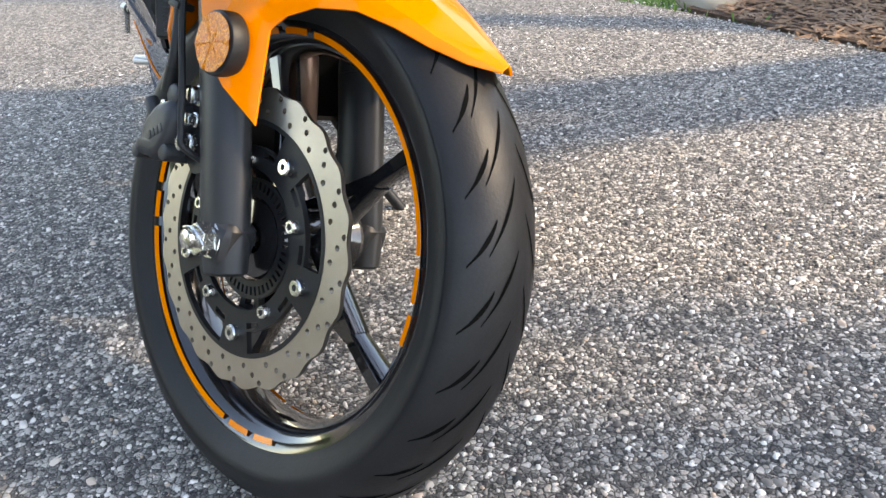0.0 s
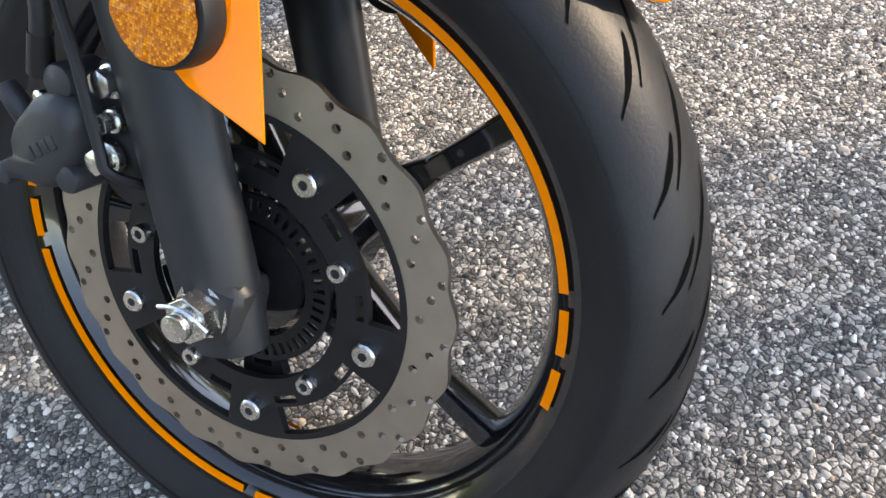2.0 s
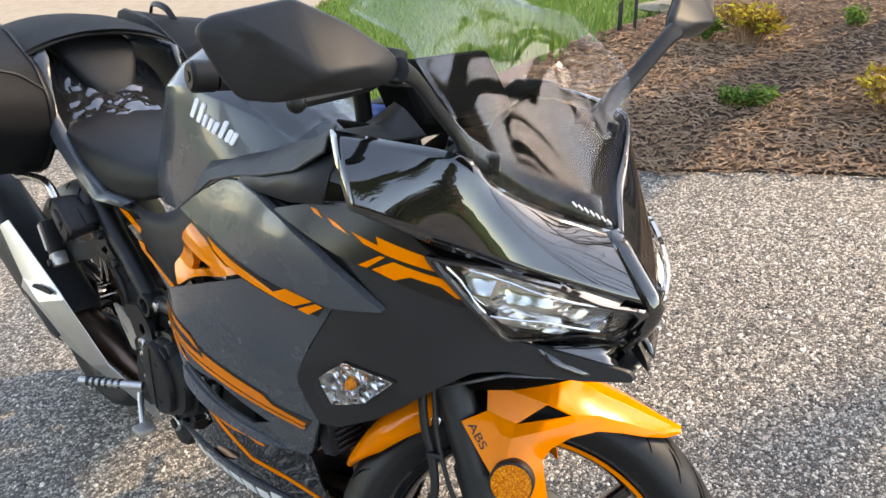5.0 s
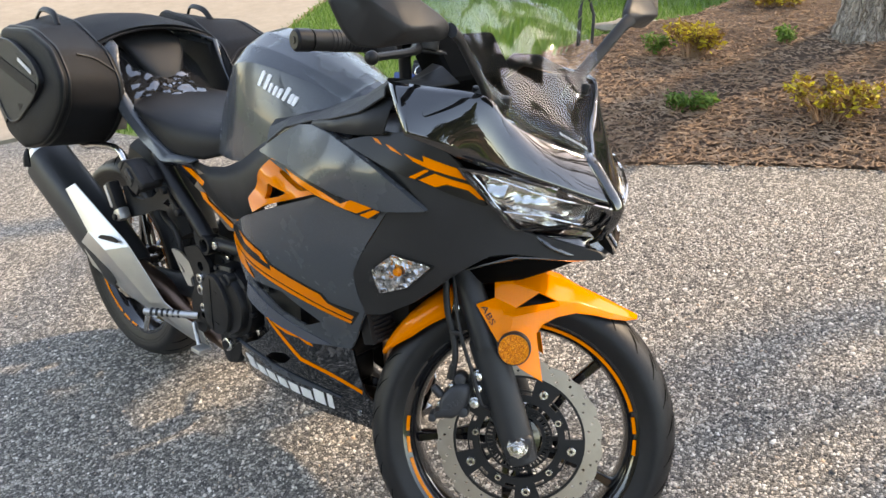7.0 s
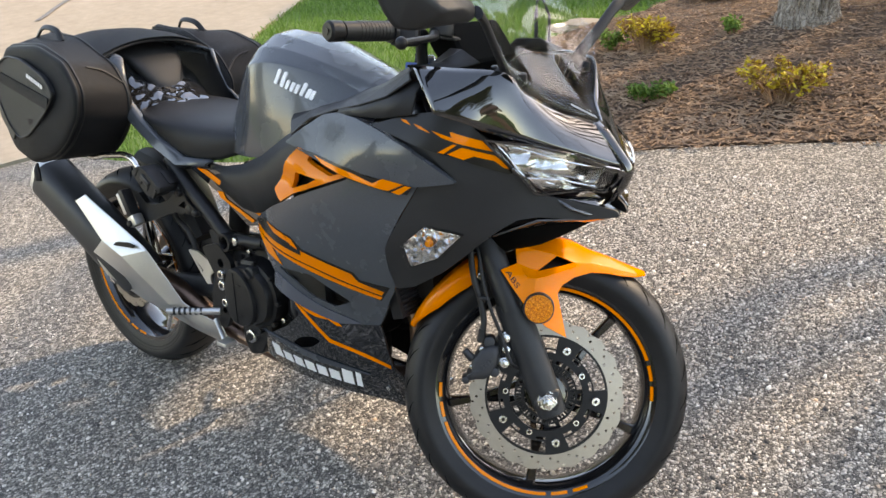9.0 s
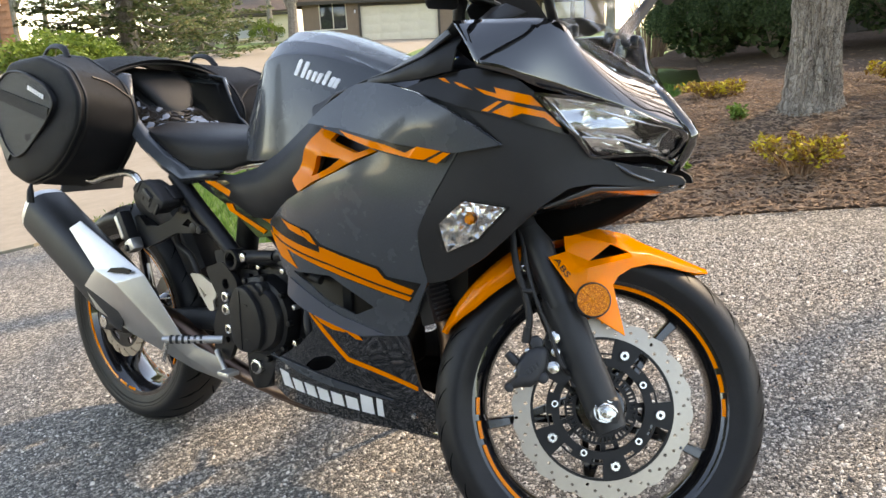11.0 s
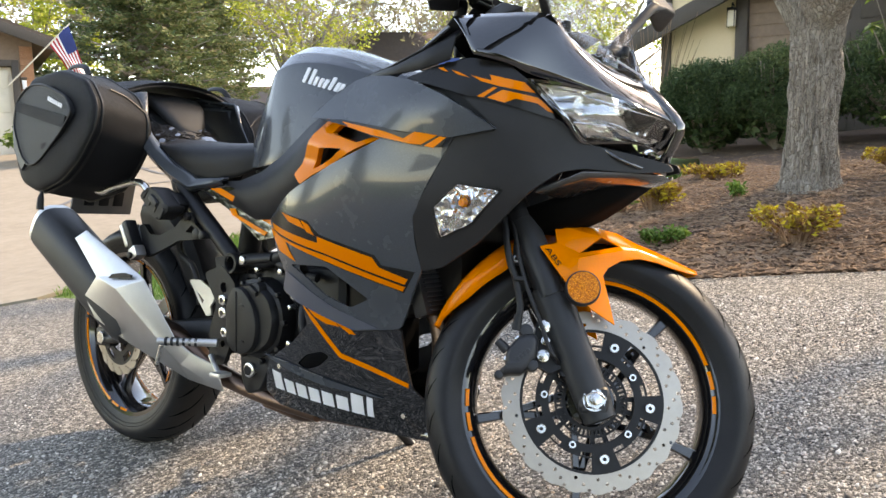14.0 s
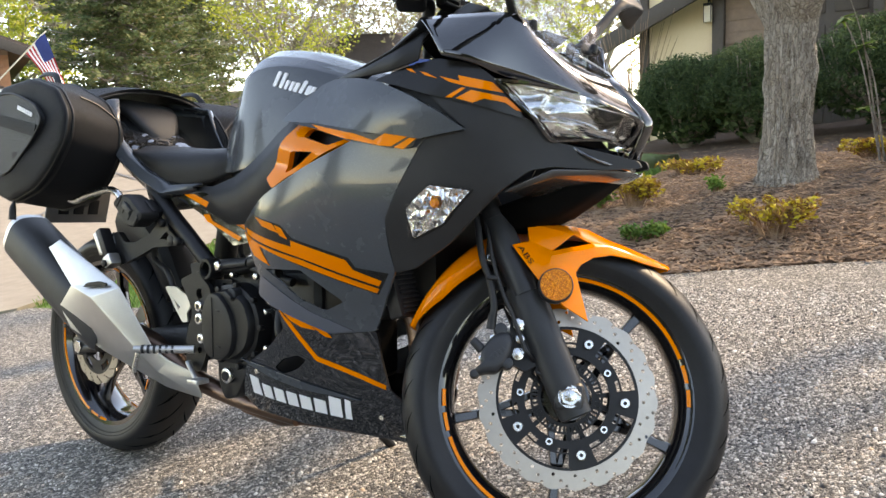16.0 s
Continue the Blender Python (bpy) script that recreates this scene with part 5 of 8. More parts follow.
# screen
scr = [
    [(0.005, -0.142, 0.955), (0.024, -0.112, 0.917), (0.050, -0.065, 0.886), (0.102, 0.0, 0.852)],
    [(-0.006, -0.149, 0.998), (0.000, -0.118, 0.965), (0.015, -0.066, 0.928), (0.055, 0.0, 0.893)],
    [(-0.032, -0.150, 1.022), (-0.035, -0.118, 1.005), (-0.028, -0.066, 0.975), (0.005, 0.0, 0.942)],
    [(-0.090, -0.140, 1.066), (-0.085, -0.110, 1.062), (-0.080, -0.061, 1.045), (-0.060, 0.0, 1.015)],
    [(-0.180, -0.124, 1.080), (-0.165, -0.096, 1.098), (-0.150, -0.052, 1.100), (-0.135, 0.0, 1.083)],
    [(-0.212, -0.112, 1.086), (-0.200, -0.088, 1.112), (-0.190, -0.048, 1.123), (-0.180, 0.0, 1.115)]]
scr_ob = shell("windscreen", [[(x, nose_y(y), z) for x, y, z in dense_row(r)] for r in scr], SCREEN, "clear curved plastic windscreen", thick=0.003)
scr_ob.visible_shadow = False
edge = [Vector((x, nose_y(y), z)) for x, y, z in [r[0] for r in scr] + [scr[-1][1], scr[-1][2], scr[-1][3]]]
edge += [Vector((p.x, 2 * CY - p.y, p.z)) for p in edge[-2::-1]]
part("screen_rim", tube(edge, 0.0022, 6, None, 4), LENS, scr_ob, "polished screen edge")
for i, x in enumerate(range(7)):
    c = Vector((0.060 + 0.0045 * i, CY - 0.036 + 0.0052 * i, 0.884 - 0.0036 * i))
    part("label_block", box((0.0012, 0.0040, 0.0075), (0, 0, 0), 0, pose(c.x + 0.008, c.y - 0.004, c.z, 0, -42, 38)), WHITE, scr_ob)
# dark tray under the screen, from its foot back to the gauges
shell("screen_tray", [[(x + dx * k, nose_y(y * (1 - 0.05 * k)), z + dz) for x, y, z in dense_row(scr[0])] for k, dx, dz in ((0.0, 0.0, -0.007), (0.5, -0.10, -0.010), (1.0, -0.15, 0.004), (1.0, -0.22, 0.0))], VOID, "matt black tray below the screen", thick=0.004)
for s in (-1, 1):
    # inner cowl panel beside the screen
    shell("inner_panel", [[(-0.24, s * 0.15, 0.905), (-0.20, s * 0.175, 0.925), (-0.158, s * 0.184, 0.958)], [(-0.18, s * 0.12, 0.950), (-0.13, s * 0.140, 0.963), (-0.085, s * 0.160, 0.956)], [(-0.13, s * 0.11, 0.985), (-0.09, s * 0.130, 0.985), (-0.045, s * 0.142, 0.966)]], MATT, "matt grey inner cowl panel", thick=0.004)

# dark duct panel between cowl and tank
for s in (-1, 1):
    shell("knee_duct", [[(-0.32, s * 0.212, 0.868), (-0.318, s * 0.208, 0.874), (-0.316, s * 0.202, 0.878)], [(-0.26, s * 0.215, 0.868), (-0.257, s * 0.207, 0.884), (-0.254, s * 0.192, 0.893)], [(-0.20, s * 0.215, 0.870), (-0.195, s * 0.205, 0.902), (-0.19, s * 0.182, 0.920)], [(-0.14, s * 0.212, 0.880), (-0.137, s * 0.200, 0.916), (-0.135, s * 0.175, 0.938)]], MATT, "matt grey duct panel", thick=0.004)
    shroud = shell("tank_shroud", [[(a, s * b, c) for a, b, c in r] for r in (
        ((-0.46, 0.205, 0.815), (-0.50, 0.168, 0.832), (-0.535, 0.126, 0.842)), ((-0.40, 0.208, 0.852), (-0.435, 0.165, 0.860), (-0.465, 0.108, 0.858)),
        ((-0.33, 0.208, 0.873), (-0.372, 0.158, 0.874), (-0.41, 0.100, 0.872)), ((-0.27, 0.208, 0.885), (-0.32, 0.155, 0.890), (-0.36, 0.095, 0.892)),
        ((-0.20, 0.207, 0.905), (-0.24, 0.165, 0.915), (-0.28, 0.115, 0.915)), ((-0.15, 0.197, 0.936), (-0.17, 0.175, 0.947), (-0.20, 0.14, 0.950)))], MATT, "matt grey shroud beside the tank", thick=0.004)
    shroud.data.polygons.foreach_set("use_smooth", [False] * len(shroud.data.polygons))
    fold = shroud.modifiers.new("edge", "BEVEL")
    fold.width, fold.segments, fold.limit_method, fold.angle_limit = 0.003, 2, "ANGLE", radians(6)

# tank
tank_rows = []
TANK = ((-0.800, 0.880, 0.845, 0.055, 0.745, 0.080), (-0.795, 0.945, 0.890, 0.085, 0.740, 0.100), (-0.755, 0.985, 0.923, 0.108, 0.735, 0.118), (-0.690, 1.003, 0.938, 0.119, 0.735, 0.135), (-0.610, 0.998, 0.945, 0.121, 0.745, 0.142), (-0.530, 0.978, 0.936, 0.114, 0.765, 0.138), (-0.450, 0.948, 0.914, 0.092, 0.790, 0.128), (-0.380, 0.922, 0.888, 0.072, 0.81, 0.115), (-0.330, 0.902, 0.872, 0.06, 0.83, 0.11))
for x, ztop, zs, hw, zl, lw in TANK:
    corner = [(x, -lw, zl), (x + 0.002, -(lw + hw) / 2 - 0.003, (zl + zs) / 2), (x, -hw, zs), (x, -hw * 0.76, zs + (ztop - zs) * 0.50), (x, -hw * 0.40, zs + (ztop - zs) * 0.88), (x, 0, ztop)]
    half = [tuple(Vector(a).lerp(Vector(b), k / 4)) for a, b in zip(corner, corner[1:]) for k in range(4)] + [corner[-1]]
    # the rear face leans forward
    lean = 0.36 * min(1.0, max(0.0, (-0.655 - x) / 0.115))
    tank_rows.append(mirror_row([(a + lean * (c - 0.745), b, c) for a, b, c in half]))
tank_rows = [[tuple(p) for p in col] for col in zip(*[smooth_path(col, 5) for col in zip(*tank_rows)])]
tank_ob = shell("fuel_tank", tank_rows, GREY, "grey metallic fuel tank with folded shoulders", thick=0.004)
bv = tank_ob.modifiers.new("edge", "BEVEL")
bv.width, bv.segments, bv.limit_method, bv.angle_limit = 0.006, 3, "ANGLE", radians(14)
# crinkled clear film on its top
film = []
rf = random.Random(3)
for i in range(15):
    t = i / 14
    x = -0.60 + 0.235 * t
    ztop = float(np.interp(x, [-0.61, -0.53, -0.45, -0.38, -0.33], [1.0, 0.980, 0.950, 0.924, 0.904]))
    film.append([(x, -0.095 + 0.19 * k / 14, ztop + 0.003 - 0.030 * ((k - 7) / 7) ** 2 + rf.uniform(0, 0.0016)) for k in range(15)])
shell("tank_film", film, FILMC, "crinkled clear protective film", thick=0.0015)
# script lettering on the tank as slanting white strokes
def tank_y(x, z):
    cols = list(zip(*TANK))
    zs, hw, zl, lw = (float(np.interp(x, cols[0], c)) for c in cols[2:])
    zt = float(np.interp(x, cols[0], cols[1]))
    return float(np.interp(z, [zl, (zl + zs) / 2, zs, zs + (zt - zs) * 0.5], [lw, (lw + hw) / 2 + 0.003, hw, hw * 0.76]))


for i, (dx, h, w) in enumerate(((0.0, 1.0, 0.009), (0.020, 1.0, 0.009), (0.036, 0.6, 0.008), (0.052, 0.6, 0.008), (0.066, 0.6, 0.008), (0.082, 0.85, 0.008), (0.098, 0.6, 0.009), (0.110, 0.6, 0.008))):
    x, z = -0.586 + dx * 0.86, 0.905 - 0.27 * dx
    q = [(x, z), (x + w, z - 0.003), (x + w + 0.014 * h, z - 0.003 + 0.030 * h), (x + 0.014 * h, z + 0.030 * h)]
    part("lettering_stroke", sheet(rounded(q, 0.003, 2), (), 0.008, lambda u, v: Vector((u, -tank_y(u, v) - 0.0080, v)), 0.004, lambda p: (0, 1, 0)), WHITE, bike)

# frame cover under tank and seat
for s in (-1, 1):
    shell("frame_cover", [[(-0.40, s * 0.205, 0.800), (-0.41, s * 0.190, 0.845), (-0.42, s * 0.176, 0.848)], [(-0.47, s * 0.205, 0.700), (-0.50, s * 0.185, 0.78), (-0.515, s * 0.174, 0.805)], [(-0.56, s * 0.195, 0.640), (-0.60, s * 0.175, 0.72), (-0.61, s * 0.164, 0.752)], [(-0.64, s * 0.175, 0.620), (-0.68, s * 0.160, 0.69), (-0.69, s * 0.152, 0.722)], [(-0.70, s * 0.162, 0.620), (-0.76, s * 0.152, 0.68), (-0.775, s * 0.143, 0.706)], [(-0.84, s * 0.145, 0.672), (-0.86, s * 0.143, 0.69), (-0.88, s * 0.135, 0.71)]], MATT, "matt black frame cover", thick=0.005)
    def tail_skin(u, v, s=s):
        return Vector((u, s * (0.150 - 0.03 * (v - 0.62)), v))
    tp = part("tail_side_panel", sheet(rounded([(-0.905, 0.690), (-0.80, 0.694), (-0.66, 0.640), (-0.60, 0.612), (-0.63, 0.585), (-0.70, 0.575), (-0.80, 0.640)], 0.006), (), 0.02, tail_skin, 0.006, lambda p, s=s: (0, -s, 0)), GLOSS, bike, "gloss black side panel")
    for o in ([(-0.872, 0.692), (-0.835, 0.692), (-0.740, 0.655), (-0.655, 0.618), (-0.640, 0.600), (-0.690, 0.620), (-0.770, 0.652)], [(-0.800, 0.645), (-0.780, 0.645), (-0.770, 0.630), (-0.670, 0.592), (-0.680, 0.585), (-0.790, 0.630)]):
        part("stripe", sheet(o, (), 0.03, lambda u, v, s=s: tail_skin(u, v, s) + Vector((0, s * 0.0025, 0)), 0.001, lambda p, s=s: (0, -s, 0)), ORANGE, tp)

# rider's seat
seat_rows = []
for x, hw, zt, zb in ((-0.715, 0.090, 0.785, 0.745), (-0.745, 0.118, 0.794, 0.732), (-0.80, 0.138, 0.797, 0.716), (-0.87, 0.150, 0.800, 0.708), (-0.933, 0.156, 0.806, 0.719), (-1.007, 0.156, 0.816, 0.753), (-1.07, 0.150, 0.822, 0.785), (-1.105, 0.130, 0.827, 0.800), (-1.118, 0.10, 0.824, 0.812)):
    seat_rows.append(dense_row([(x, -hw * 0.96, zb), (x, -hw, (zt + zb) / 2), (x, -hw * 0.90, zt - 0.014), (x, -hw * 0.55, zt), (x, 0, zt + 0.002)], 4))
shell("rider_seat", seat_rows, SEATV, "black vinyl rider seat", thick=0.006)
# tail body and pillion hump
for s in (-1, 1):
    rail = ((-0.825, 0.698, -0.822, 0.712, 0.160), (-0.945, 0.680, -0.915, 0.714, 0.166), (-1.022, 0.718, -0.995, 0.750, 0.168), (-1.098, 0.766, -1.070, 0.794, 0.168), (-1.152, 0.811, -1.118, 0.832, 0.166), (-1.174, 0.870, -1.142, 0.880, 0.160), (-1.190, 0.930, -1.158, 0.938, 0.152), (-1.30, 0.945, -1.28, 0.962, 0.120), (-1.50, 0.945, -1.49, 0.962, 0.060))
    shell("tail_cowl", [[(a, s * (w - 0.012), b), ((a + c) / 2 - 0.004, s * (w + 0.003), (b + e) / 2), (c, s * (w - 0.004), e), (c + 0.006, s * (w - 0.020), e + 0.004)] for a, b, c, e, w in rail], GREY, "grey metallic tail cowl", thick=0.006)
pr = []
for i in range(84):
    t = i / 83
    x = -1.06 - 0.46 * t
    zt = float(np.interp(x, [-1.5, -1.30, -1.24, -1.18, -1.12, -1.06], [0.960, 0.948, 0.924, 0.866, 0.838, 0.815]))
    hw = 0.145 - 0.04 * t
    row = []
    for k in range(84):
        y = -hw + 2 * hw * k / 83
        fold = 1.3 * abs(noise.noise((x * 15, y * 12, 1.0))) + 0.8 * abs(noise.noise((x * 34, y * 30, 4.0))) + 0.3 * abs(noise.noise((x * 80, y * 70, 9.0)))
        row.append((x, y, zt - 0.05 * (abs(k - 41.5) / 41.5) ** 2.5 + 0.012 * fold))
    pr.append(row)
FILM = paint("crumpled_film", (0.13, 0.13, 0.135), 0.07, 1.0, 0.85)
shell("pillion_wrap", pr, FILM, "crumpled glossy film over the pillion tail", thick=0.002)
pad = []
for x, hw, zt, zb in ((-1.152, 0.010, 0.856, 0.848), (-1.160, 0.034, 0.872, 0.848), (-1.178, 0.056, 0.905, 0.862), (-1.205, 0.074, 0.938, 0.890), (-1.235, 0.084, 0.956, 0.915), (-1.280, 0.088, 0.968, 0.930), (-1.340, 0.088, 0.975, 0.940)):
    pad.append([(x, hw * abs(math.cos(a)) ** 0.7 * math.copysign(1, math.cos(a)), (zt + zb) / 2 + (zt - zb) / 2 * abs(math.sin(a)) ** 0.6 * math.copysign(1, math.sin(a))) for a in np.linspace(0, 2 * math.pi, 33)[:-1]])
shell("pillion_pad", pad, SEATV, "padded black pillion seat front", close=True)


# ---------------------------------------------------------------- wheels
def tyre_profile(R, hw, bead, bw):
    pts = [(bead, -bw), (bead + 0.009, -bw - 0.003), (R - 0.050, -hw * 0.97), (R - 0.040, -hw), (R - 0.031, -hw * 0.97), (R - 0.023, -hw * 0.89), (R - 0.015, -hw * 0.75), (R - 0.009, -hw * 0.60), (R - 0.0045, -hw * 0.43), (R - 0.0012, -hw * 0.22), (R, 0)]
    return pts + [(r, -y) for r, y in pts[-2::-1]]


def rim_profile(r0, r1, w):
    """Section of a cast rim: flanges, drop well."""
    return [(r1, -w), (r1 + 0.001, -w + 0.004), (r1 - 0.008, -w + 0.007), (r1 - 0.016, -w * 0.55), (r1 - 0.022, -w * 0.2), (r1 - 0.022, w * 0.2), (r1 - 0.016, w * 0.55), (r1 - 0.008, w - 0.007), (r1 + 0.001, w - 0.004), (r1, w),
            (r1 - 0.012, w - 0.002), (r0 + 0.008, w * 0.72), (r0 + 0.001, w * 0.4), (r0, 0), (r0 + 0.001, -w * 0.4), (r0 + 0.008, -w * 0.72), (r1 - 0.012, -w + 0.002)]


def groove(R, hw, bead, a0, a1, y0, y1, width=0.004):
    """A tread groove as a black strip laid on the tyre's crown, its shade put into the colour."""
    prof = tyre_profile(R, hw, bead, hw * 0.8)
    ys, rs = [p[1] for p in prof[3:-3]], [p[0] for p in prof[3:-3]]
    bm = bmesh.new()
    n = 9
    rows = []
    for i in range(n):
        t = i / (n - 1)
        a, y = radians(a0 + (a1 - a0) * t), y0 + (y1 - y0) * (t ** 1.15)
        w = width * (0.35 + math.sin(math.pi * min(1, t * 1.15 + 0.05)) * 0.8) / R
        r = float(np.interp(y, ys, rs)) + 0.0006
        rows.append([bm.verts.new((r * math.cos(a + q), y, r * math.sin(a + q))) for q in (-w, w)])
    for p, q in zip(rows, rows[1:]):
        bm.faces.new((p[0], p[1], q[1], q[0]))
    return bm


def wheel(name, R, hw, rimw, m, label, front=True):
    w = part(name, lathe(rim_profile(0.197, 0.228, rimw), 128), RIM, bike, label, m)
    part("tyre", lathe(tyre_profile(R, hw, 0.222, rimw * 0.97), 160, closed=True), RUBBER, w, "black road tyre with curved grooves")
    # grooves
    # n = 30 if front else 26
    n = 30 if front else 26
    for i in range(n):
        for s in (-1, 1):
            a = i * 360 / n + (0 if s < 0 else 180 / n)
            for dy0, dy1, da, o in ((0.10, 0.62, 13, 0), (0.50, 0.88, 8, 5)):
                part("tread_groove_strip", groove(R, hw, 0.222, a + o, a + o - da, s * hw * dy0, s * hw * dy1, 0.0036), GROOVE_SHADE, w)
    # sidewall rings and moulded marks
    for r in (0.243, 0.252):
        part("sidewall_rib", lathe([(r, -float(np.interp(r, [0.232, R - 0.045, R - 0.033], [rimw + 0.004, hw - 0.001, hw])) - 0.0012), (r + 0.0022, -float(np.interp(r, [0.232, R - 0.045, R - 0.033], [rimw + 0.004, hw - 0.001, hw])) - 0.0012)], 128, closed=False), RUBBER, w)
    # hub
    part("hub", lathe([(0.016, -0.062), (0.040, -0.060), (0.044, -0.050), (0.036, -0.030), (0.034, 0.0), (0.036, 0.030), (0.044, 0.052), (0.040, 0.060), (0.016, 0.062)], 48), RIM, w)
    # five spokes, each forking towards the hub
    for k in range(5):
        a = radians((50 if front else 20) + 72 * k)
        bm = bmesh.new()
        d, e = Vector((math.cos(a), 0, math.sin(a))), Vector((-math.sin(a), 0, math.cos(a)))

        def bar(p, q, w0, w1, t0, t1):
            u = (q - p).normalized()
            v = u.cross(Vector((0, 1, 0))).normalized()
            loops = []
            for c, ww, tt in ((p, w0, t0), (q, w1, t1)):
                loops.append([c + v * x * ww + Vector((0, 1, 0)) * y * tt for x, y in ((-1, -0.7), (-0.7, -1), (0.7, -1), (1, -0.7), (1, 0.7), (0.7, 1), (-0.7, 1), (-1, 0.7))])
            loft(bm, loops)
        knot = d * 0.135
        bar(knot - d * 0.004, d * 0.203, 0.0075, 0.010, 0.013, 0.016)
        bar(d * 0.036 + e * 0.020, knot + e * 0.002, 0.007, 0.007, 0.014, 0.013)
        bar(d * 0.036 - e * 0.020, knot - e * 0.002, 0.007, 0.007, 0.014, 0.013)
        part("spoke", fix(bm), RIM, w)
    # orange rim tape: long arcs with broken ends
    half = ((-0.5, 7.5), (10.5, 19), (22, 94.5), (97.5, 106.5), (109.5, 118))
    arcs = [(a + h, b + h) for h in ((0, 180) if front else (-30, 150)) for a, b in half]
    for a0, a1 in arcs:
        for s in (-1, 1):
            part("rim_tape", lathe([(0.2105, s * (rimw - 0.0012)), (0.2168, s * (rimw + 0.0006))], max(3, int((a1 - a0) / 3)), closed=False, a0=a0, a1=a1), ORANGE, w, "orange rim tape")
    return w


def ring2d(r, n, wave=0.0, waves=0, ph=0.0):
    return [((r + wave * math.cos(waves * 2 * math.pi * k / n)) * math.cos(2 * math.pi * k / n + ph), (r + wave * math.cos(waves * 2 * math.pi * k / n)) * math.sin(2 * math.pi * k / n + ph)) for k in range(n)]


def circ(c, r, n=8):
    return [(c[0] + r * math.cos(2 * math.pi * k / n), c[1] + r * math.sin(2 * math.pi * k / n)) for k in range(n)]


def sector(r0, r1, a0, a1, n=8):
    A = np.radians(np.linspace(a0, a1, n))
    return [(r0 * math.cos(a), r0 * math.sin(a)) for a in A] + [(r1 * math.cos(a), r1 * math.sin(a)) for a in A[::-1]]


def flat_y(y):
    return lambda u, v: Vector((u, y, v))


def brake_disc(parent, y, ro, ri, side, waves, front=True):
    holes = []
    for i in range(waves):
        for j, (rr, da) in enumerate(((ri + (ro - ri) * 0.26, 0), (ri + (ro - ri) * 0.52, 6), (ri + (ro - ri) * 0.78, 10))):
            a = radians(i * 360 / waves + da)
            holes.append(circ((rr * math.cos(a), rr * math.sin(a)), 0.0032, 7))
    bm = sheet(ring2d(ro - 0.002, waves * 8, 0.002, waves), [ring2d(ri, 90)] + holes, 0.010, flat_y(y - 0.0025), 0.005, lambda p: (0, 1, 0))
    d = part("brake_disc", bm, STEEL, parent, "drilled steel petal brake disc", sharp=30)
    return d


FW = STEER @ Matrix.Translation((0, 0, 0.293))
front = wheel("front_wheel", 0.293, 0.0555, 0.044, FW, "gloss black front wheel with orange rim tape")
DY = -0.068
disc = brake_disc(front, DY, 0.155, 0.122, -1, 22)
holes = [sector(0.0955, 0.1180, 33.7 + 72 * k - 24, 33.7 + 72 * k + 24) for k in range(5)] + [sector(0.0865, 0.0925, -2.3 + 36 + 72 * k + a - 6, -2.3 + 36 + 72 * k + a + 6, 4) for k in range(5) for a in (-18, 18)]
part("disc_carrier", sheet(ring2d(0.1225, 90), [ring2d(0.073, 70)] + holes, 0.010, flat_y(DY - 0.003), 0.006, lambda p: (0, 1, 0)), CAST, front, "black disc carrier", sharp=30)
for k in range(5):
    for r, a, rr, nm in ((0.0985, -2.3, 0.0085, "bolt"), (0.0810, 33.7, 0.0070, "bolt")):
        c = Vector((r * math.cos(radians(a + 72 * k)), 0, r * math.sin(radians(a + 72 * k))))
        b = lathe([(0.0030, -0.0075), (0.0032, -0.010), (rr * 0.85, -0.010), (rr, -0.0085), (rr, 0.0), (0.003, 0.0)], 24)
        b.transform(Matrix.Translation(c + Vector((0, DY, 0))))
        part(nm, b, ZINC, front, "bright button bolt")
        s = lathe([(0.0001, -0.0082), (0.0036, -0.0082), (0.0036, -0.002), (0.0001, -0.002)], 6)
        s.transform(Matrix.Translation(c + Vector((0, DY, 0))))
        part("bolt_socket", s, PIPING, front)
# speed sensor ring with slots
part("sensor_ring", sheet(ring2d(0.063, 96), [ring2d(0.044, 60)] + [sector(0.050, 0.059, 7.5 * k, 7.5 * k + 3.4, 3) for k in range(48)], 0.012, flat_y(DY + 0.006), 0.003, lambda p: (0, 1, 0)), CAST, front, "black slotted sensor ring", sharp=30)
for k in range(5):
    c = 69.7 + 72 * k
    part("carrier_arm", sheet(rounded(sector(0.046, 0.082, c - 13, c + 13, 4), 0.004), [sector(0.058, 0.072, c - 6, c + 6, 3)], 0.01, flat_y(DY + 0.012), 0.008, lambda p: (0, 1, 0)), CAST, front)
part("axle", cyl((0, -0.120, 0), (0, 0.120, 0), 0.011, 20), ZINC, front)
nut = part("axle_nut", cyl((0, -0.128, 0), (0, -0.112, 0), 0.0165, 6, None, 0.001), ZINC, front, "castellated axle nut", sharp=20)
part("washer", cyl((0, -0.1125, 0), (0, -0.1085, 0), 0.019, 24), ZINC, front)
part("axle_end", cyl((0, -0.139, 0), (0, -0.120, 0), 0.0095, 20, 0.0085, 0.001), ZINC, front)
part("cotter_pin", tube([(-0.018, -0.131, 0.004), (-0.006, -0.1325, 0.010), (0.006, -0.1325, 0.010), (0.017, -0.129, 0.002)], 0.0016, 6), ZINC, front)

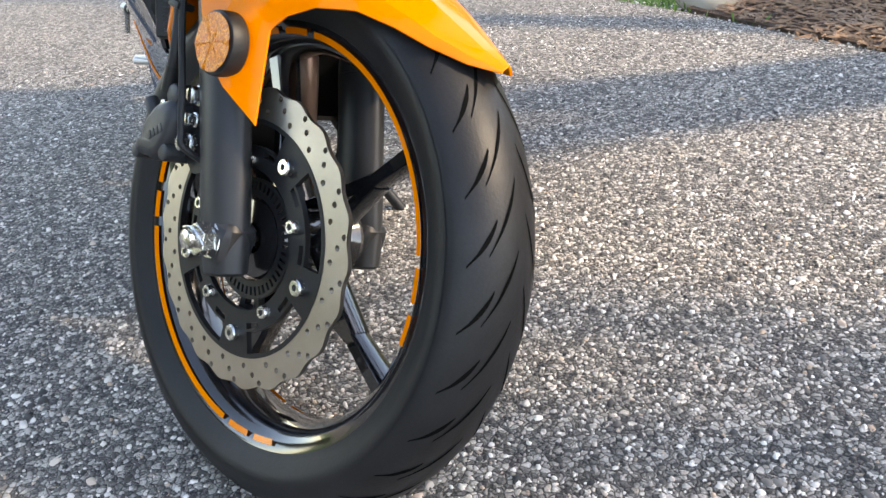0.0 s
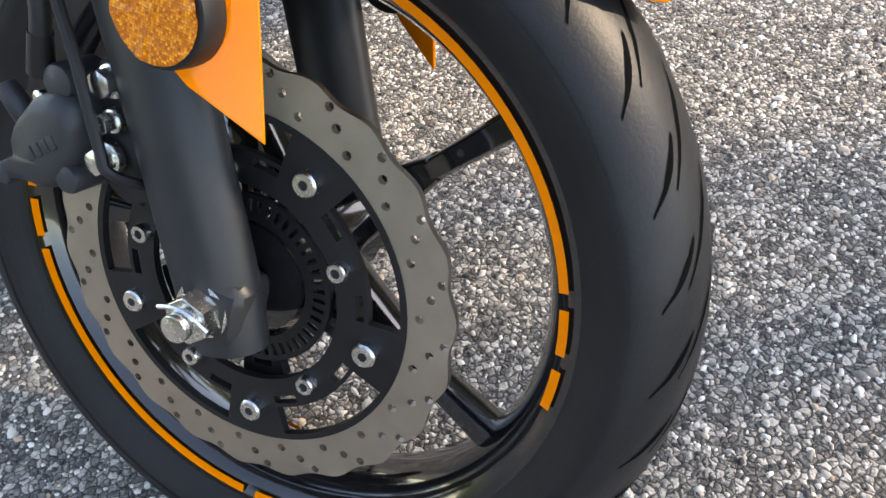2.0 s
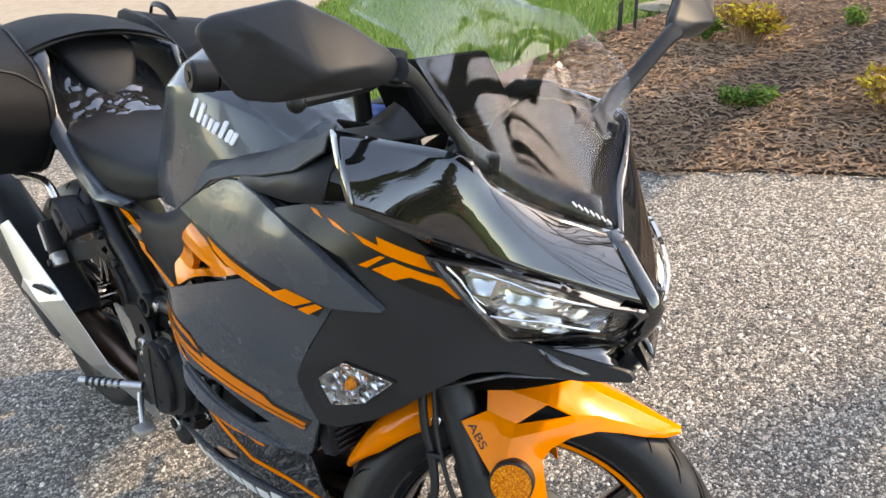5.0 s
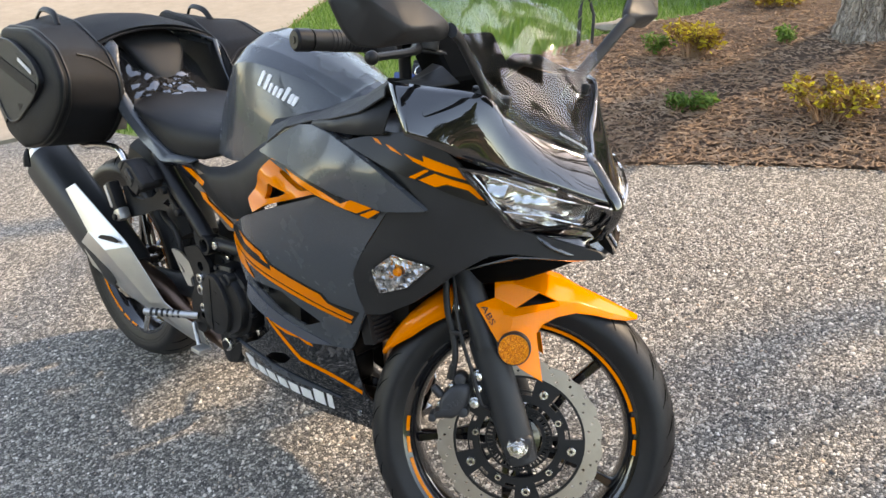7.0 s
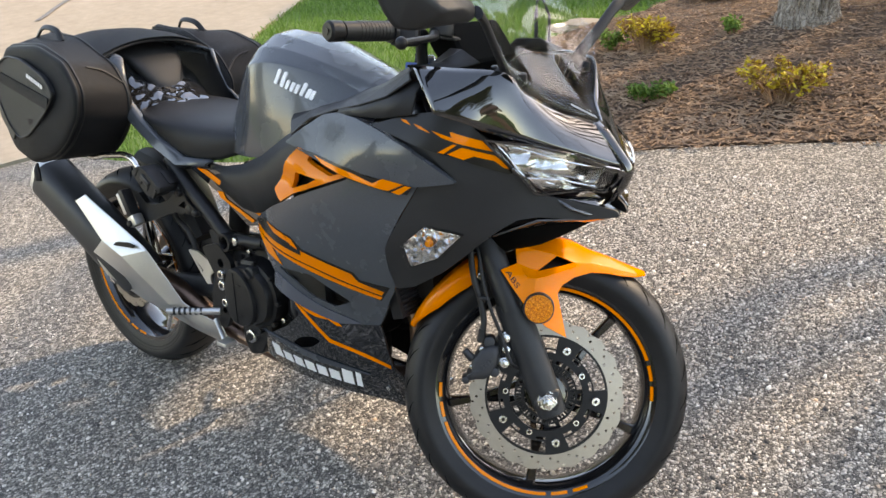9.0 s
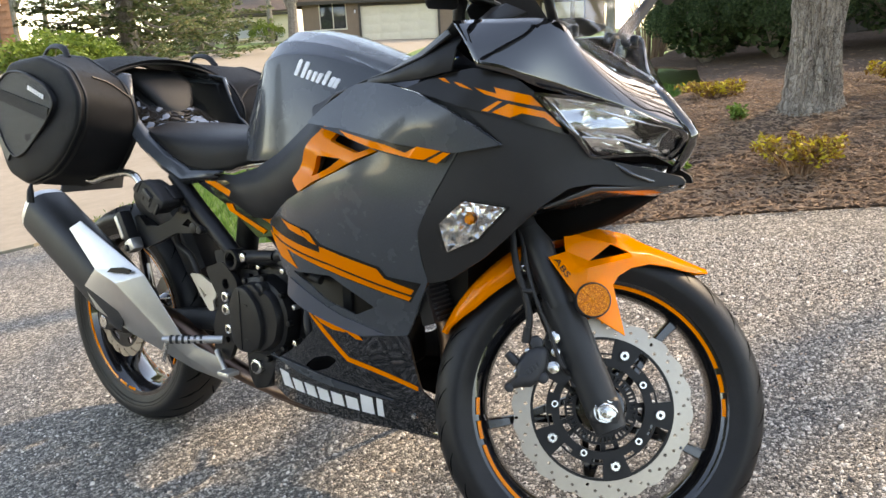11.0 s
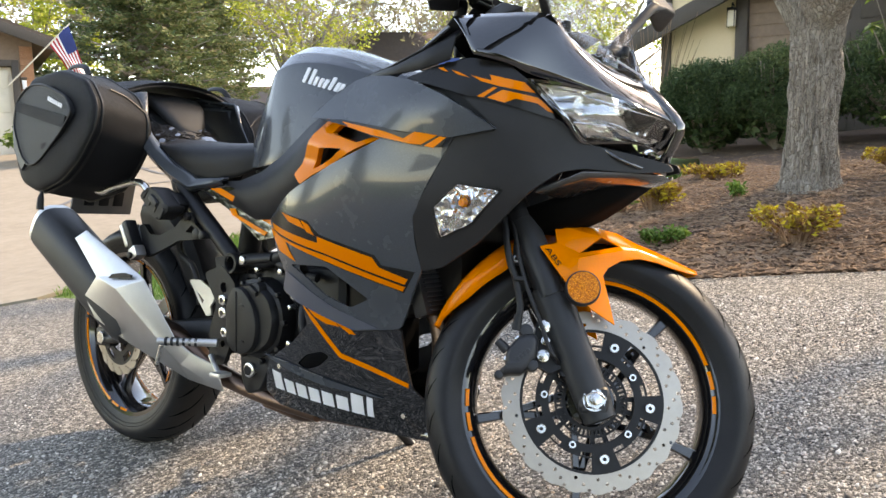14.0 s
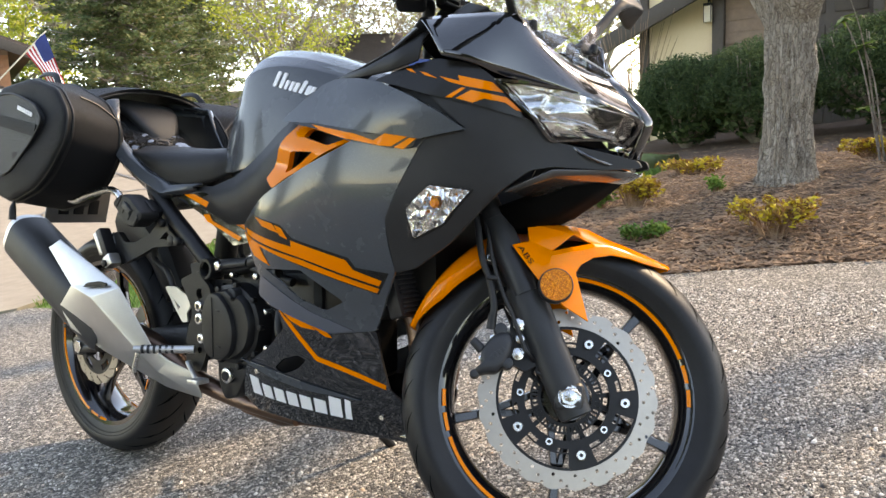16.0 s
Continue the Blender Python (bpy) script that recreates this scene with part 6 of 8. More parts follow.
RW = Matrix.Translation((-1.37, 0, 0.306))
rear = wheel("rear_wheel", 0.306, 0.075, 0.062, RW, "gloss black rear wheel with orange rim tape", False)
brake_disc(rear, -0.085, 0.110, 0.082, -1, 16, False)
part("disc_carrier", sheet(ring2d(0.0825, 60), [ring2d(0.045, 50)] + [sector(0.058, 0.074, 72 * k, 72 * k + 34, 6) for k in range(5)], 0.012, flat_y(-0.0865), 0.005, lambda p: (0, 1, 0)), CAST, rear)
part("sprocket", sheet([((0.098 if k % 2 else 0.104) * math.cos(2 * math.pi * k / 82), (0.098 if k % 2 else 0.104) * math.sin(2 * math.pi * k / 82)) for k in range(82)], [ring2d(0.06, 50)], 0.015, flat_y(0.085), 0.006, lambda p: (0, 1, 0)), STEEL, rear)
part("axle", cyl((0, -0.135, 0), (0, 0.135, 0), 0.012, 20), ZINC, rear)
part("axle_nut", cyl((0, -0.142, 0), (0, -0.126, 0), 0.018, 6, None, 0.001), ZINC, rear, sharp=20)

# ---------------------------------------------------------------- front fork and fender, steered
def along(z):
    """Centre line of a fork leg at a height above the axle."""
    return Vector((0, 0, 0.293)) + AXIS * z


for s in (-1, 1):
    y = s * 0.093
    o = Vector((0.0, y, 0))
    leg = part("fork_leg", tube([along(-0.037) + o, along(-0.034) + o, along(0.0) + o, along(0.05) + o, along(0.09) + o, along(0.19) + o, along(0.205) + o, along(0.21) + o], [0.021, 0.0275, 0.0310, 0.0318, 0.0315, 0.0328, 0.0320, 0.0268], 40, None, 6, 0.66, True, (1, 0, 0)), LEG, bike, "dark grey fork leg", STEER)
    part("upper_leg", tube([along(0.19) + o, along(0.335) + o, along(0.34) + o], [0.0265, 0.0262, 0.0245], 36, raw=True), LEG, leg)
    part("axle_clamp", box((0.052, 0.040, 0.050), (0.001, y, 0.293), 0.014, None, None, 3), LEG, leg)
    part("dust_seal", tube([along(0.335) + o, along(0.35) + o], [0.0265, 0.0255], 28, raw=True), CABLE, leg)
    part("inner_tube", tube([along(0.34) + o, along(0.66) + o], 0.0205, 28, raw=True), CAST, leg)
    part("clamp_collar", tube([along(0.43) + o, along(0.47) + o], [0.031, 0.031], 28, raw=True), CAST, leg)
part("lower_yoke", box((0.075, 0.25, 0.035), along(0.452), 0.012, None), CAST, bike, "black lower fork yoke", STEER)
part("top_yoke", box((0.08, 0.24, 0.022), along(0.640), 0.010, None), CAST, bike, "black top yoke", STEER)

# fender: a flat-topped spine, slanting shoulders, folded side plates and a rear arch
def folded(name, verts, faces, mat, parent, label="", thick=0.003, soft=0.0025, m=None):
    """A sheet of flat facets with softened folds."""
    bm = bmesh.new()
    vs = {k: bm.verts.new(p) for k, p in verts.items()}
    for f in faces:
        bm.faces.new([vs[k] for k in f])
    bmesh.ops.recalc_face_normals(bm, faces=bm.faces[:])
    ob = part(name, bm, mat, parent, label, m, True, 60)
    mod = ob.modifiers.new("thickness", "SOLIDIFY")
    mod.thickness, mod.offset = thick, 0
    bv = ob.modifiers.new("edge", "BEVEL")
    bv.width, bv.segments, bv.limit_method, bv.angle_limit = soft, 3, "ANGLE", radians(5)
    return ob


# station, ridge half width and height, spine half width and height
FENDER = ((-0.135, 0.088, 0.588, 0.036, 0.603), (-0.083, 0.0962, 0.592, 0.036, 0.610), (0.0, 0.0952, 0.576, 0.036, 0.606), (0.033, 0.0862, 0.5635, 0.035, 0.600), (0.070, 0.068, 0.564, 0.031, 0.584), (0.105, 0.055, 0.557, 0.026, 0.5735), (0.135, 0.043, 0.5495, 0.020, 0.563), (0.165, 0.026, 0.5445, 0.012, 0.5525), (0.187, 0.006, 0.542, 0.003, 0.545))
LOWER_EDGE = ((0.070, 0.079, 0.546), (0.105, 0.063, 0.5445), (0.135, 0.047, 0.5395), (0.165, 0.028, 0.5375), (0.187, 0.006, 0.540))
PLATE = dict(a=(-0.108, 0.129, 0.544), b=(-0.078, 0.107, 0.557), c=(-0.083, 0.0962, 0.592), d=(0.0, 0.0952, 0.576), e=(0.033, 0.0862, 0.5635), f=(-0.037, 0.100, 0.543),
             r=(-0.058, 0.1155, 0.531), g=(-0.040, 0.120, 0.530), m=(-0.006, 0.110, 0.541), n=(0.040, 0.088, 0.556), q=(0.036, 0.094, 0.536),
             h=(0.013, 0.103, 0.520), o=(0.004, 0.110, 0.504), i=(0.027, 0.115, 0.420), j=(-0.015, 0.130, 0.441), u=(-0.046, 0.137, 0.466), l=(-0.077, 0.133, 0.504))
fv, ff = {}, []
for s in (-1, 1):
    S = "RL"[s > 0]
    for k, (x, y, z) in PLATE.items():
        fv[S + k] = (x, s * y, z)
    for i, (x, rw, rz, sw, sz) in enumerate(FENDER):
        if i not in (1, 2, 3):
            fv[S + "ridge%d" % i] = (x, s * rw, rz)
        fv[S + "spine%d" % i] = (x, s * sw, sz)
        fv["mid%d" % i] = (x, 0.0, sz + 0.0025)
    for i, (x, y, z) in enumerate(LOWER_EDGE):
        fv[S + "low%d" % i] = (x, s * y, z)
    ridge = [S + {1: "c", 2: "d", 3: "e"}.get(i, "ridge%d" % i) for i in range(9)]
    for i in range(8):
        ff.append((ridge[i], ridge[i + 1], S + "spine%d" % (i + 1), S + "spine%d" % i))
        ff.append((S + "spine%d" % i, S + "spine%d" % (i + 1), "mid%d" % (i + 1), "mid%d" % i))
    for i in range(4):
        ff.append((ridge[4 + i], ridge[5 + i], S + "low%d" % (i + 1), S + "low%d" % i))
    for f in ("cbfd", "brgf", "fgmne", "mnqh", "gmho", "alrb", "rlug", "goiju"):
        ff.append(tuple(S + k for k in f))
    ff.append((S + "n", S + "ridge4", S + "low0", S + "q"))
    ff.append((S + "e", S + "n", S + "ridge4"))
fender = folded("front_fender", fv, ff, ORANGE, bike, "glossy orange front fender with folded sides and dark openings", 0.003, 0.0035, STEER)
rows = []
for i in range(25):
    t = i / 24
    a = radians(112 + 46.5 * t)
    r, w = 0.309 + 0.010 * (1 - t) ** 2, float(np.interp(t, [0, 0.3, 0.6, 0.85, 1], [0.090, 0.090, 0.078, 0.052, 0.026]))
    drop = float(np.interp(t, [0, 0.35, 0.7, 1], [0.040, 0.046, 0.034, 0.008]))
    c, s = math.cos(a), math.sin(a)
    rows.append(mirror_row([(q * c, -y, 0.293 + q * s) for q, y in ((r - drop, w), (r - drop * 0.6, w * 1.0), (r - 0.010, w * 0.96), (r - 0.003, w * 0.84), (r, w * 0.5), (r + 0.001, 0.0))]))
shell("rear_arch", rows, ORANGE, "orange rear half of the fender", fender, thick=0.003)
for s in (-1, 1):
    part("reflector_rim", cyl((-0.031, s * 0.122, 0.476), (-0.031, s * 0.1395, 0.476), 0.0305, 48, 0.0295, 0.002), CABLE, fender, "black reflector rim")
    refl = bmesh.new()
    loops = []
    for r in (0.0008, 0.009, 0.018, 0.0268):
        loops.append([(-0.031 + r * math.cos(radians(a)), s * (0.1425 - 0.0013 * min(1.0, 6 * abs(frac(a / 60 + 0.2) - 0.5)) * min(1.0, r / 0.009)), 0.476 + r * math.sin(radians(a))) for a in range(0, 360, 5)])
    loft(refl, loops, True, True)
    part("reflector", refl, AMBER, fender, "round amber reflector with six prismatic sectors", sharp=4)
    part("fender_stay", box((0.05, 0.006, 0.05), (-0.128, s * 0.090, 0.540), 0.004), CAST, fender)
    part("fender_bolt", cyl((-0.146, s * 0.084, 0.526), (-0.146, s * 0.098, 0.526), 0.0075, 16, 0.007, 0.001), ZINC, fender)
    part("bolt_socket", cyl((-0.146, s * 0.0975, 0.526), (-0.146, s * 0.0985, 0.526), 0.0036, 6), PIPING, fender)
    # the letters ABS
    if s < 0:
        cu = bpy.data.curves.new("abs", "FONT")
        cu.body, cu.size, cu.extrude, cu.align_x = "ABS", 0.0150, 0.0003, "CENTER"
        tmp = bpy.data.objects.new("tmp", cu)
        me = bpy.data.meshes.new_from_object(tmp)
        bpy.data.objects.remove(tmp)
        bm = bmesh.new()
        bm.from_mesh(me)
        A, B, C = (Vector((PLATE[k][0], -PLATE[k][1], PLATE[k][2])) for k in "alr")
        nrm = (B - A).cross(C - A).normalized()
        nrm = -nrm if nrm.y > 0 else nrm
        d = (B - A).normalized()
        up = nrm.cross(d)
        up = -up if up.x < 0 else up
        for v in bm.verts:
            v.co = A.lerp(B, 0.54) + up * 0.0045 + d * v.co.x * 1.5 + up * v.co.y + nrm * (0.0023 + v.co.z)
        part("lettering", bm, DKDECAL, fender, "the letters ABS in black", smooth=False)

# brake caliper, line and sensor lead on the right leg
cal = part("brake_caliper", bmesh.new(), CALIPER, bike, "black two-piston brake caliper", STEER)
bm = bmesh.new()
prof = rounded([(-0.144, 0.372), (-0.134, 0.387), (-0.116, 0.396), (-0.103, 0.394), (-0.097, 0.382), (-0.099, 0.360), (-0.109, 0.337), (-0.124, 0.324), (-0.141, 0.323), (-0.158, 0.318), (-0.163, 0.327), (-0.150, 0.337), (-0.153, 0.350), (-0.149, 0.365)], 0.004)
loops = [[(x, y, z) for x, z in (shrink(prof, k))] for y, k in ((-0.1205, 0.60), (-0.1195, 0.78), (-0.1150, 0.93), (-0.1080, 1.0), (-0.092, 1.02), (-0.060, 1.0), (-0.046, 0.94))]
loft(bm, loops)
fix(bm).to_mesh(cal.data)
for f in cal.data.polygons:
    f.use_smooth = True
for x, z, r, yy in ((-0.120, 0.399, 0.0125, -0.113), (-0.106, 0.341, 0.0105, -0.118), (-0.161, 0.321, 0.0085, -0.116)):
    part("piston_cap", cyl((x, -0.08, z), (x, yy, z), r, 24, r * 0.92, 0.003), CALIPER, cal)
part("bleed_boss", cyl((-0.150, -0.104, 0.362), (-0.168, -0.106, 0.379), 0.0085, 16, 0.0075, 0.002), CALIPER, cal)
for x, z, r in ((-0.0885, 0.410, 0.0085), (-0.0865, 0.385, 0.0062), (-0.0885, 0.359, 0.0085)):
    b = part("mount_bolt", cyl((x, -0.098, z), (x, -0.1135, z), r, 6, None, 0.001), ZINC, cal, "bright mounting bolt")
    part("bolt_flange", cyl((x, -0.098, z), (x, -0.1035, z), r * 1.35, 20, r * 1.25, 0.0008), ZINC, b)
for x, z in ((-0.134, 0.384), (-0.151, 0.348), (-0.137, 0.408)):
    part("caliper_bolt", cyl((x, -0.100, z), (x, -0.1125, z), 0.0048, 14, None, 0.0008), ZINC, cal)
part("caliper_bracket", sheet(rounded([(-0.104, 0.418), (-0.075, 0.424), (-0.052, 0.400), (-0.050, 0.345), (-0.075, 0.330), (-0.104, 0.345)], 0.006), (), 0.02, flat_y(-0.097), 0.014, lambda p: (0, 1, 0)), CAST, cal)
for k in range(4):
    part("lettering_block", box((0.0055, 0.002, 0.009), (0, 0, 0), 0.0008, pose(-0.131 + 0.0055 * k, -0.1203, 0.350 + 0.0046 * k, 0, -40, 0)), CALIPER, cal)
part("brake_hose", tube([(-0.138, -0.106, 0.402), (-0.135, -0.110, 0.418), (-0.134, -0.112, 0.443), (-0.144, -0.112, 0.484), (-0.156, -0.112, 0.514), (-0.165, -0.110, 0.550), (-0.171, -0.106, 0.585), (-0.195, -0.090, 0.67), (-0.210, -0.075, 0.75)], 0.0062, 14, None, 8), CABLE, bike, "black rubber brake hose", STEER)
part("hose_end", tube([(-0.137, -0.107, 0.398), (-0.135, -0.110, 0.425)], [0.0085, 0.0075], 14, raw=True), CAST, bike, "crimped hose end", STEER)
part("sensor_lead", tube([(-0.055, -0.085, 0.345), (-0.072, -0.116, 0.359), (-0.081, -0.118, 0.374), (-0.102, -0.118, 0.424), (-0.117, -0.118, 0.455), (-0.131, -0.118, 0.490), (-0.142, -0.116, 0.525), (-0.151, -0.112, 0.565), (-0.175, -0.09, 0.66)], 0.0036, 8, None, 8), CABLE, bike, "thin sensor lead", STEER)
part("hose_clip", box((0.020, 0.020, 0.008), (-0.139, -0.114, 0.486), 0.003, pose(0, 0, 0, 0, 0, 0)), CABLE, bike, "black clip holding hose and lead", STEER)
part("sensor", cyl((-0.050, -0.098, 0.337), (-0.040, -0.078, 0.330), 0.010, 14, None, 0.002), CABLE, bike, "wheel speed sensor", STEER)


# ---------------------------------------------------------------- exhaust
def oval(c, d, up, a, b, n=28, power=2.6):
    """A soft-cornered loop round c, across the direction d."""
    d = Vector(d).normalized()
    u = (Vector(up) - d * Vector(up).dot(d)).normalized()
    v = d.cross(u)
    out = []
    for k in range(n):
        t = 2 * math.pi * k / n
        ct, st = math.cos(t), math.sin(t)
        out.append(Vector(c) + u * a * abs(ct) ** (2 / power) * math.copysign(1, ct) + v * b * abs(st) ** (2 / power) * math.copysign(1, st))
    return out


E0, E1 = Vector((-1.155, -0.170, 0.370)), Vector((-1.525, -0.196, 0.615))
ED = (E1 - E0).normalized()
can = bmesh.new()
loft(can, [oval(E0 + ED * t, ED, (0, 0, 1), a, b, 32, 3.0) for t, a, b in ((-0.02, 0.056, 0.048), (0.0, 0.062, 0.056), (0.12, 0.066, 0.060), (0.415, 0.063, 0.058), (0.425, 0.062, 0.057))])
ex = part("silencer", fix(can), grained("silencer_black", (0.035, 0.036, 0.038), 0.45, 700, 0.04, 0.15, 0.3), bike, "satin black silencer with brushed metal shield")
cap = bmesh.new()
loft(cap, [oval(E0 + ED * t, ED, (0, 0, 1), a, b, 32, 3.0) for t, a, b in ((0.422, 0.063, 0.058), (0.440, 0.060, 0.054), (0.456, 0.046, 0.040), (0.458, 0.028, 0.024), (0.43, 0.026, 0.022))], True, False)
part("end_cap", fix(cap), ALU, ex, "bevelled metal end cap")
# brushed shield: facets over the right side
def facets(name, quads, mat, parent, label=""):
    bm = bmesh.new()
    for q in quads:
        bm.faces.new([bm.verts.new(p) for p in q])
    bmesh.ops.remove_doubles(bm, verts=bm.verts[:], dist=1e-4)
    bmesh.ops.recalc_face_normals(bm, faces=bm.faces[:])
    ob = part(name, bm, mat, parent, label, sharp=12)
    mod = ob.modifiers.new("thickness", "SOLIDIFY")
    mod.thickness, mod.offset = 0.003, 0
    bv = ob.modifiers.new("edge", "BEVEL")
    bv.width, bv.segments = 0.003, 2
    return ob


A1, A2, A3 = (-1.288, -0.250, 0.575), (-1.253, -0.238, 0.595), (-1.025, -0.232, 0.491)
B0, B1, B2 = (-1.183, -0.252, 0.483), (-1.087, -0.258, 0.459), (-1.009, -0.232, 0.481)
L1, L2, C1 = (-1.2715, -0.235, 0.430), (-1.222, -0.236, 0.377), (-1.121, -0.205, 0.321)
R1, R2, Q1 = (-0.972, -0.215, 0.337), (-0.947, -0.190, 0.340), (-0.910, -0.175, 0.313)
C2, D1, D2, D3 = (-0.958, -0.172, 0.283), (-0.835, -0.142, 0.228), (-0.853, -0.150, 0.286), (-0.958, -0.150, 0.2435)
facets("heat_shield", [
    (A1, A2, A3, B0), (B0, A3, B2, B1), (L1, B0, B1), (L1, B1, C1, L2), (B1, B2, R2, R1), (B1, R1, C1), (C1, R1, C2, D3), (R1, R2, Q1, C2), (C2, Q1, D2, D1), (D3, C2, D1)], ALU, ex, "brushed faceted heat shield")
part("shield_slot", sheet(rounded([(-1.125, 0.481), (-1.046, 0.484), (-1.040, 0.491), (-1.068, 0.496), (-1.110, 0.492)], 0.004), (), 0.02, lambda u, v: Vector((u, -0.2555 + 0.12 * (u + 1.12), v)), 0.004, lambda p: (0, 1, 0)), PIPING, ex, "dark slot in the shield")
part("link_pipe", tube([E0 - ED * 0.01, (-1.0, -0.145, 0.330), (-0.90, -0.110, 0.262), (-0.76, -0.09, 0.222), (-0.6, -0.07, 0.20)], [0.046, 0.030, 0.022, 0.020, 0.020], 20), HEADER, ex)
for y in (-0.055, 0.035):
    part("header_pipe", tube([(-0.32, y, 0.47), (-0.275, y * 1.1, 0.42), (-0.270, y * 1.1, 0.33), (-0.30, y, 0.25), (-0.38, y * 0.7, 0.205), (-0.62, -0.05, 0.20)], 0.022, 18), HEADER, bike, "heat-stained exhaust header pipe")
part("collector", tube([(-0.58, -0.04, 0.212), (-0.66, -0.05, 0.210), (-0.76, -0.07, 0.222)], [0.034, 0.044, 0.034], 18, None, 6, 0.75), HEADER, bike, "heat-stained collector box")

# ---------------------------------------------------------------- engine, frame, swing arm
eng = part("engine", box((0.30, 0.26, 0.26), (-0.62, 0, 0.40), 0.03, None, None, 3), CAST, bike, "black twin-cylinder engine")
part("cylinder_block", box((0.22, 0.22, 0.22), (-0.47, 0, 0.53), 0.02, Matrix.Translation((0, 0, 0)), None, 3), CAST, eng)
part("sump", box((0.26, 0.16, 0.08), (-0.60, 0, 0.245), 0.02, None, None, 3), CAST, eng)
CL = Vector((-0.690, 0, 0.405))
bm = bmesh.new()
outl = rounded([(-0.762, 0.36), (-0.765, 0.44), (-0.735, 0.488), (-0.68, 0.495), (-0.625, 0.465), (-0.605, 0.415), (-0.62, 0.355), (-0.68, 0.322), (-0.735, 0.328)], 0.03, 5)
loft(bm, [[(x, y, z) for x, z in shrink(outl, k)] for y, k in ((-0.12, 1.03), (-0.158, 1.02), (-0.165, 1.0), (-0.168, 0.90), (-0.178, 0.88), (-0.184, 0.84), (-0.185, 0.5), (-0.185, 0.15))])
cc = part("clutch_cover", fix(bm), CAST, eng, "satin black clutch cover", sharp=25)
for a in range(0, 360, 40):
    p = (CL.x + 0.088 * math.cos(radians(a)), CL.z + 0.088 * math.sin(radians(a)))
    part("cover_bolt", cyl((p[0], -0.160, p[1]), (p[0], -0.172, p[1]), 0.0065, 6, None, 0.001), CAST, cc)
low = rounded([(-0.758, 0.385), (-0.625, 0.372), (-0.655, 0.305), (-0.688, 0.250), (-0.735, 0.238), (-0.754, 0.275)], 0.012, 3)
bm = bmesh.new()
loft(bm, [[(x, y, z) for x, z in shrink(low, k)] for y, k in ((-0.11, 1.02), (-0.152, 1.0), (-0.158, 0.97), (-0.160, 0.90), (-0.160, 0.3))])
part("lower_cover", fix(bm), CAST, eng, "satin black lower casting", sharp=25)
plate = rounded([(-0.758, 0.355), (-0.761, 0.435), (-0.737, 0.476), (-0.705, 0.476), (-0.668, 0.440), (-0.656, 0.392), (-0.668, 0.348), (-0.705, 0.330), (-0.738, 0.334)], 0.02, 4)
bm = bmesh.new()
loft(bm, [[(x, y, z) for x, z in shrink(plate, k)] for y, k in ((-0.170, 1.0), (-0.190, 0.99), (-0.1945, 0.96), (-0.1955, 0.90), (-0.1955, 0.3))])
part("cover_plate", fix(bm), CAST, cc, "raised face of the cover", sharp=25)
part("cover_rib", box((0.0025, 0.006, 0.128), (-0.722, -0.1945, 0.402), 0.001), CAST, cc)
for z in (0.438, 0.362):
    part("cover_mark", box((0.014, 0.003, 0.0035), (0, 0, 0), 0.001, pose(-0.704, -0.1960, z, 0, 8, 0)), CAST, cc)
part("filler_cap", cyl((-0.672, -0.160, 0.470), (-0.672, -0.186, 0.472), 0.017, 20, 0.015, 0.003), CABLE, cc, "black oil filler cap")
part("filler_grip", box((0.026, 0.010, 0.007), (0, 0, 0), 0.002, pose(-0.672, -0.189, 0.472, 0, 35, 0)), CABLE, cc)
part("oil_cap", cyl((-0.715, -0.155, 0.295), (-0.715, -0.170, 0.295), 0.017, 20, None, 0.003), ZINC, eng, "bright filler plug")
part("oil_cap_core", cyl((-0.715, -0.168, 0.295), (-0.715, -0.173, 0.295), 0.011, 6), CAST, eng)
for p, q, r in (((-0.60, -0.15, 0.50), (-0.55, -0.16, 0.52), 0.012), ((-0.66, -0.14, 0.53), (-0.52, -0.15, 0.50), 0.009), ((-0.56, -0.15, 0.44), (-0.54, -0.15, 0.36), 0.010)):
    part("coolant_pipe", tube([p, ((p[0] + q[0]) / 2, p[1] - 0.012, (p[2] + q[2]) / 2), q], r, 12), CABLE, eng)
for x, z, r in ((-0.585, 0.462, 0.009), (-0.597, 0.437, 0.006), (-0.60, 0.36, 0.008), (-0.625, 0.51, 0.007), (-0.70, 0.512, 0.006)):
    part("engine_bolt", cyl((x, -0.135, z), (x, -0.160, z), r, 6, None, 0.001), ZINC, eng)

